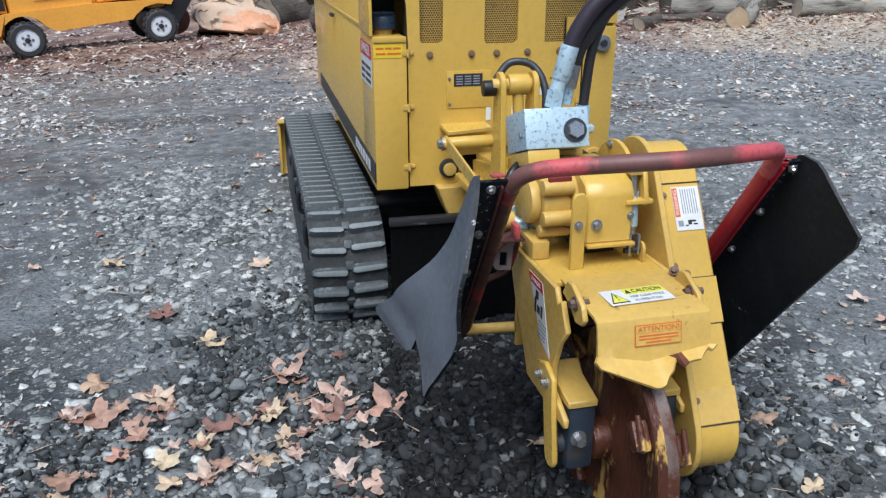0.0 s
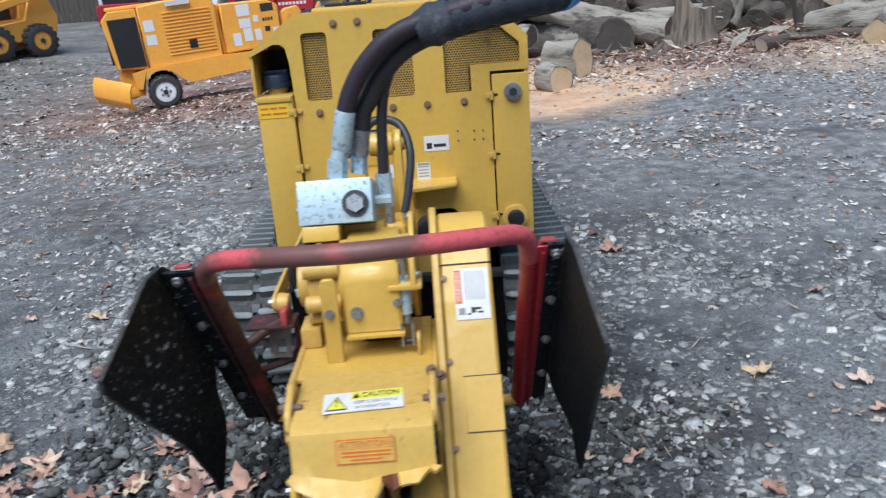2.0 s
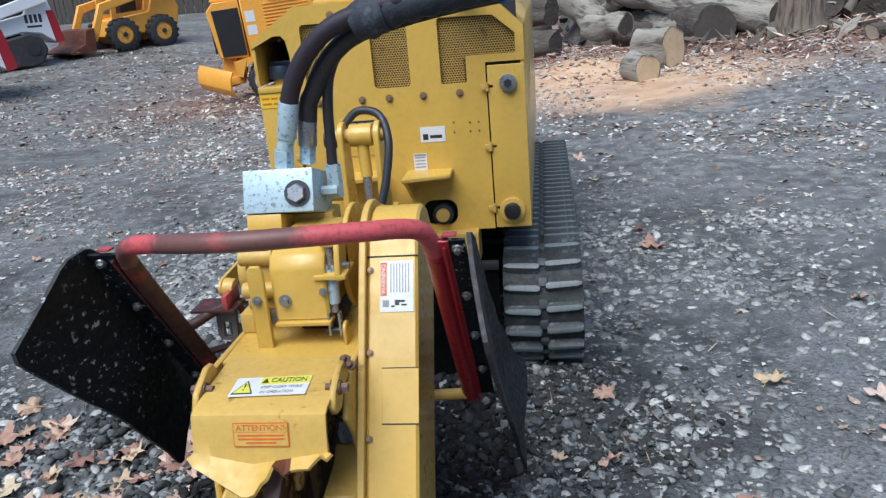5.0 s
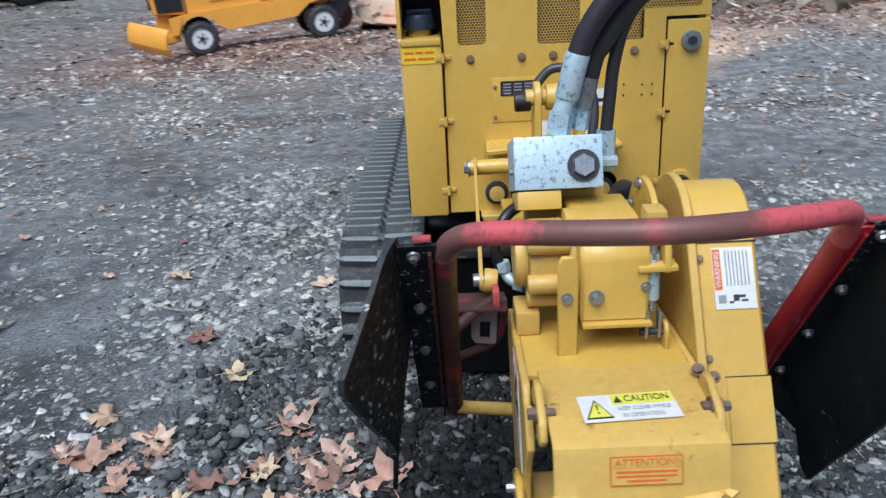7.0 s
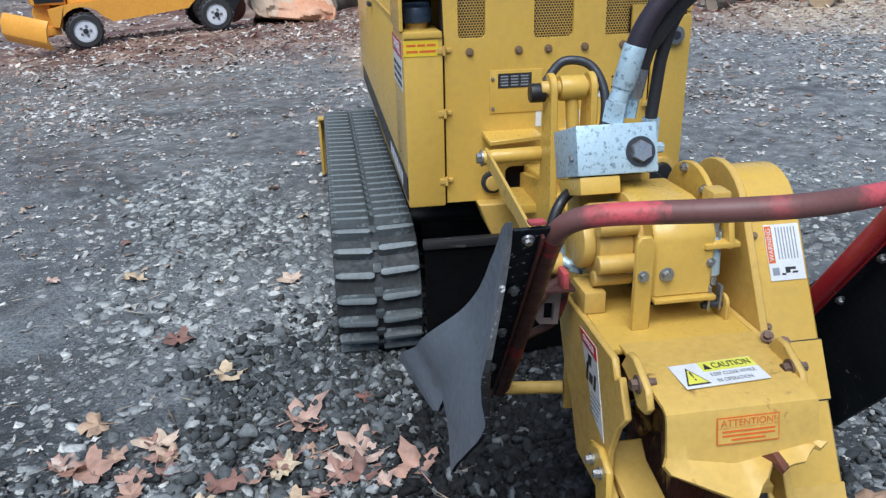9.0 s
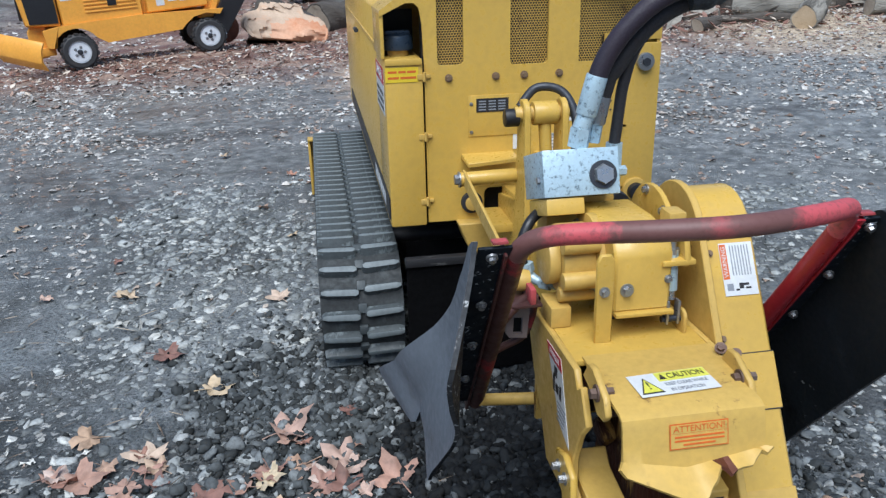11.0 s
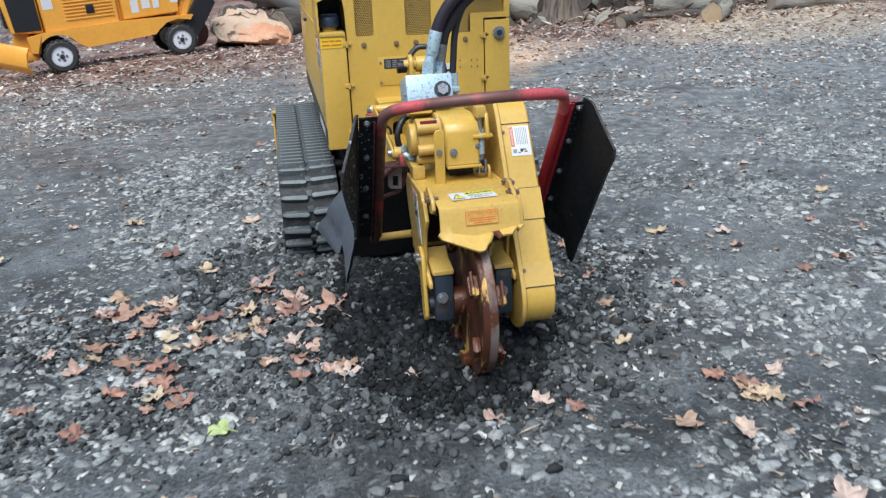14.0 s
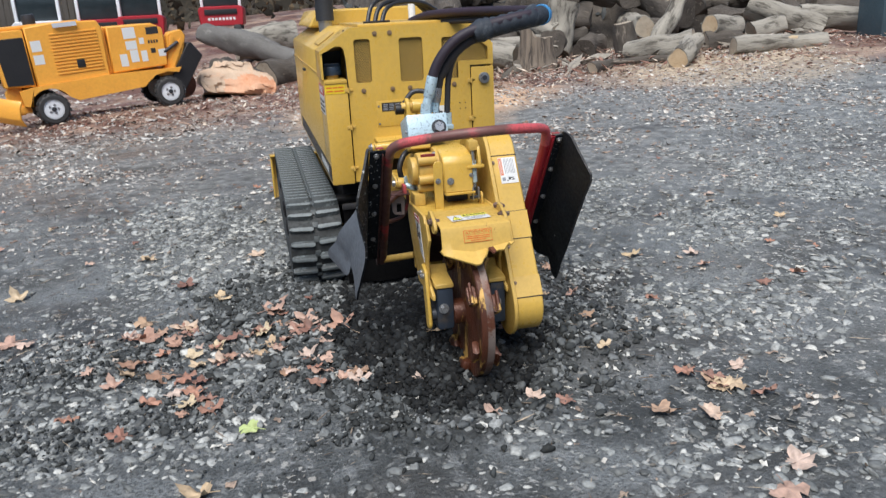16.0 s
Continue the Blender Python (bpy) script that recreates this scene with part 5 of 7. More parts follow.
    # loops on the hood's top
    for k, (px, hgt) in enumerate(((-0.02, 0.13), (0.02, 0.11), (0.06, 0.10))):
        part("top_hose", sweep(spline([(px - 0.13, 0.35, 1.385), (px - 0.09, 0.40, 1.385 + hgt * 0.7), (px, 0.45, 1.385 + hgt), (px + 0.14, 0.50, 1.385 + hgt * 0.9), (px + 0.27, 0.55, 1.40)]), 0.012, 8), BLACK, g)


def build_guard(g):
    """The red bar over the head and the rubber flaps on its legs."""
    L, R = -0.328, 0.302
    path = [(L, -0.79, 0.385), (L, -0.90, 0.535), (L - 0.001, -1.10, 0.815), (L + 0.001, -1.168, 0.912), (L + 0.012, -1.200, 0.950), (L + 0.042, -1.226, 0.971),
            (L + 0.10, -1.262, 0.985), (-0.12, -1.325, 1.003), (-0.01, -1.352, 1.011), (0.10, -1.330, 1.008), (R - 0.10, -1.284, 0.998), (R - 0.04, -1.240, 0.986), (R - 0.012, -1.208, 0.966), (R - 0.001, -1.170, 0.915),
            (R, -1.10, 0.815), (R, -0.90, 0.535), (R, -0.79, 0.385)]
    full = spline(path, 6)
    tube = sweep(full[19:79], 0.0188, 16)
    bar_top = part("guard_bar", tube, BAR_PAINT, g, "bent guard bar in chipped red paint over rust")
    part("guard_leg", sweep(full[:20], 0.0195, 16), RED_RUST, bar_top, "rust brown leg of the guard bar")
    part("guard_leg", sweep(full[78:], 0.0195, 16), RED, bar_top, "bright red leg of the guard bar")
    for s, x in ((-1, L), (1, R)):
        leg = prism([(-0.80, 0.37), (-0.775, 0.39), (-1.165, 0.945), (-1.20, 0.93)], "x", x + s * 0.020, x + s * 0.026, 0.001)
        st = part("flap_strap", leg, RED_RUST if s < 0 else RED, g)
        plate = box(0.012, 0.064, 0.0, 0.655, -0.003, 0.003, 0.001) if s > 0 else box(-0.073, -0.012, 0.0, 0.655, -0.003, 0.003, 0.001)
        plate.transform(pose(x, -1.197, 0.948, -55, 0, 0))
        part("strap_plate", plate, RUBBER_FLAP, st, "black clamped edge of the flap")
        if s > 0:
            lip = box(0.010, 0.032, 0.0, 0.655, -0.006, 0.006, 0.002)
            lip.transform(pose(x, -1.197, 0.948, -55, 0, 0))
            part("leg_lip", lip, RED, st, "red welded lip of the leg")
        for k in range(4):
            y, z = -1.195 + 0.094 * k, 0.928 - 0.134 * k
            part("bolt", bolt((x + s * 0.048, y, z), (0, -0.82, -0.57), 0.0072, 0.007), STEEL, st)
        part("cross_rod", rod((x, -0.80, 0.395), (-0.195 if s < 0 else 0.10, -0.86, 0.42), 0.015, seg=14), YELLOW_WORN, g)
        part("top_clip", box(x + s * 0.034 - 0.014, x + s * 0.034 + 0.014, -1.203, -1.182, 0.954, 0.959, 0.001), RED_WORN, g)
    for s, x in ((-1, L), (1, R)):
        out = [(-1.180, 0.955), (-1.195, 0.960), (-1.240, 0.953), (-1.262, 0.938), (-1.374, 0.818), (-1.366, 0.790), (-1.235, 0.634), (-1.10, 0.472), (-0.955, 0.292), (-0.92, 0.248),
               (-0.885, 0.262), (-0.850, 0.330), (-0.775, 0.318), (-0.70, 0.305), (-0.60, 0.315), (-0.53, 0.343), (-0.555, 0.368), (-0.66, 0.450), (-0.80, 0.568), (-0.99, 0.752), (-1.08, 0.850), (-1.15, 0.935)]
        if s < 0:
            # torn at the foot: a tail, a notch and a corner bent outwards
            out = out[:8] + [(-0.975, 0.335), (-0.925, 0.270), (-0.908, 0.268), (-0.870, 0.325), (-0.822, 0.390), (-0.812, 0.388), (-0.790, 0.345), (-0.761, 0.328), (-0.735, 0.330), (-0.66, 0.355), (-0.603, 0.378),
                             (-0.606, 0.400), (-0.70, 0.472), (-0.80, 0.568), (-0.90, 0.668), (-0.985, 0.758), (-1.095, 0.868), (-1.15, 0.935)]
        bm = bmesh.new()
        bm.faces.new([bm.verts.new((0, y, z)) for y, z in out])
        bmesh.ops.triangulate(bm, faces=bm.faces[:])
        for _ in range(3):
            bmesh.ops.subdivide_edges(bm, edges=bm.edges[:], cuts=1, use_grid_fill=True)
        ax, az = -1.19, 0.955
        dx, dz = 0.40, -0.57
        ln = math.hypot(dx, dz)
        for v in bm.verts:
            dist = ((v.co.y - ax) * (-dz) + (v.co.z - az) * dx) / ln
            front = dist < 0
            down = ((v.co.y - ax) * dx + (v.co.z - az) * dz) / ln
            if s < 0:
                lean = 0.34 - 0.34 * smooth01(down / 0.65) if front else 0.08 + 0.30 * smooth01((down - 0.28) / 0.35)
                off = lean * abs(dist) + 0.060 * smooth01((down - 0.28) / 0.4) + 0.022 * smooth01((down - 0.66) / 0.1) * smooth01((dist + 0.06) / 0.06)
            else:
                lean = 0.17 + 0.18 * smooth01(down / 0.75) if front else 0.25
                off = max(lean * abs(dist), 0.066 * smooth01((0.52 - v.co.z) / 0.20))
            v.co.x = x + s * ((0.070 if s < 0 else 0.064) + off) + s * 0.005 * noise.noise(v.co * 7)
        grown = bmesh.ops.extrude_face_region(bm, geom=bm.faces[:])["geom"]
        for e in grown:
            if isinstance(e, bmesh.types.BMVert):
                e.co.x += s * 0.009
            elif isinstance(e, bmesh.types.BMFace):
                e.material_index = 1
        fresh = set(e for e in grown if isinstance(e, bmesh.types.BMFace))
        for f in bm.faces:
            if len(f.verts) == 4 and f not in fresh and any(v.co.y < -1.15 for v in f.verts):
                f.material_index = 2
        bmesh.ops.recalc_face_normals(bm, faces=bm.faces)
        part("rubber_flap", bm, [RUBBER_FLAP if s < 0 else RUBBER_PLAIN, RUBBER_GREY if s < 0 else RUBBER_PLAIN, SCUFFED_EDGE if s < 0 else TYRE], g, "scuffed black rubber flap" if s > 0 else "scuffed black rubber flap, dusty grey outside")
    # dark red linkage between leg and motor
    lk = part("linkage", sweep(spline([(-0.338, -1.01, 0.690), (-0.312, -0.99, 0.698), (-0.270, -0.955, 0.716), (-0.235, -0.930, 0.722)]), 0.012, 10), RED_RUST, g, "dark rust red linkage frame")
    part("link_grip", box(-0.243, -0.230, -0.975, -0.895, 0.723, 0.758, 0.003), RED_WORN, lk, "thin bright red plate")
    part("link_shelf", box(-0.325, -0.216, -0.975, -0.895, 0.716, 0.723, 0.002), RED_RUST, lk)
    part("link_strut", sweep(spline([(-0.222, -0.935, 0.725), (-0.218, -0.91, 0.675), (-0.226, -0.90, 0.635)]), 0.008, 8), RED_DARK, lk)
    part("link_bow", sweep(spline([(-0.335, -0.95, 0.60), (-0.29, -0.915, 0.598), (-0.245, -0.90, 0.608), (-0.226, -0.90, 0.635)]), 0.009, 8), RED_RUST, lk)
    part("slot_plate", holed([(-0.286, 0.640), (-0.278, 0.628), (-0.238, 0.624), (-0.232, 0.698), (-0.242, 0.712), (-0.270, 0.710), (-0.284, 0.690)], [[(-0.270, 0.636), (-0.249, 0.634), (-0.247, 0.674), (-0.268, 0.676)]], "y", -0.932, -0.920), YELLOW_DIRTY, lk, "dirty reddish grey bracket with a slot")


grinder = thing("tracked_stump_grinder", None, None, (0, 0, 0),
                "yellow tracked stump grinder with its cutter wheel lowered onto the gravel", "stump grinder")
build_body(grinder)
build_tower(grinder)
build_track(grinder, -0.700, -0.415)
build_track(grinder, 0.345, 0.630)
build_blade(grinder)
build_case(grinder)
build_head(grinder)
build_wheel(grinder)
build_drive(grinder)
build_guard(grinder)


# ---------------- gravel, leaves and litter on the yard ----------------
_b = bmesh.new()
bmesh.ops.create_icosphere(_b, subdivisions=1, radius=1.0)
ICO_V = np.array([v.co[:] for v in _b.verts])
ICO_F = np.array([[v.index for v in f.verts] for f in _b.faces])
_b.free()
_b = bmesh.new()
bmesh.ops.create_icosphere(_b, subdivisions=2, radius=1.0)
PEBBLES = []
for _k in range(10):
    # water-worn stones: rounded, lopsided, a little squared
    _v = []
    for _p in _b.verts:
        _q = _p.co.normalized()
        _square = 1.0 / (abs(_q.x) ** 3.4 + abs(_q.y) ** 3.4 + abs(_q.z) ** 3.4) ** (1 / 3.4)
        _v.append(_q * _square * 0.95 * (1 + 0.75 * noise.noise(_q * 0.9 + Vector((_k * 5.3, 2.0, 0))) + 0.26 * noise.noise(_q * 2.6 + Vector((_k * 3.7, 0, 4)))))
    PEBBLES.append((np.array([_q[:] for _q in _v]), np.array([[v.index for v in f.verts] for f in _b.faces])))
_b.free()
OCT_V = np.array([(1, 0, 0), (0, 1, 0), (-1, 0, 0), (0, -1, 0), (0.1, 0.1, 0.8), (0, 0, -0.6)], float)
OCT_F = np.array([(0, 1, 4), (1, 2, 4), (2, 3, 4), (3, 0, 4), (1, 0, 5), (2, 1, 5), (3, 2, 5), (0, 3, 5)])


_a = [2 * math.pi * k / 9 for k in range(9)]
FLAKE_V = np.array([(math.cos(a), math.sin(a), 0.35 * (k % 3 - 1)) for k, a in enumerate(_a)] + [(0.05, 0.0, 0.25)], float)
FLAKE_F = np.array([(k, (k + 1) % 9, 9) for k in range(9)])


def scattered(spots, base_v, base_f, flat, jitter, tilt, g, sink, slim):
    """Corners and faces of one piece laid down at every spot (x, y, z, radius)."""
    n, k = len(spots), len(base_v)
    sp = np.array(spots)
    v = np.repeat(base_v[None], n, 0) * (1 + g.uniform(-jitter, jitter, (n, k, 1)))
    v = v * np.stack([np.ones(n), g.uniform(*slim, n), g.uniform(*flat, n)], 1)[:, None, :]
    a, b, c = g.uniform(0, 2 * math.pi, n), g.normal(0, tilt, n) * 0.6, g.normal(0, tilt, n) * 0.6
    ca, sa, cb, sb, cc, sc = np.cos(a), np.sin(a), np.cos(b), np.sin(b), np.cos(c), np.sin(c)
    o, z0 = np.ones(n), np.zeros(n)
    rx = np.stack([np.stack([o, z0, z0], 1), np.stack([z0, cb, -sb], 1), np.stack([z0, sb, cb], 1)], 1)
    ry = np.stack([np.stack([cc, z0, sc], 1), np.stack([z0, o, z0], 1), np.stack([-sc, z0, cc], 1)], 1)
    rz = np.stack([np.stack([ca, -sa, z0], 1), np.stack([sa, ca, z0], 1), np.stack([z0, z0, o], 1)], 1)
    v = np.einsum("nij,nkj->nki", rz @ ry @ rx, v) * sp[:, 3][:, None, None]
    v += sp[:, None, :3]
    v[:, :, 2] += (sp[:, 3] * (0.5 - sink))[:, None] * 0.6
    f = (base_f[None] + (np.arange(n) * k)[:, None, None]).reshape(-1, base_f.shape[1])
    return v.reshape(-1, 3), f


def scatter_mesh(name, material, spots, base_v, base_f=None, flat=(0.35, 0.75), jitter=0.22, tilt=0.5, seed=1, sink=0.25, smooth=False, slim=(0.6, 1.0)):
    """One mesh of many small pieces; base_v may be a row of shapes, dealt out in turn."""
    g = np.random.default_rng(seed)
    kinds = base_v if base_f is None else [(base_v, base_f)]
    vs, fs, at = [], [], 0
    for n, (bv, bf) in enumerate(kinds):
        mine = spots[n::len(kinds)]
        if mine:
            v, f = scattered(mine, bv, bf, flat, jitter, tilt, g, sink, slim)
            vs.append(v)
            fs.append(f + at)
            at += len(v)
    me = bpy.data.meshes.new(name)
    me.from_pydata(np.concatenate(vs).tolist(), [], np.concatenate(fs).tolist())
    me.polygons.foreach_set("use_smooth", [smooth] * len(me.polygons))
    me.materials.append(material)
    return new(name, me)


STONES = many_coloured("grey_river_stones", [(0.0, (0.085, 0.092, 0.092)), (0.30, (0.185, 0.198, 0.196)), (0.62, (0.29, 0.306, 0.300)), (0.88, (0.41, 0.425, 0.412)), (1.0, (0.62, 0.62, 0.58))], 0.6, 0.25, spec=0.45)
DARK_STONES = many_coloured("dark_earthy_stones", [(0.0, (0.020, 0.022, 0.022)), (0.45, (0.058, 0.065, 0.067)), (0.75, (0.13, 0.141, 0.145)), (0.92, (0.25, 0.268, 0.27)), (1.0, (0.40, 0.41, 0.40))], 0.75, 0.4, spec=0.2)
# near-black set: wet rubble with the machine's shade put into its colour
WET_SHADED_STONES = many_coloured("wet_shaded_stones", [(0.0, (0.007, 0.008, 0.009)), (0.6, (0.016, 0.018, 0.020)), (0.9, (0.040, 0.045, 0.048)), (1.0, (0.18, 0.19, 0.19))], 0.8, 0.4, spec=0.12)
LEAF_BITS = many_coloured("dry_leaf_litter", [(0.0, (0.11, 0.10, 0.085)), (0.3, (0.27, 0.265, 0.245)), (0.6, (0.48, 0.475, 0.44)), (0.78, (0.64, 0.63, 0.58)), (0.88, (0.42, 0.32, 0.25)), (1.0, (0.26, 0.20, 0.16))], 0.75, 0.1)
LEAVES = many_coloured("fallen_maple_leaves", [(0.0, (0.17, 0.080, 0.065)), (0.14, (0.44, 0.26, 0.20)), (0.28, (0.58, 0.44, 0.36)), (0.40, (0.58, 0.45, 0.29)), (0.50, (0.30, 0.15, 0.115)), (0.62, (0.47, 0.255, 0.18)), (0.76, (0.60, 0.48, 0.41)), (0.90, (0.40, 0.24, 0.18)), (1.0, (0.60, 0.49, 0.33))], 0.6, 0.4, obj=True, grain=24)
FAR_BITS = many_coloured("weathered_litter", [(0.0, (0.12, 0.10, 0.085)), (0.18, (0.30, 0.20, 0.15)), (0.36, (0.34, 0.315, 0.285)), (0.68, (0.50, 0.48, 0.45)), (0.88, (0.74, 0.72, 0.67)), (1.0, (0.34, 0.24, 0.18))], 0.8, 0.1)
TWIGS = many_coloured("dry_twigs", [(0.0, (0.10, 0.075, 0.055)), (0.6, (0.26, 0.20, 0.15)), (1.0, (0.50, 0.42, 0.32))], 0.8, 0.1)
SLABS = many_coloured("split_wood_slabs", [(0.0, (0.05, 0.042, 0.035)), (0.4, (0.16, 0.14, 0.115)), (0.75, (0.36, 0.33, 0.28)), (1.0, (0.60, 0.53, 0.44))], 0.85, 0.5, grain=18.0)
CHIPS = many_coloured("wood_chips", [(0.0, (0.15, 0.075, 0.06)), (0.4, (0.30, 0.16, 0.12)), (0.7, (0.48, 0.34, 0.26)), (0.9, (0.76, 0.66, 0.54)), (1.0, (0.28, 0.23, 0.19))], 0.8, 0.2)


def on_ground(x, y):
    return ground_height(x, y) + relief(x, y)


def patch(x, y):
    """Where stones lie thick (1) and where trodden earth shows (0)."""
    return smooth01((noise.fractal(Vector((x * 0.8 + 4, y * 0.8, 1.5)), 0.9, 2.0, 4) + 0.22) / 0.5)


def dug(x, y):
    """Freshly dug ground round the cutter and ahead of the tracks, where only dark stones lie."""
    a = math.exp(-((x + 0.05) / 0.62) ** 4 - ((y + 0.90) / 0.60) ** 4)
    b = math.exp(-((x + 0.72) / 0.36) ** 4 - ((y + 0.15) / 0.36) ** 4)
    c = math.exp(-((x - 0.66) / 0.36) ** 4 - ((y + 0.28) / 0.50) ** 4)
    return max(a, b, 0.9 * c)


def rubble_band(x, y):
    """A bank of dark stones that the tracks pushed up in front of the leaves."""
    return math.exp(-((x + 1.0) / 0.95) ** 4 - ((y + 1.16 + 0.12 * math.sin(3.1 * x)) / 0.17) ** 2)


def clear_of_tracks(x, y):
    return not ((-0.70 < x < -0.415 or 0.345 < x < 0.63) and 0.09 < y < 2.15)


def build_litter():
    r = random.Random(11)
    near, mid_, dark, bits, far = [], [], [], [], []
    while len(near) < 13500:
        x, y = r.uniform(-3.4, 3.6), -3.3 + 6.3 * r.random() ** 1.15
        if r.random() > (0.04 + 0.96 * patch(x, y) ** 2.0) * (1 - 0.70 * smooth01((-1.35 - y) / 0.3)) * (1 - 0.5 * rubble_band(x, y)) * (1 - 0.9 * dug(x, y)) or not clear_of_tracks(x, y):
            continue
        s = 0.008 + 0.029 * r.random() ** 3.0 * (1 - 0.25 * smooth01((-1.35 - y) / 0.3))
        near.append((x, y, on_ground(x, y), s))
    for cx, cy, sx_, sy_, n in ((1.30, -1.05, 0.30, 0.22, 520), (0.95, -0.35, 0.20, 0.24, 260), (0.60, -2.05, 0.20, 0.10, 120), (0.05, -1.76, 0.14, 0.08, 60), (1.00, -2.10, 0.25, 0.15, 110),
                                (1.55, 1.00, 0.45, 0.50, 520), (-1.15, 1.45, 0.40, 0.55, 700), (-1.20, 0.32, 0.30, 0.16, 260), (4.6, 2.6, 0.8, 0.9, 1500), (3.8, 1.0, 0.35, 0.40, 380), (6.5, 4.6, 0.9, 0.7, 700), (1.80, 1.75, 0.24, 0.10, 300), (-1.75, -0.55, 0.20, 0.30, 240), (-1.55, -1.35, 0.30, 0.16, 160)):
        for _ in range(n):
            x, y = r.gauss(cx, sx_), r.gauss(cy, sy_)
            if clear_of_tracks(x, y):
                near.append((x, y, on_ground(x, y), 0.011 + 0.021 * r.random() ** 1.8))
    while len(mid_) < 12000:
        x, y = r.uniform(-7, 8), r.uniform(2.6, 9.5)
        if r.random() > 0.05 + 0.95 * patch(x, y) ** 1.5:
            continue
        mid_.append((x, y, on_ground(x, y), 0.010 + 0.034 * r.random() ** 3))
    # dark stones thrown up round the cutter, along the track and in the rut
    while len(dark) < 26000:
        k = r.random()
        if k < 0.36:
            x, y = r.gauss(-0.06, 0.30), r.gauss(-0.85, 0.34)
        elif k < 0.50:
            # extra stones below the body, dark in place of its shade
            x, y = r.uniform(-0.42, 0.38), r.uniform(-0.55, 0.45)
        elif k < 0.59:
            x = r.uniform(-1.95, -0.15)
            y = r.gauss(-1.16 - 0.12 * math.sin(3.1 * x), 0.11)
        elif k < 0.80:
            x, y = r.gauss(-0.72, 0.20), r.gauss(-0.12, 0.28)
        elif k < 0.86:
            x, y = r.gauss(-1.65, 0.30), r.gauss(-0.65, 0.16)
        elif k < 0.94:
            x, y = r.gauss(0.58, 0.20), r.gauss(-0.55, 0.40)
        else:
            x, y = r.gauss(-0.35, 0.30), r.gauss(-1.45, 0.16)
        if clear_of_tracks(x, y):
            fine_ = 0.62 if 0.50 <= k < 0.59 or k >= 0.80 else 1.0
            dark.append((x, y, on_ground(x, y) + 0.014 * r.random(), (0.0035 + 0.022 * r.random() ** 3.0) * fine_))
    while len(bits) < 22000:
        x, y = r.uniform(-6, 7), -3.2 + 13 * r.random() ** 1.3
        if clear_of_tracks(x, y) and r.random() < (0.07 + 0.93 * patch(x * 0.9 + 7, y * 0.9 - 3) ** 1.7) * (1 - 0.75 * dug(x, y)) * (0.6 if y < 1.2 else 1.0):
            bits.append((x, y, on_ground(x, y) + 0.004, (0.006 + (0.018 if y < 0.6 else 0.026) * r.random() ** 2.8) * (1 + 0.025 * max(0, y))))
    while len(far) < 11000:
        x, y = r.uniform(-16, 10), 7 + 12 * r.random()
        far.append((x, y, on_ground(x, y) + 0.004, 0.025 + 0.05 * r.random() ** 2.5))
    big, small = [q for q in near if q[3] > 0.011], [q for q in near if q[3] <= 0.011]
    tagged(scatter_mesh("gravel", STONES, big, PEBBLES, None, (0.22, 0.45), 0.05, 0.35, 2, sink=0.62, smooth=True, slim=(0.42, 0.85)), "loose grey river stones strewn over the yard", "gravel", kind="stuff")
    tagged(scatter_mesh("fine_gravel", STONES, small, ICO_V, ICO_F, (0.3, 0.6), 0.25, 0.35, 22, sink=0.5, slim=(0.45, 0.95)), "small grey stones strewn over the yard", "gravel", kind="stuff")
    tagged(scatter_mesh("far_gravel", FAR_BITS, mid_, OCT_V, OCT_F, (0.35, 0.7), 0.2, 0.4, 3), "loose grey stones on the far side of the yard", "gravel", kind="stuff")
    # stones round and under the head, blackened to carry the machine's shade
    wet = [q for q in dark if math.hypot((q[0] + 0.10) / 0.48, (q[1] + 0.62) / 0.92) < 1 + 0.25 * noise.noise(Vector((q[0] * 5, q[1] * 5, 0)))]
    dry = set(dark) - set(wet)
    dark = [q for q in dark if q in dry]
    tagged(scatter_mesh("wet_shaded_rubble", WET_SHADED_STONES, wet, PEBBLES, None, (0.4, 0.8), 0.08, 0.9, 34, sink=0.45, smooth=True, slim=(0.5, 0.95)), "wet stones and soil thrown up by the cutter, blackened for the machine's shade", "rubble", kind="stuff")
    big, small = [q for q in dark if q[3] > 0.0105], [q for q in dark if q[3] <= 0.0105]
    tagged(scatter_mesh("dark_rubble", DARK_STONES, big, PEBBLES, None, (0.35, 0.75), 0.08, 0.8, 4, sink=0.6, smooth=True, slim=(0.5, 0.95)), "dark earthy stones dug up round the machine", "rubble", kind="stuff")
    tagged(scatter_mesh("fine_rubble", DARK_STONES, small, ICO_V, ICO_F, (0.4, 0.85), 0.3, 0.8, 24, sink=0.45, slim=(0.45, 0.95)), "dark crumbs of earth and stone round the machine", "rubble", kind="stuff")
    tagged(scatter_mesh("leaf_litter", FAR_BITS, [(x, y, z, s * 0.8) for x, y, z, s in bits if y > 1.2], FLAKE_V, FLAKE_F, (0.15, 0.7), 0.5, 0.30, 15, slim=(0.2, 0.85)), "weathered scraps of leaves across the yard", "leaf litter", kind="stuff")
    tagged(scatter_mesh("leaf_litter", LEAF_BITS, [b for b in bits if b[1] <= 1.2], FLAKE_V, FLAKE_F, (0.15, 0.7), 0.5, 0.30, 5, slim=(0.2, 0.85)), "pale scraps of dry leaves over the gravel", "leaf litter", kind="stuff")
    tagged(scatter_mesh("far_leaf_litter", FAR_BITS, far, FLAKE_V, FLAKE_F, (0.15, 0.7), 0.5, 0.3, 6, slim=(0.2, 0.85)), "pale scraps of dry leaves across the far yard", "leaf litter", kind="stuff")
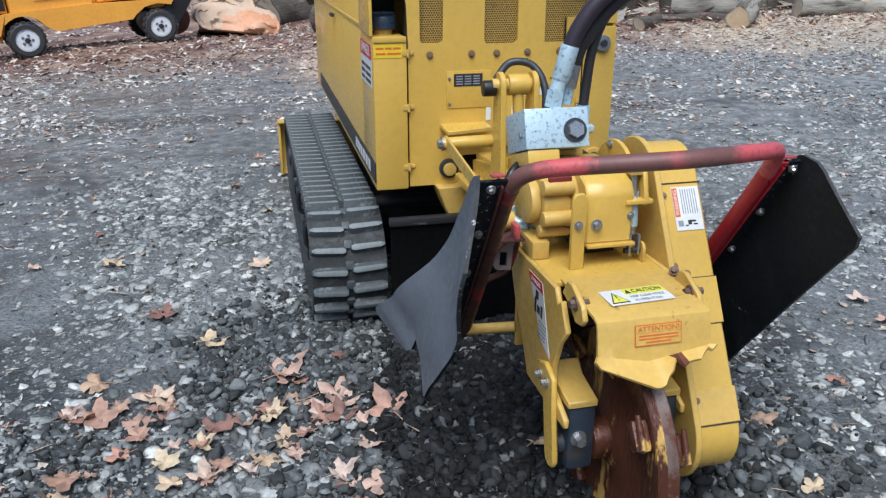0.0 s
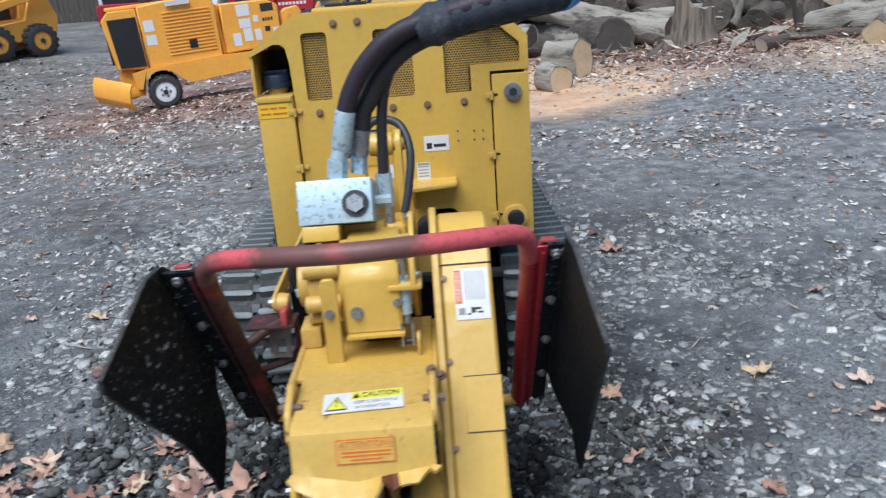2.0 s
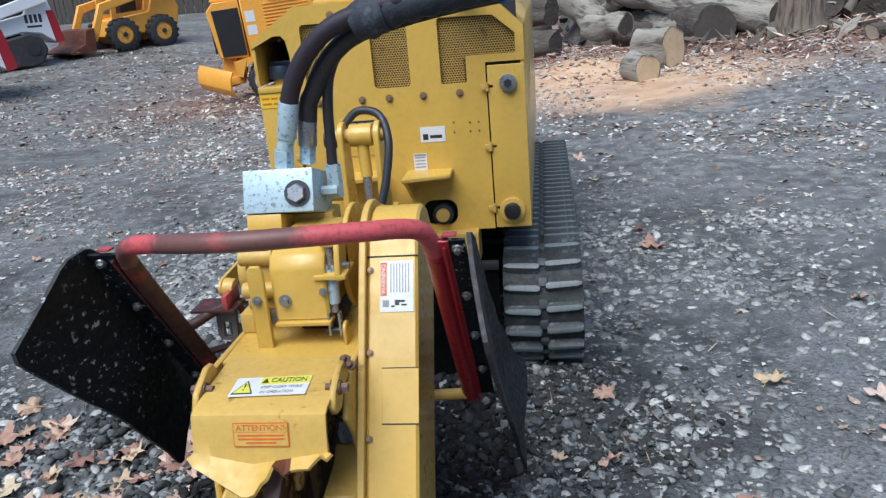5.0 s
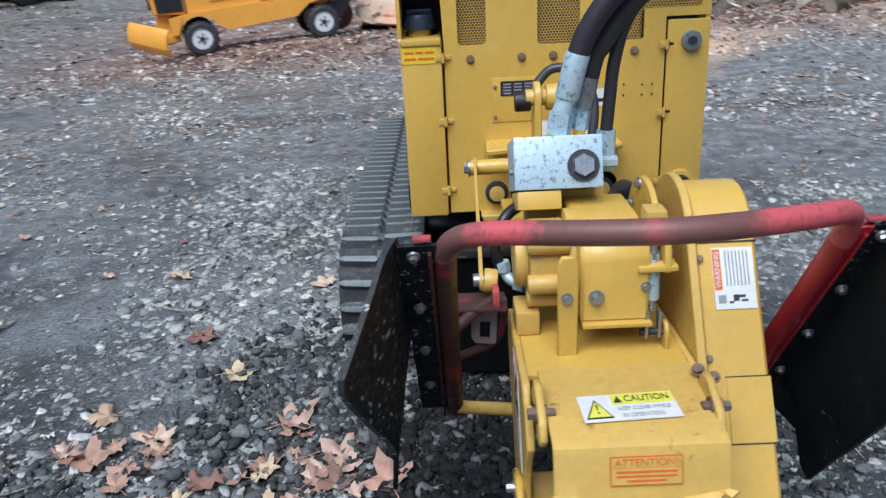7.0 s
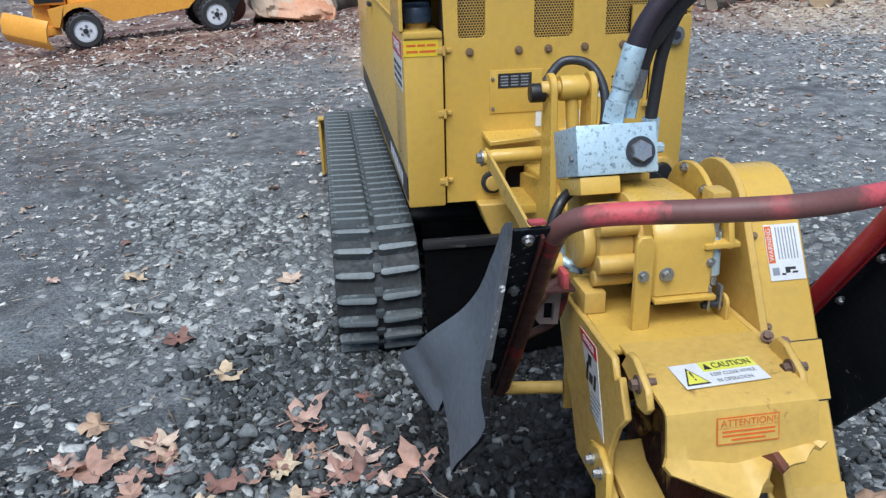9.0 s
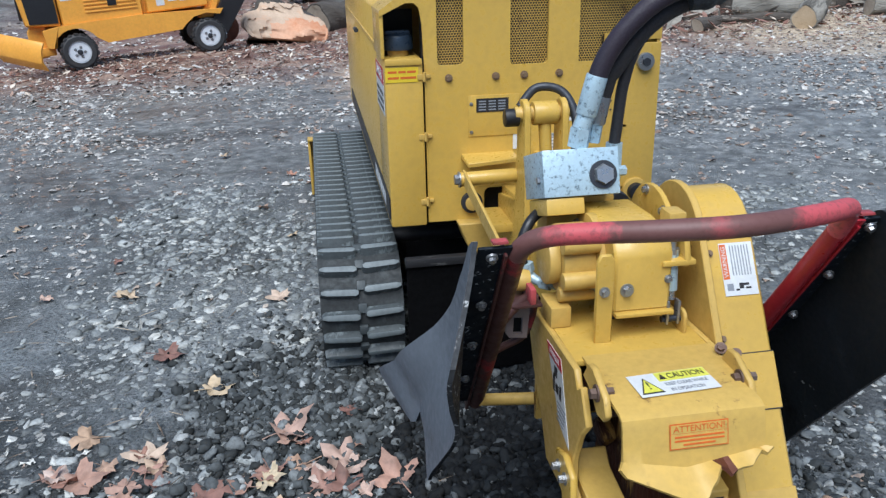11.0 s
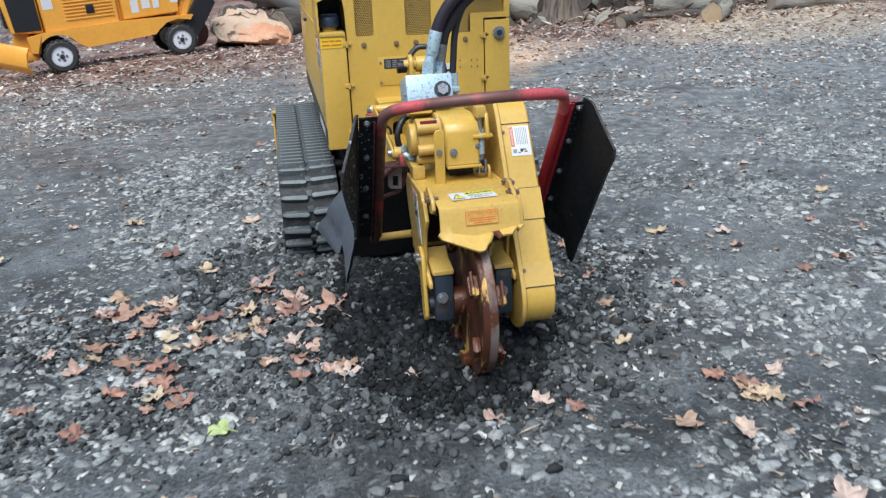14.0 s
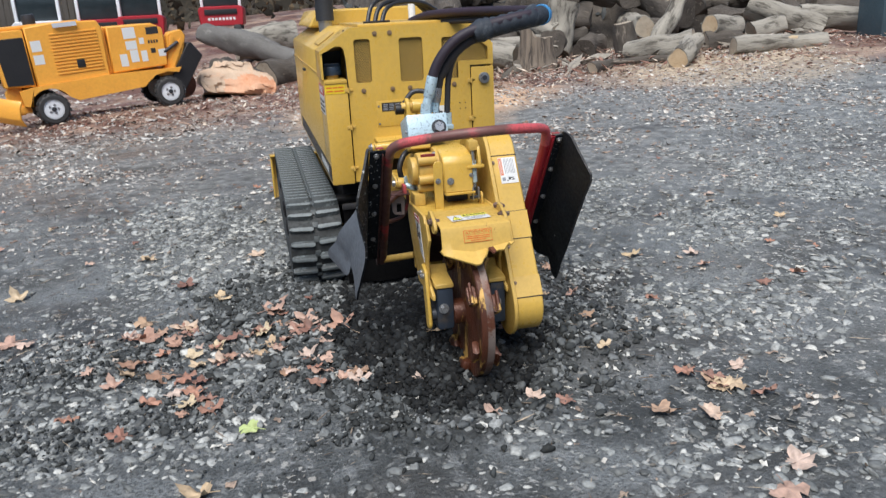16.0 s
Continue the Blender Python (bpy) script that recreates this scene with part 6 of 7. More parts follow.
    twigs = [(x, y, on_ground(x, y) + 0.006, 0.012 + 0.045 * r.random() ** 2) for x, y in ((r.uniform(-3, 3.2), r.uniform(-3, 2)) for _ in range(1500))]
    tagged(scatter_mesh("twigs", TWIGS, [q for q in twigs if clear_of_tracks(q[0], q[1])], OCT_V, OCT_F, (0.03, 0.07), 0.2, 0.3, 16, slim=(0.03, 0.08)), "short dry twigs and stalks among the stones", "twigs", kind="stuff")
    chips = []
    while len(chips) < 9500:
        x, y = r.uniform(-5.5, 10), r.uniform(5.2, 12.5)
        if y + 0.25 * x + r.gauss(0, 0.7) > 7.9:
            chips.append((x, y, on_ground(x, y) + 0.012, 0.018 + 0.06 * r.random() ** 2.5))
    tagged(scatter_mesh("wood_chips", CHIPS, chips, OCT_V, OCT_F, (0.10, 0.3), 0.3, 0.5, 7, slim=(0.12, 0.5)), "pale and reddish wood chips below the log pile", "wood chips", kind="stuff")


def leaf_mesh(seed, curl, lobes=5):
    """A lobed maple leaf, cupped and crumpled, with its stalk."""
    g = random.Random(seed)
    bm = bmesh.new()
    c = bm.verts.new((0, 0, 0))
    rim = []
    steps = lobes * 6
    for i in range(steps):
        a = -math.pi / 2 + 2 * math.pi * (i + 0.5) / steps
        ph = (i % 6)
        rad = (0.56, 0.80, 0.80, 1.04, 0.84, 0.80)[ph] * g.uniform(0.86, 1.10)
        back = 0.55 + 0.45 * smooth01((math.sin(a) + 1.0) / 1.1)
        x, y = rad * back * math.cos(a), rad * back * math.sin(a)
        rim.append(bm.verts.new((x, y, 0)))
    outer = [bm.verts.new((v.co.x * 0.74, v.co.y * 0.74, 0)) for v in rim]
    mids = [bm.verts.new((v.co.x * 0.42, v.co.y * 0.42, 0)) for v in rim]
    for i in range(steps):
        j = (i + 1) % steps
        bm.faces.new((rim[i], rim[j], outer[j], outer[i]))
        bm.faces.new((outer[i], outer[j], mids[j], mids[i]))
        bm.faces.new((mids[i], mids[j], c))
    p = Vector((g.random() * 9, g.random() * 9, 0))
    for v in bm.verts:
        d = v.co.length
        v.co.z = curl * d * d * (0.6 + 0.4 * math.sin(2 * math.atan2(v.co.y, v.co.x) + seed)) + 0.44 * d * noise.noise(v.co * 2.6 + p) + 0.13 * d * math.cos(5 * math.atan2(v.co.x, v.co.y))
    st = sweep(spline([(0, -0.1, 0.0), (0.03, -0.5, 0.03), (0.10, -0.95, 0.0)], 3), 0.025, 5)
    join(bm, st)
    bm.transform(Matrix.Scale(0.056, 4))
    return finish(bm, "maple_leaf", LEAVES, True, 60)


def build_leaves():
    kinds = [leaf_mesh(1, 0.12), leaf_mesh(2, 0.32), leaf_mesh(3, -0.2), leaf_mesh(4, 0.55), leaf_mesh(5, 0.05)]
    r = random.Random(5)
    big = [(-1.1, -1.79, 1.25), (-0.67, -1.15, 1), (-0.07, -1.61, 0.9), (0.51, -1.77, 1.2), (0.82, -1.59, 1.1), (0.87, -1.68, 1.1), (0.94, -1.76, 1), (0.68, -1.85, 1), (0.75, -2.21, 1.2), (0.63, -2.32, 1.2), (-1.09, -1.23, 1), (-1.64, -1.1, 0.9), (-1.41, -1.32, 0.9), (-1.44, -0.75, 1.1), (-1.31, -0.88, 1.2), (-1.19, -0.71, 1),
           (-0.91, -0.75, 1.1), (-1.19, -1.15, 1), (-2.07, -0.2, 1.3), (-2.2, 0.47, 1.2), (-0.89, 0.81, 1.1), (-1.56, 0.95, 1), (-1.42, -0.42, 1.4), (-1.25, -0.32, 1.3), (-1.05, -0.55, 1.3), (-0.66, -0.46, 1.3), (-0.79, -0.46, 1.2), (-0.88, -0.46, 1.1), (-1.09, 0.03, 1.2), (-1.45, -0.18, 1.1), (-1.3, 0.33, 1.3), (1.26, -0.04, 1.1)]
    spots = [(-0.83, -0.30, 1.6, 3), (-0.51, -0.60, 1.45, 3), (-0.64, -0.50, 1.0, 1), (1.05, 1.37, 1.4, 3)] + [(x, y, s * 1.06, r.choice((0, 1, 1, 2, 3, 4))) for x, y, s in big]
    for cx, cy, sd, n in ((-0.72, -0.52, 0.11, 10), (-1.30, -0.45, 0.12, 8), (-1.02, -0.68, 0.15, 15), (-0.58, -1.05, 0.11, 11), (-1.25, -0.95, 0.16, 7), (0.86, -1.66, 0.07, 6), (-1.0, -1.25, 0.30, 6), (-1.8, -0.35, 0.25, 6),
                          (0.8, -1.0, 0.35, 5), (1.5, 0.3, 0.8, 8), (-1.6, 1.9, 0.9, 14), (2.2, -1.0, 0.7, 6), (0.0, -1.6, 0.25, 4), (-2.6, 0.6, 0.7, 7), (1.6, 2.6, 1.2, 8)):
        spots += [(r.gauss(cx, sd), r.gauss(cy, sd), r.uniform(0.5, 1.1), r.choice((0, 1, 1, 2, 3, 3, 4))) for _ in range(n)]
    for x, y, s, k in spots:
        if not clear_of_tracks(x, y) or math.hypot(x + 0.94, y + 1.41) < 0.14:
            continue
        o = new("maple_leaf", kinds[k])
        z = max(on_ground(x + a, y + b) for a in (-0.03, 0, 0.03) for b in (-0.03, 0, 0.03))
        o.matrix_basis = pose(x, y, z + 0.014, r.gauss(0, 9), r.gauss(0, 9), r.uniform(0, 360)) @ Matrix.Scale(s, 4)
        tagged(o, "curled dry brown maple leaf lying on gravel" if k in (1, 3) else "flat tan fallen maple leaf lying on gravel", "leaf", "fallen maple leaves")
    g, t, p = node_material("green_maple_leaf")
    t.links.new(mix(t, noise_node(t, t.nodes.new("ShaderNodeTexCoord").outputs["Object"], 60), (0.36, 0.46, 0.16), (0.46, 0.52, 0.26)), p.inputs["Base Color"])
    p.inputs["Roughness"].default_value = 0.6
    me = kinds[2].copy()
    me.materials.clear()
    me.materials.append(g)
    o = new("green_leaf", me)
    o.matrix_basis = pose(-0.94, -1.41, on_ground(-0.94, -1.41) + 0.016, 5, 4, 60)
    tagged(o, "pale green maple leaf lying on dark gravel", "leaf", "fallen maple leaves")


build_litter()
build_leaves()


# ---------------- wheels for the other machines ----------------
def wheel(parent, x, y, r, w, rim_material, rim=0.58, lugs=18, side=-1):
    """A tyre with tread blocks and a dished rim, facing the side y * side."""
    ty = new("wheel")
    ty.parent = parent
    ty.matrix_basis = pose(x, y, r)
    prof = [(-w / 2, r * rim), (-w / 2, r * 0.86), (-w * 0.40, r * 0.96), (0, r), (w * 0.40, r * 0.96), (w / 2, r * 0.86), (w / 2, r * rim)]
    bm = bmesh.new()
    seg, rings = 32, []
    for k in range(seg):
        a = 2 * math.pi * k / seg
        rings.append([bm.verts.new((q * math.cos(a), u, q * math.sin(a))) for u, q in prof])
    for k in range(seg):
        a, b = rings[k], rings[(k + 1) % seg]
        for j in range(len(prof) - 1):
            bm.faces.new((a[j], b[j], b[j + 1], a[j + 1]))
    tread = finish(box(-0.10 * r, 0.10 * r, -w * 0.45, w * 0.45, r * 0.95, r * 1.03, 0.0), "tread_block", TYRE)
    for k in range(lugs):
        o = new("tread_block", tread)
        o.parent = ty
        o.matrix_basis = pose(0, 0, 0, 0, 360 * k / lugs, 0)
    part("tyre", bm, TYRE, ty)
    rm = part("rim", rod((0, side * w * 0.40, 0), (0, -side * w * 0.40, 0), r * rim, seg=28, bev=0.006), rim_material, ty)
    part("rim_dish", rod((0, side * w * 0.405, 0), (0, side * w * 0.30, 0), r * rim * 0.86, seg=26), rim_material, rm)
    part("hub", rod((0, side * w * 0.52, 0), (0, 0, 0), r * 0.15, seg=14, bev=0.004), DARK_STEEL, rm)
    for k in range(5):
        a = radians(72 * k)
        part("wheel_nut", bolt((r * 0.27 * math.cos(a), side * w * 0.405, r * 0.27 * math.sin(a)), "-y" if side < 0 else "y", 0.014, 0.012), STEEL, rm)
    return ty


# ---------------- the orange wheeled stump grinder behind ----------------
def build_orange():
    g = thing("wheeled_stump_grinder", None, None, (-4.0, 9.95, 0), "orange four-wheeled stump grinder with white rims and louvred engine hood", "stump grinder")
    g.matrix_basis = pose(-4.0, 9.95, on_ground(-4.0, 9.95) - 0.115, 0, -3.4, 18.6)
    W = 1.05
    for x in (0.0, 1.88):
        for y, s in ((0.0, -1), (W, 1)):
            w = wheel(g, x, y, 0.252, 0.20, WHITE_PAINT, 0.63, 18, s)
            w.matrix_basis = Matrix.Translation((0, 0, 0.11)) @ w.matrix_basis
    part("chassis", prism([(-0.42, 0.70), (-0.40, 0.46), (-0.28, 0.44)] + [(0.33 * math.cos(radians(a)), 0.36 + 0.33 * math.sin(radians(a))) for a in range(165, 20, -15)] +
                          [(0.42, 0.44), (1.50, 0.50), (1.56, 0.56), (1.70, 0.66), (1.90, 0.70), (2.10, 0.66), (2.16, 0.74), (0.9, 0.78), (-0.2, 0.74)], "y", -0.02, W + 0.02, 0.01), ORANGE, g)
    hood = part("engine_hood", prism([(-0.14, 0.73), (0.99, 0.76), (1.01, 1.54), (0.95, 1.66), (0.30, 1.70), (-0.14, 1.66)], "y", 0.02, W - 0.02, 0.02), ORANGE, g)
    for k in range(13):
        z = 0.88 + 0.052 * k
        part("louvre", box(0.20, 0.92, 0.004, 0.024, z, z + 0.024, 0.008), ORANGE, hood)
    part("inspection_hole", box(0.52, 0.64, -0.004, 0.01, 0.95, 1.08, 0.002), BLACK, hood)
    rad = part("radiator_housing", prism([(-0.62, 0.78), (-0.16, 0.74), (-0.16, 1.64), (-0.56, 1.64), (-0.68, 1.52)], "y", 0.03, W - 0.03, 0.015), ORANGE, g)
    part("radiator_screen", prism([(-0.56, 0.80), (-0.18, 0.78), (-0.18, 1.52), (-0.60, 1.52)], "y", 0.012, 0.034, 0.004), BLACK, rad, "black mesh radiator screen")
    part("end_screen", box(-0.67, -0.63, 0.12, W - 0.12, 0.86, 1.46, 0.004), BLACK, rad)
    part("hood_ridge", box(-0.60, 0.70, 0.14, W - 0.14, 1.64, 1.70, 0.025), ORANGE, hood)
    part("muffler", rod((0.02, 0.6, 1.66), (0.02, 0.6, 1.86), 0.10, seg=18, bev=0.02), DARK_STEEL, hood)
    box2 = part("control_box", prism([(1.04, 0.78), (1.96, 0.80), (1.98, 1.42), (1.80, 1.52), (1.08, 1.54)], "y", 0.04, W - 0.04, 0.02), ORANGE, g)
    part("box_gap", box(1.005, 1.045, 0.12, W - 0.05, 0.78, 1.50, 0.0), ORANGE, g)
    for x, z, w, h, m in ((1.42, 1.40, 0.20, 0.18, DECAL_WHITE), (1.42, 1.20, 0.18, 0.14, DECAL_WHITE), (1.26, 0.97, 0.12, 0.20, DECAL_WHITE), (1.60, 1.00, 0.10, 0.18, DECAL_WHITE), (1.44, 1.02, 0.13, 0.20, DECAL_WHITE),
                          (1.80, 1.40, 0.20, 0.12, PRINT_BLACK), (1.76, 1.07, 0.08, 0.08, PRINT_BLACK), (1.90, 1.02, 0.12, 0.12, DECAL_WHITE), (1.60, 1.25, 0.08, 0.10, DECAL_WHITE)):
        part("decal", sheet(w, h, facing((x, 0.0385, z), (0, -1, 0))), m, box2)
    part("plate_mark", bars([(-0.09 + 0.045 * k, -0.06 + 0.045 * k, 0, 0.05) for k in range(4)], facing((1.79, 0.0375, 1.22), (0, -1, 0))), PRINT_BLACK, box2)
    for z, h in ((1.36, 0.17), (1.15, 0.15)):
        part("decal", sheet(0.15, h, facing((-0.02, 0.0185, z), (0, -1, 0))), DECAL_WHITE, hood)
    part("decal", sheet(0.36, 0.08, facing((0.46, 0.0, 1.63), (0, -1, 0.6)) @ pose(0, 0, 0.03)), PRINT_GREY, hood)
    arm = part("cutter_arm", prism([(1.80, 0.62), (1.99, 0.90), (2.03, 1.28), (2.10, 1.34), (2.30, 1.36), (2.36, 1.26), (2.30, 1.05), (2.10, 0.62)], "y", 0.10, 0.34, 0.015), ORANGE, g)
    part("arm_rib", prism([(1.95, 0.70), (2.02, 0.66), (2.30, 1.16), (2.25, 1.22)], "y", 0.07, 0.11, 0.004), ORANGE, arm)
    part("arm_rib", prism([(2.04, 1.02), (2.10, 1.02), (2.15, 1.26), (2.09, 1.28)], "y", 0.07, 0.11, 0.004), ORANGE, arm)
    part("arm_cylinder", rod((1.93, 0.06, 1.02), (2.20, 0.06, 1.16), 0.030, seg=14, bev=0.004), DARK_STEEL, arm)
    part("cutter_guard", prism([(1.97, 0.57), (2.35, 1.12), (2.42, 1.13), (2.58, 0.88), (2.18, 0.34)], "y", 0.04, 0.55, 0.012), BLACK, g, "black rubber cutter guard")
    wh = part("cutter_wheel", rod((2.22, 0.40, 0.40), (2.22, 0.48, 0.40), 0.24, seg=30, bev=0.006), RUST, g)
    part("pivot_rod", rod((2.08, 0.06, 0.52), (2.16, 0.04, 0.34), 0.016, seg=10), STEEL, wh)
    scoop = prism([(0.02, -0.20), (-0.06, -0.08), (-0.05, 0.10), (0.0, 0.20), (0.03, 0.20), (-0.02, 0.09), (-0.03, -0.07), (0.05, -0.20)], "y", -0.46, 0.42, 0.004)
    scoop.transform(pose(-0.76, 0.02, 0.45, 0, 0, 38) @ pose(0, 0, 0, 9, 0, 0))
    bl = part("dozer_blade", scoop, ORANGE, g, "orange dozer blade, raised and angled")
    part("blade_arm", box(-0.78, -0.30, 0.10, 0.22, 0.34, 0.46, 0.01), ORANGE, bl)
    part("blade_arm", box(-0.60, -0.30, 0.72, 0.84, 0.34, 0.46, 0.01), ORANGE, bl)
    part("blade_post", prism([(-0.60, 0.30), (-0.40, 0.32), (-0.36, 0.78), (-0.50, 0.88), (-0.62, 0.68)], "y", 0.16, 0.36, 0.01), ORANGE, bl)
    part("axle", rod((0.0, 0.05, 0.362), (0.0, W - 0.05, 0.362), 0.06, seg=14), DARK_STEEL, g)
    part("axle", rod((1.88, 0.05, 0.362), (1.88, W - 0.05, 0.362), 0.06, seg=14), DARK_STEEL, g)


build_orange()


# ---------------- loaders and red machines in the distance ----------------
def build_skid_loader():
    g = thing("skid_loader", None, None, (-10.75, 19.0, 0), "orange wheeled skid loader with its bucket lowered to the ground", "loader")
    g.matrix_basis = pose(-11.0, 18.6, on_ground(-11.0, 18.6), 0, 0, 52)
    for x in (0.0, 1.15):
        for y, s in ((0.0, -1), (1.35, 1)):
            wheel(g, x, y, 0.44, 0.30, ORANGE, 0.55, 16, s)
    part("body", prism([(-0.35, 0.40), (1.70, 0.45), (1.85, 1.05), (1.55, 1.75), (1.25, 1.85), (0.9, 1.0), (-0.30, 0.85)], "y", 0.12, 1.23, 0.03), ORANGE, g)
    part("cab_frame", holed([(-0.15, 0.85), (0.95, 0.95), (1.10, 2.05), (-0.05, 2.05)], [[(0.0, 1.0), (0.82, 1.05), (0.92, 1.92), (0.06, 1.92)]], "y", 0.18, 0.26), ORANGE, g)
    part("cab_frame", holed([(-0.15, 0.85), (0.95, 0.95), (1.10, 2.05), (-0.05, 2.05)], [[(0.0, 1.0), (0.82, 1.05), (0.92, 1.92), (0.06, 1.92)]], "y", 1.10, 1.18), ORANGE, g)
    part("cab_roof", box(-0.10, 1.10, 0.16, 1.20, 2.05, 2.12, 0.02), ORANGE, g)
    part("seat", box(0.25, 0.75, 0.45, 0.9, 0.9, 1.5, 0.06), BLACK, g)
    for y in (-0.12, 1.30):
        part("lift_arm", prism([(1.65, 1.62), (1.50, 1.78), (-0.55, 1.30), (-0.95, 0.40), (-0.78, 0.32), (-0.45, 1.08)], "y", y, y + 0.14, 0.02), ORANGE, g)
    part("bucket", prism([(-0.90, 0.10), (-1.55, 0.06), (-1.62, 0.12), (-1.20, 0.30), (-1.10, 0.66), (-0.86, 0.70)], "y", -0.25, 1.65, 0.012), RUST, g, "rusty loader bucket")


def build_track_loader(at, rz):
    g = thing("track_loader", None, None, (at[0], at[1], 0), "white compact track loader with a red stripe and black undercarriage", "loader", "white loaders")
    g.matrix_basis = pose(at[0], at[1], on_ground(*at), 0, 0, rz)
    for y in (0.0, 1.25):
        u = part("undercarriage", prism([(-1.55, 0.30), (-1.40, 0.06), (-0.25, 0.02), (0.0, 0.10), (0.16, 0.42), (0.06, 0.72), (-0.2, 0.84), (-1.3, 0.62)], "y", y, y + 0.40, 0.04), TYRE, g)
        part("drive_hub", rod((-0.18, y - 0.02, 0.46), (-0.18, y + 0.42, 0.46), 0.16, seg=18), DARK_STEEL, u)
        part("idler_hub", rod((-1.25, y - 0.02, 0.32), (-1.25, y + 0.42, 0.32), 0.12, seg=18), DARK_STEEL, u)
    part("body", prism([(-1.40, 0.66), (-0.30, 0.86), (0.10, 0.80), (0.42, 0.55), (0.62, 0.60), (0.40, 1.72), (0.05, 1.86), (-0.20, 1.30), (-1.35, 1.10)], "y", 0.20, 1.45, 0.03), WHITE_PAINT, g)
    part("red_stripe", prism([(0.42, 0.54), (0.635, 0.59), (0.50, 1.35), (0.32, 1.35)], "y", 0.192, 1.458, 0.004), RED, g, "red painted stripe")
    part("side_mark", bars([(-0.22 + 0.11 * k, -0.15 + 0.11 * k, 0, 0.20) for k in range(4)] + [(-0.2, 0.15, -0.19, 0.05)], facing((0.02, 0.199, 1.18), (0, -1, 0))), PRINT_BLACK, g)
    part("cab", prism([(-1.25, 1.05), (-0.18, 1.15), (0.02, 2.0), (-1.05, 2.02)], "y", 0.30, 1.35, 0.03), GLASS_DARK, g)
    part("cab_roof", box(-1.10, 0.05, 0.26, 1.39, 2.0, 2.08, 0.02), WHITE_PAINT, g)
    for y in (0.03, 1.50):
        part("lift_arm", prism([(0.38, 1.55), (0.22, 1.80), (-1.45, 1.30), (-1.90, 0.50), (-1.74, 0.42), (-1.36, 1.05)], "y", y, y + 0.13, 0.02), WHITE_PAINT, g)


def build_red(x, y, rz=0.0, paint=RED, label="red compact loader with a dark cab, parked on tracks"):
    g = thing("mini_loader", None, None, (x, y, 0), label, "loader", "compact loaders")
    g.matrix_basis = pose(x, y, on_ground(x, y), 0, 0, rz)
    for s in (-0.62, 0.38):
        part("undercarriage", box(s, s + 0.26, -0.4, 1.3, 0.02, 0.46, 0.08), TYRE, g)
    part("hood", prism([(-0.72, 0.42), (0.72, 0.42), (0.76, 0.98), (0.66, 1.08), (-0.66, 1.08), (-0.76, 0.98)], "y", -0.35, 1.2, 0.03), paint, g)
    part("grille", box(-0.55, 0.55, -0.38, -0.345, 0.80, 0.98, 0.01), BLACK, g)
    part("nameplate", bars([(-0.45 + 0.12 * k, -0.37 + 0.12 * k, 0, 0.09) for k in range(8)], facing((0, -0.351, 0.66), (0, -1, 0))), DECAL_WHITE, g)
    part("cab_glass", box(-0.58, 0.58, 0.05, 1.05, 1.08, 1.95, 0.04), GLASS_DARK, g)
    for px in (-0.64, 0.64):
        part("cab_post", box(px - 0.05, px + 0.05, 0.0, 0.12, 1.06, 2.05, 0.02), WHITE_PAINT, g)
    part("cab_roof", box(-0.72, 0.72, -0.05, 1.15, 1.97, 2.06, 0.02), paint, g)


build_skid_loader()
build_track_loader((-10.25, 11.7), 43)
build_track_loader((-12.05, 16.4), 45)
for x, y, a in ((-9.1, 22.8, 12), (-5.56, 25.0, 4), (-4.28, 25.2, 2), (-1.62, 25.4, -3)):
    build_red(x, y, a)
build_red(-7.35, 24.6, 5, WHITE_PAINT, "white compact loader with a dark cab, parked on tracks")


# ---------------- the wood pile ----------------
def log_mesh(p0, p1, r0, r1, bend=0.05, seed=1, seg=26):
    """A length of trunk: bent, lumpy, with ridged bark and ragged sawn ends."""
    a, b = Vector(p0), Vector(p1)
    g = random.Random(seed)
    way = (b - a).normalized()
    side = way.orthogonal() * (b - a).length * bend
    path = spline([a, a.lerp(b, 0.33) + side * g.uniform(-1, 1), a.lerp(b, 0.66) + side * g.uniform(-1, 1), b], 7)
    bm = sweep(path, [(r0 + (r1 - r0) * i / (len(path) - 1)) * (1 + 0.16 * noise.noise(Vector(((b - a).length * i / len(path) * 1.3, seed * 1.7, 0)))) for i in range(len(path))], seg, True, 0.30)
    bm.normal_update()
    off = Vector((seed * 3.1, seed * 1.3, 0))
    r = 0.5 * (r0 + r1)
    for v in bm.verts:
        along = (v.co - a).dot(way)
        out = v.co - a - way * along
        q = out.normalized() * 3.2
        ridge = abs(noise.noise(q * 1.9 + way * along * 1.1 + off))
        v.co += out * (0.16 * noise.noise(v.co * (0.9 / max(0.12, r)) * 0.5 + off) - 0.16 * max(0.0, 0.25 - ridge))
        if along < 0.01 or along > (b - a).length - 0.01:
            v.co += way * r * 0.16 * noise.noise(v.co * 7 + off)
    ends = [f for f in bm.faces if len(f.verts) > 4]
    bmesh.ops.inset_individual(bm, faces=ends, thickness=min(r0, r1) * 0.10)
    for f in ends:
        f.material_index = 1
    return bm


def add_log(p0, p1, r0, r1=None, bark=None, bend=0.05, seed=1, label="", group="log pile", cut=None):
    """A felled log between two points, its cut ends pale."""
    r1 = r0 if r1 is None else r1
    bm = log_mesh(p0, p1, r0, r1, bend, seed)
    m = Vector(p0).lerp(Vector(p1), 0.5)
    lie = Matrix.Translation(m) @ (Vector(p1) - Vector(p0)).to_track_quat("Z", "Y").to_matrix().to_4x4()
    bm.transform(lie.inverted())
    ob = thing("log", bm, [bark or BARK, cut or CUT_WOOD], m, label or "grey felled log with pale sawn ends in the wood pile", "log", group)
    ob.matrix_basis = lie
    return ob


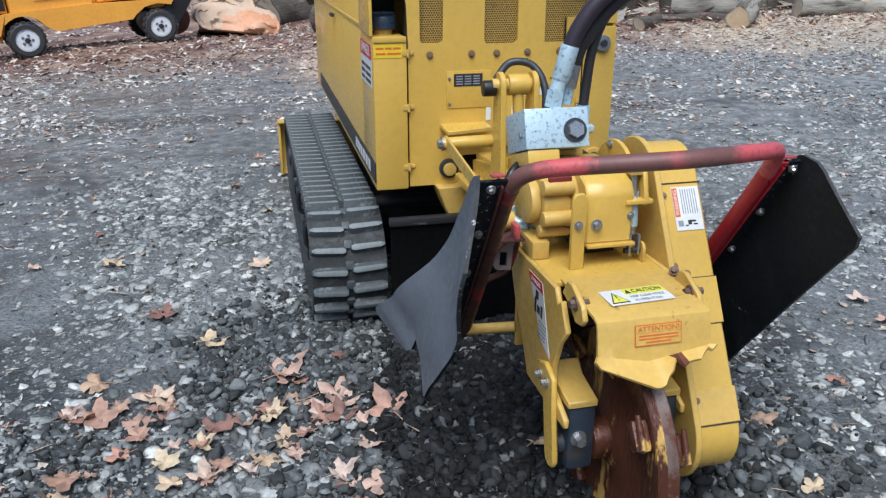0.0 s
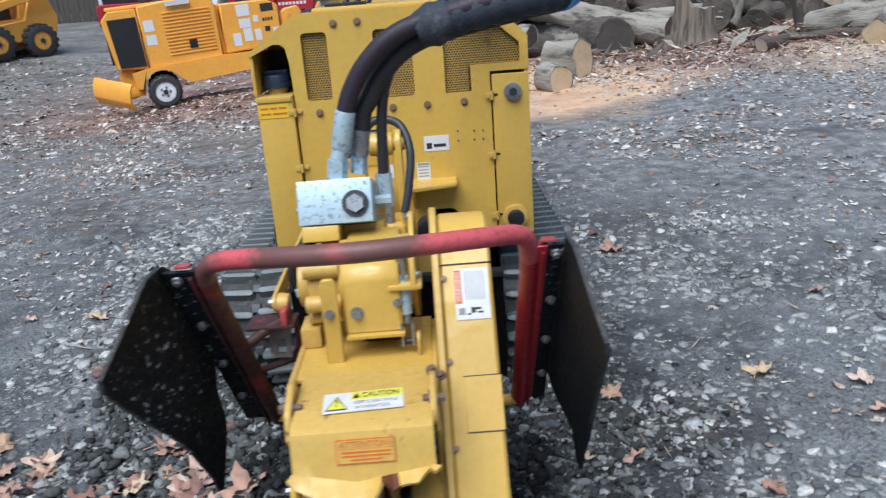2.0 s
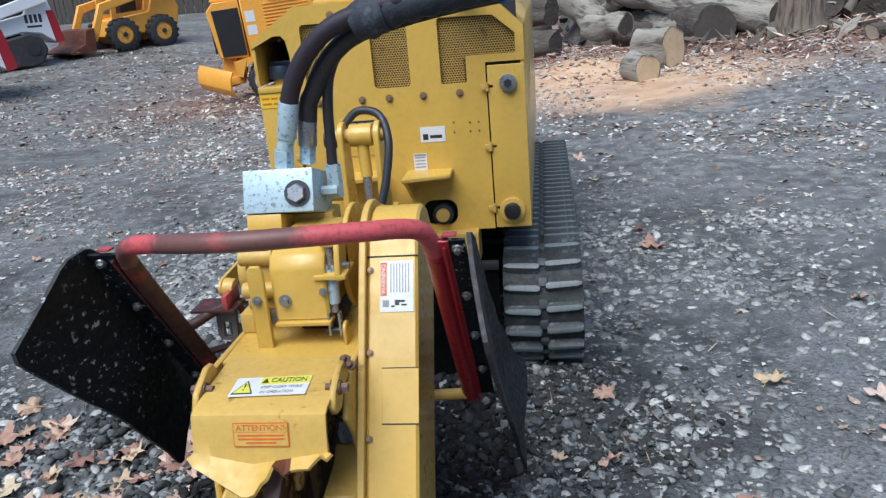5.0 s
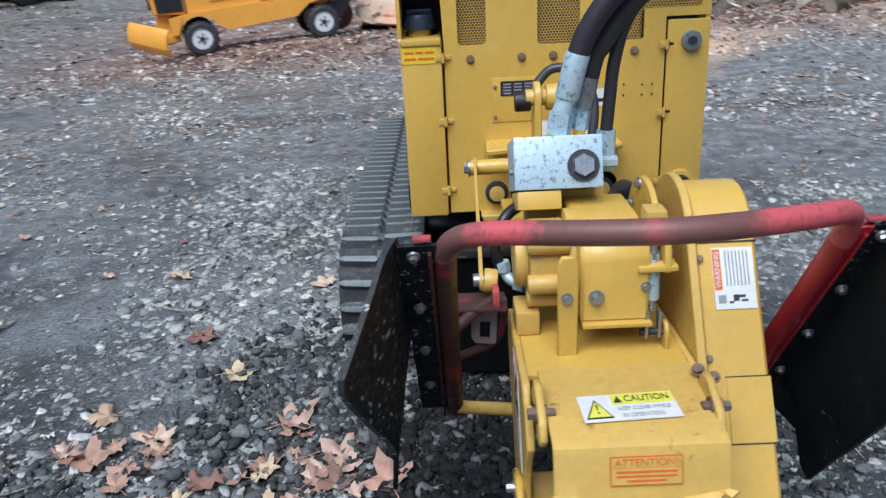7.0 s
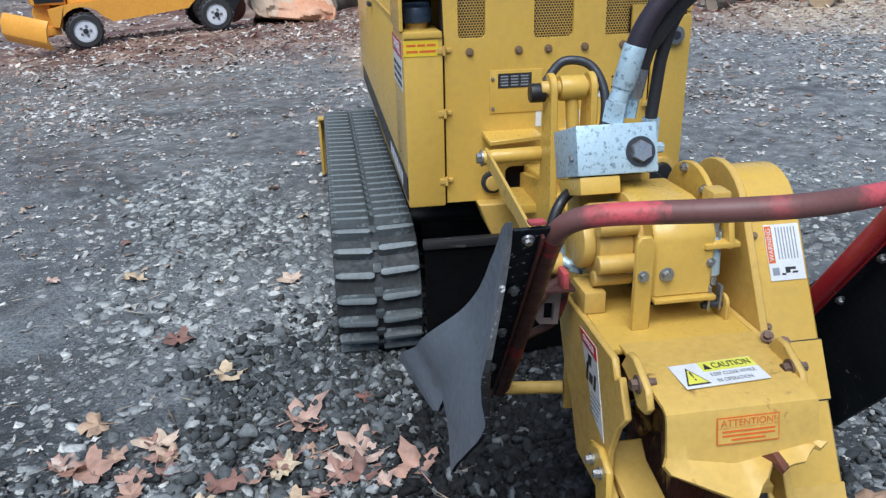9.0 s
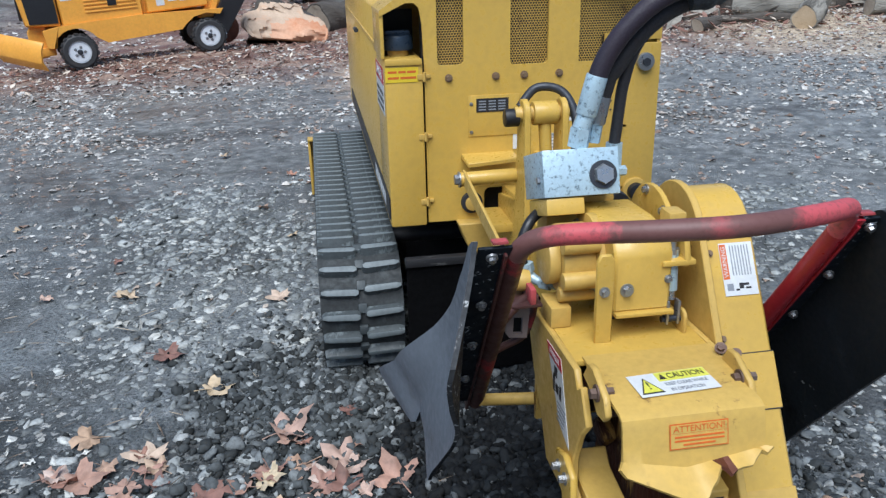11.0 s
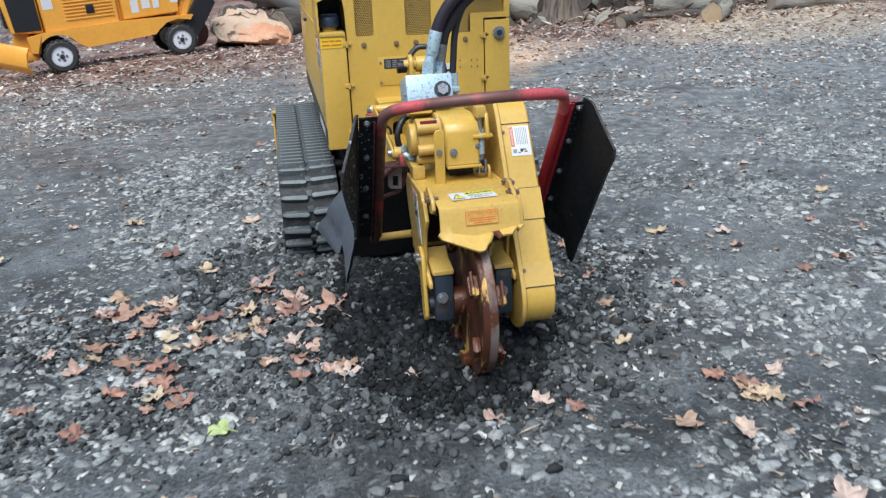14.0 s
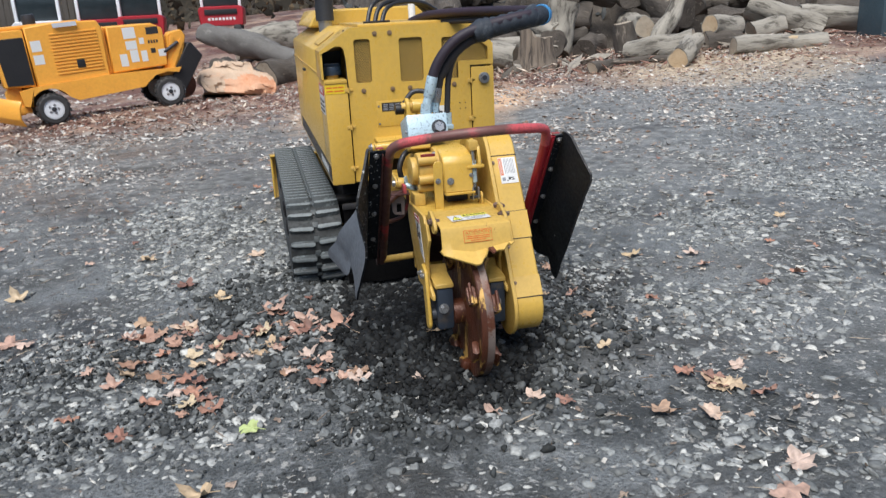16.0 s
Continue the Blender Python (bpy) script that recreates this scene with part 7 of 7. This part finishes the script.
def on(x, y, up=0.0):
    return (x, y, ground_height(x, y) + up)


def build_stump(x, y):
    """A stump with fluted sides, a flared foot and a splinter left standing at its rim."""
    bm = bmesh.new()
    seg, levels = 56, 9
    rings = []
    for k in range(levels + 1):
        u = k / levels
        ring = []
        for i in range(seg):
            a = 2 * math.pi * i / seg
            q = Vector((math.cos(a), math.sin(a), 0))
            flute = abs(noise.noise(q * 3.1 + Vector((3, 1, 0.5 * u)))) - 0.2 + 0.5 * noise.noise(q * 7.0 + Vector((0, 4, 0.8 * u)))
            r = (0.285 + 0.10 * (1 - u) ** 3 - 0.02 * u) * (1 + 0.24 * flute)
            top = 0.60 + 0.03 * noise.noise(q * 2.0) + (0.16 * smooth01((-math.cos(a - 0.3) - 0.72) / 0.15))
            ring.append(bm.verts.new((r * q.x, r * q.y, -0.04 + top * u)))
        rings.append(ring)
    for a, b in zip(rings, rings[1:]):
        for i in range(seg):
            bm.faces.new((a[i], a[(i + 1) % seg], b[(i + 1) % seg], b[i]))
    hub = bm.verts.new((0.03, 0, 0.545))
    for i in range(seg):
        bm.faces.new((rings[-1][i], rings[-1][(i + 1) % seg], hub)).material_index = 1
    thing("stump", bm, [STUMP_BARK, CUT_WOOD], on(x, y), "upright brown weathered tree stump with a ragged sawn top", "stump")


def build_logs():
    # the stump and the long logs beside it
    build_stump(4.10, 9.32)
    add_log((1.70, 11.7, 1.06), (3.86, 9.75, 0.52), 0.23, 0.25, BARK, 0.03, 4, "long pale grey log lying aslant against the stump")
    add_log((2.45, 12.0, 0.56), (3.03, 9.75, 0.40), 0.30, 0.31, BARK_DARK, 0.02, 5, "thick dark log with a weathered end", cut=FENCE_WOOD)
    add_log((2.0, 12.4, 0.45), (2.78, 10.4, 0.46), 0.24, 0.25, BARK, 0.02, 6, "pale log with a dark weathered end", cut=FENCE_WOOD)
    add_log((3.9, 12.6, 1.30), (4.95, 10.4, 0.85), 0.26, 0.24, BARK, 0.03, 7)
    add_log((0.6, 13.4, 1.05), (1.95, 11.8, 0.42), 0.25, 0.24, BARK, 0.04, 8, cut=BARK_DARK)
    # forked log
    add_log((5.50, 8.65, 0.56), (6.32, 7.85, 0.72), 0.19, 0.20, BARK, 0.14, 9, "pale grey forked log, its long limb")
    add_log((6.30, 7.88, 0.70), (5.60, 7.10, 0.50), 0.17, 0.16, BARK, 0.10, 10, "short pale limb with a sawn end facing out", cut=TAN_CUT)
    # right-hand logs
    scarred = add_log((6.86, 7.62, 0.61), (8.40, 7.40, 0.60), 0.155, 0.165, BARK, 0.10, 11, "grey log with a fresh pale scar lying on chips")
    scar = bmesh.new()
    bmesh.ops.create_icosphere(scar, subdivisions=3, radius=1.0)
    for v in scar.verts:
        v.co *= 1 + 0.25 * noise.noise(v.co * 1.8)
        v.co = Vector((7.74 + 0.15 * v.co.x + 0.05 * v.co.z, 7.395 + 0.035 * v.co.y - 0.02 * v.co.z, 0.62 + 0.11 * v.co.z))
    scar.transform(scarred.matrix_basis.inverted())
    part("scar", scar, TAN_CUT, scarred, "fresh yellow wood where the bark is torn off")
    add_log((5.78, 9.2, 0.40), (5.70, 9.25, 1.02), 0.22, 0.18, BARK_DARK, 0.05, 12, "short upright chunk of rough bark")
    add_log((6.35, 9.4, 0.42), (7.15, 9.8, 1.45), 0.17, 0.15, BARK, 0.03, 13, "pale split log leaning up the pile")
    add_log((6.45, 9.9, 0.90), (6.9, 11.6, 0.95), 0.21, 0.21, BARK, 0.02, 14)
    add_log((7.02, 8.60, 0.93), (7.72, 8.80, 0.88), 0.175, 0.165, BARK, 0.02, 15, "short yellowish log with a pale cut face", cut=TAN_CUT)
    add_log((6.95, 8.6, 0.62), (7.55, 8.5, 0.64), 0.19, 0.19, BARK_DARK, 0.02, 16)
    add_log((8.05, 8.9, 0.70), (8.65, 8.8, 0.88), 0.24, 0.16, BARK, 0.05, 17)
    add_log((8.40, 9.5, 1.20), (9.40, 8.7, 0.70), 0.27, 0.26, BARK, 0.04, 18, "thick pale log sloping down the pile")
    add_log((9.10, 9.0, 0.95), (10.3, 8.4, 0.85), 0.22, 0.22, BARK, 0.03, 19)
    add_log((4.86, 10.4, 0.50), (5.12, 10.6, 1.40), 0.27, 0.30, BARK, 0.06, 20, "pale barkless chunk standing in the pile", cut=BARK_DARK)
    add_log((3.7, 10.9, 0.62), (4.9, 10.4, 0.66), 0.24, 0.22, BARK, 0.03, 21)
    # rounds and sawn butts in front
    add_log((1.75, 7.95, 0.40), (2.10, 7.60, 0.42), 0.23, 0.23, BARK, 0.0, 22, "short log round with a pale tan face", cut=TAN_CUT)
    add_log((1.55, 7.15, 0.27), (1.70, 6.85, 0.26), 0.17, 0.17, BARK, 0.0, 23, "small log round lying on sawdust", cut=TAN_CUT)
    add_log((0.15, 11.2, 0.80), (0.65, 10.8, 0.78), 0.24, 0.22, BARK_DARK, 0.02, 24, cut=BARK_DARK)
    add_log((0.10, 9.9, 0.38), (0.70, 9.6, 0.40), 0.22, 0.22, BARK_DARK, 0.02, 25, cut=BARK_DARK)
    add_log((4.45, 7.75, 0.40), (4.85, 8.0, 0.42), 0.10, 0.09, BARK_DARK, 0.05, 26, "short broken branch on wood chips")
    add_log((4.95, 8.35, 0.42), (6.0, 7.75, 0.45), 0.06, 0.05, BARK_DARK, 0.06, 27, "thin bare branch lying on wood chips")
    # the heap behind
    g = random.Random(21)
    for k in range(92):
        row = k % 4
        x = g.uniform(1.2, 12.5)
        y = 10.7 + 0.50 * row + g.uniform(-0.4, 0.5)
        z = ground_height(x, y) + 0.25 + 0.40 * row + g.uniform(-0.1, 0.2)
        if x < 3:
            z -= 0.25 * row
        a = radians(g.choice((g.uniform(60, 120), g.uniform(-35, 35), g.uniform(-30, 25), g.uniform(-60, -20), g.uniform(20, 60))))
        ln = g.uniform(0.5, 1.3)
        d = Vector((math.cos(a), math.sin(a), g.uniform(-0.35, 0.35))) * ln * 0.5
        r = g.uniform(0.14, 0.30)
        # in this stretch only dark bark, painting in the shade of a gap
        hollow = 4.7 < x < 6.3
        add_log(Vector((x, y, z)) - d, Vector((x, y, z)) + d, r, r * g.uniform(0.85, 1.05), BARK if g.random() < 0.25 and not hollow else BARK_DARK, 0.06, 100 + k, cut=CUT_WOOD if g.random() < 0.3 and not hollow else BARK_DARK)
    # dark bank of bark and brush behind, with chunks lying on it
    nx_, ny_ = 70, 26
    vs, fs = [], []
    for j in range(ny_):
        for i in range(nx_):
            x, y = 0.8 + 14.5 * i / (nx_ - 1), 11.2 + 7.0 * j / (ny_ - 1)
            edge = smooth01(i / 6) * smooth01((nx_ - 1 - i) / 6) * smooth01(j / 9) * smooth01((ny_ - 1 - j) / 6)
            lump = noise.fractal(Vector((x * 1.1, y * 1.1, 5)), 0.9, 2.0, 4)
            vs.append((x, y, ground_height(x, y) - 0.05 + edge * (1.75 + 0.35 * lump)))
    fs = [(j * nx_ + i, j * nx_ + i + 1, (j + 1) * nx_ + i + 1, (j + 1) * nx_ + i) for j in range(ny_ - 1) for i in range(nx_ - 1)]
    me = bpy.data.meshes.new("debris_bank")
    me.from_pydata(vs, [], fs)
    me.materials.append(BARK_DARK)
    tagged(new("debris_bank", me), "dark bank of bark and brush behind the logs", "debris", kind="stuff")
    lumps = [(x, y, z + 0.02, g.uniform(0.05, 0.22)) for x, y, z in (g.choice(vs) for _ in range(1500))]
    lumps = [(x + g.uniform(-0.1, 0.1), y + g.uniform(-0.1, 0.1), z, s) for x, y, z, s in lumps]
    tagged(scatter_mesh("bark_debris", DARK_STONES, lumps, OCT_V, OCT_F, (0.15, 0.6), 0.4, 1.0, 77, slim=(0.2, 0.7)), "broken dark bark and brushwood on the bank", "debris", kind="stuff")
    # splintered bark in front of the pile
    spl = []
    while len(spl) < 1400:
        x, y = g.uniform(0.2, 9.5), g.gauss(9.0, 0.8)
        if y + 0.25 * x > 8.6 and y < 11:
            spl.append((x, y, ground_height(x, y) + 0.03 + 0.06 * g.random(), 0.03 + 0.10 * g.random() ** 2))
    tagged(scatter_mesh("bark_splinters", CHIPS, spl, OCT_V, OCT_F, (0.06, 0.2), 0.3, 0.45, 78, slim=(0.08, 0.3)), "long splinters of bark and split wood below the pile", "wood chips", kind="stuff")
    # split slabs and torn bark thrown down below the pile
    slabs = []
    while len(slabs) < 150:
        x, y = g.uniform(2.6, 9.0), g.gauss(9.05, 0.55)
        if y + 0.25 * x > 9.3 and y < 10.6:
            slabs.append((x, y, ground_height(x, y) + 0.05 + 0.10 * g.random(), 0.08 + 0.17 * g.random() ** 1.6))
    tagged(scatter_mesh("split_slabs", SLABS, slabs, OCT_V, OCT_F, (0.08, 0.22), 0.35, 0.8, 79, slim=(0.18, 0.5)), "grey and pale split slabs of wood and torn bark", "split wood", kind="stuff")
    # grey bin at the end of the pile
    bn = box(9.58, 10.02, 7.5, 8.1, ground_height(9.5, 7.7) - 0.02, ground_height(9.5, 7.7) + 0.85, 0.05)
    bn.transform(Matrix.Translation((-9.8, -7.8, -ground_height(9.5, 7.7))))
    b = thing("bin", bn, BIN_BLUE, (9.8, 7.8, ground_height(9.5, 7.7)), "dark blue-grey bin at the end of the log pile", "bin")
    part("lid", box(-0.25, 0.25, -0.33, 0.33, 0.85, 0.90, 0.02), BIN_BLUE, b)
    # the big orange butt beside the orange machine, and the log behind it
    bm = bmesh.new()
    bmesh.ops.create_uvsphere(bm, u_segments=64, v_segments=44, radius=1.0)
    marks = {}
    for v in bm.verts:
        z = v.co.z
        n = noise.fractal(v.co * 1.6 + Vector((0.7, 0, 2.1)), 1.0, 2.0, 4)
        if v.co.y < -0.05:
            # cut face: sloping back above, overhanging, hollow below
            v.co.y = 0.05 - 0.62 * smooth01((z + 0.50) / 0.34) + 0.50 * smooth01((z - 0.12) / 0.75) + 0.20 * n
        marks[v] = z + 0.25 * n - 0.10 * v.co.x
        v.co.x = (0.64 if v.co.x < 0 else 0.68) * v.co.x * (1 + 0.20 * n)
        v.co.z = z * (0.46 if z > 0 else 0.42) * (1 + 0.40 * n) - 0.08 * v.co.x
    bm.normal_update()
    for f in bm.faces:
        c = f.calc_center_median()
        h = sum(marks[v] for v in f.verts) / len(f.verts)
        # dark bark below the cut face also paints in the hollow's shade
        f.material_index = 0 if c.y > 0.06 or h < -0.46 else 1 if h < 0.55 - 0.4 * abs(c.x - 0.15) and c.x > -0.28 else 2
    low = ground_height(-1.17, 11.7) + 0.21
    ob = thing("log_butt", bm, [BARK_DARK, ORANGE_WOOD, PALE_WOOD], (-1.17, 11.7, low), "huge split log butt of pale and bright orange wood", "log")
    ob.matrix_basis = pose(-1.17, 11.7, low, 4, 3, 12)
    add_log((-1.85, 17.0, 1.10), (0.25, 14.2, 0.42), 0.28, 0.24, GREY_BARK, 0.03, 41, "long smooth grey log lying behind the orange butt", "")
    add_log((-0.55, 13.2, 0.20), (0.50, 13.9, 0.32), 0.33, 0.30, BARK_DARK, 0.05, 42, "dark bark-covered log on reddish earth", "")
    add_log((-1.1, 17.6, 0.75), (0.4, 18.2, 0.85), 0.42, 0.40, BARK, 0.04, 43, "thick grey log on the bank", "")


build_logs()


# ---------------- fence and woods closing the yard ----------------
def build_fence():
    f = thing("fence", None, None, (-14, 29.0, 0), "dark weathered wooden board fence behind the machines", "fence")
    f.matrix_basis = pose(0, 0, 0)
    board = finish(box(-0.09, 0.09, -0.012, 0.012, 0, 1.9, 0.004), "board", FENCE_WOOD)
    for k in range(150):
        x = -34 + 0.2 * k
        o = new("board", board)
        o.parent = f
        o.matrix_basis = pose(x, 29.2 + 0.02 * (k % 2), on_ground(x, 29.2) - 0.02, 0, rnd.gauss(0, 0.4), 0)
    for z in (0.4, 1.5):
        part("rail", sweep([Vector((x, 29.27, on_ground(x, 29.2) + z)) for x in range(-34, -3, 2)], 0.045, 6), FENCE_WOOD, f)


def build_woods():
    r = random.Random(31)
    tr = bmesh.new()
    for k in range(170):
        x, y = r.uniform(-70, 70), r.uniform(38, 60)
        b = on_ground(x, y)
        ra = r.uniform(0.08, 0.28)
        top = Vector((x + r.uniform(-0.8, 0.8), y, b + r.uniform(7, 13)))
        join(tr, sweep(spline([Vector((x, y, b - 0.1)), Vector((x, y, b)).lerp(top, 0.5) + Vector((r.uniform(-0.3, 0.3), 0, 0)), top], 3), [ra, ra, ra * 0.9, ra * 0.8, ra * 0.6, ra * 0.45, ra * 0.3], 7))
    ob = new("far_woods", finish(tr, "far_woods", BARK_DARK))
    tagged(ob, "bare dark trunks of the woods beyond the yard", "trees", kind="stuff")
    spots = []
    for k in range(12000):
        x, y = r.uniform(-75, 75), r.uniform(30.5, 62)
        spots.append((x, y, on_ground(x, y) + 9.0 * r.random() ** 1.8, r.uniform(0.10, 0.38)))
    brush = many_coloured("brown_brush", [(0.0, (0.035, 0.032, 0.025)), (0.6, (0.07, 0.06, 0.042)), (1.0, (0.13, 0.09, 0.05))], 0.9)
    tagged(scatter_mesh("far_brush", brush, spots, OCT_V, OCT_F, (0.1, 0.5), 0.4, 1.2, 32), "brown undergrowth and withered foliage of the far woods", "undergrowth", kind="stuff")
    # added woods close the yard on every side, unseen behind, and dim low light
    n = 240
    vs = []
    for i in range(n):
        a = 2 * math.pi * i / n
        rad = 58 + 4 * noise.noise(Vector((math.cos(a) * 5, math.sin(a) * 5, 0)))
        x, y = rad * math.cos(a), 8 + rad * math.sin(a)
        top = 11 + 5 * noise.fractal(Vector((math.cos(a) * 9, math.sin(a) * 9, 2)), 0.8, 2.0, 4)
        for z in (-1.0, 0.5 * top, top):
            vs.append((x, y, z))
    fs = []
    for i in range(n):
        j = (i + 1) % n
        fs += [(3 * i, 3 * j, 3 * j + 1, 3 * i + 1), (3 * i + 1, 3 * j + 1, 3 * j + 2, 3 * i + 2)]
    me = bpy.data.meshes.new("backdrop")
    me.from_pydata(vs, [], fs)
    me.materials.append(surface("distant_woods", (0.055, 0.050, 0.038), (0.028, 0.027, 0.021), 0.95, coarse=0.5, fine=3.0, stain=(0.10, 0.075, 0.05), stain_at=(0.52, 0.66), stain_scale=1.2, bump=0.0))
    tagged(new("backdrop", me), "dark added belt of woods closing the yard, unseen behind the camera", "woods", kind="structure")


build_fence()
build_woods()
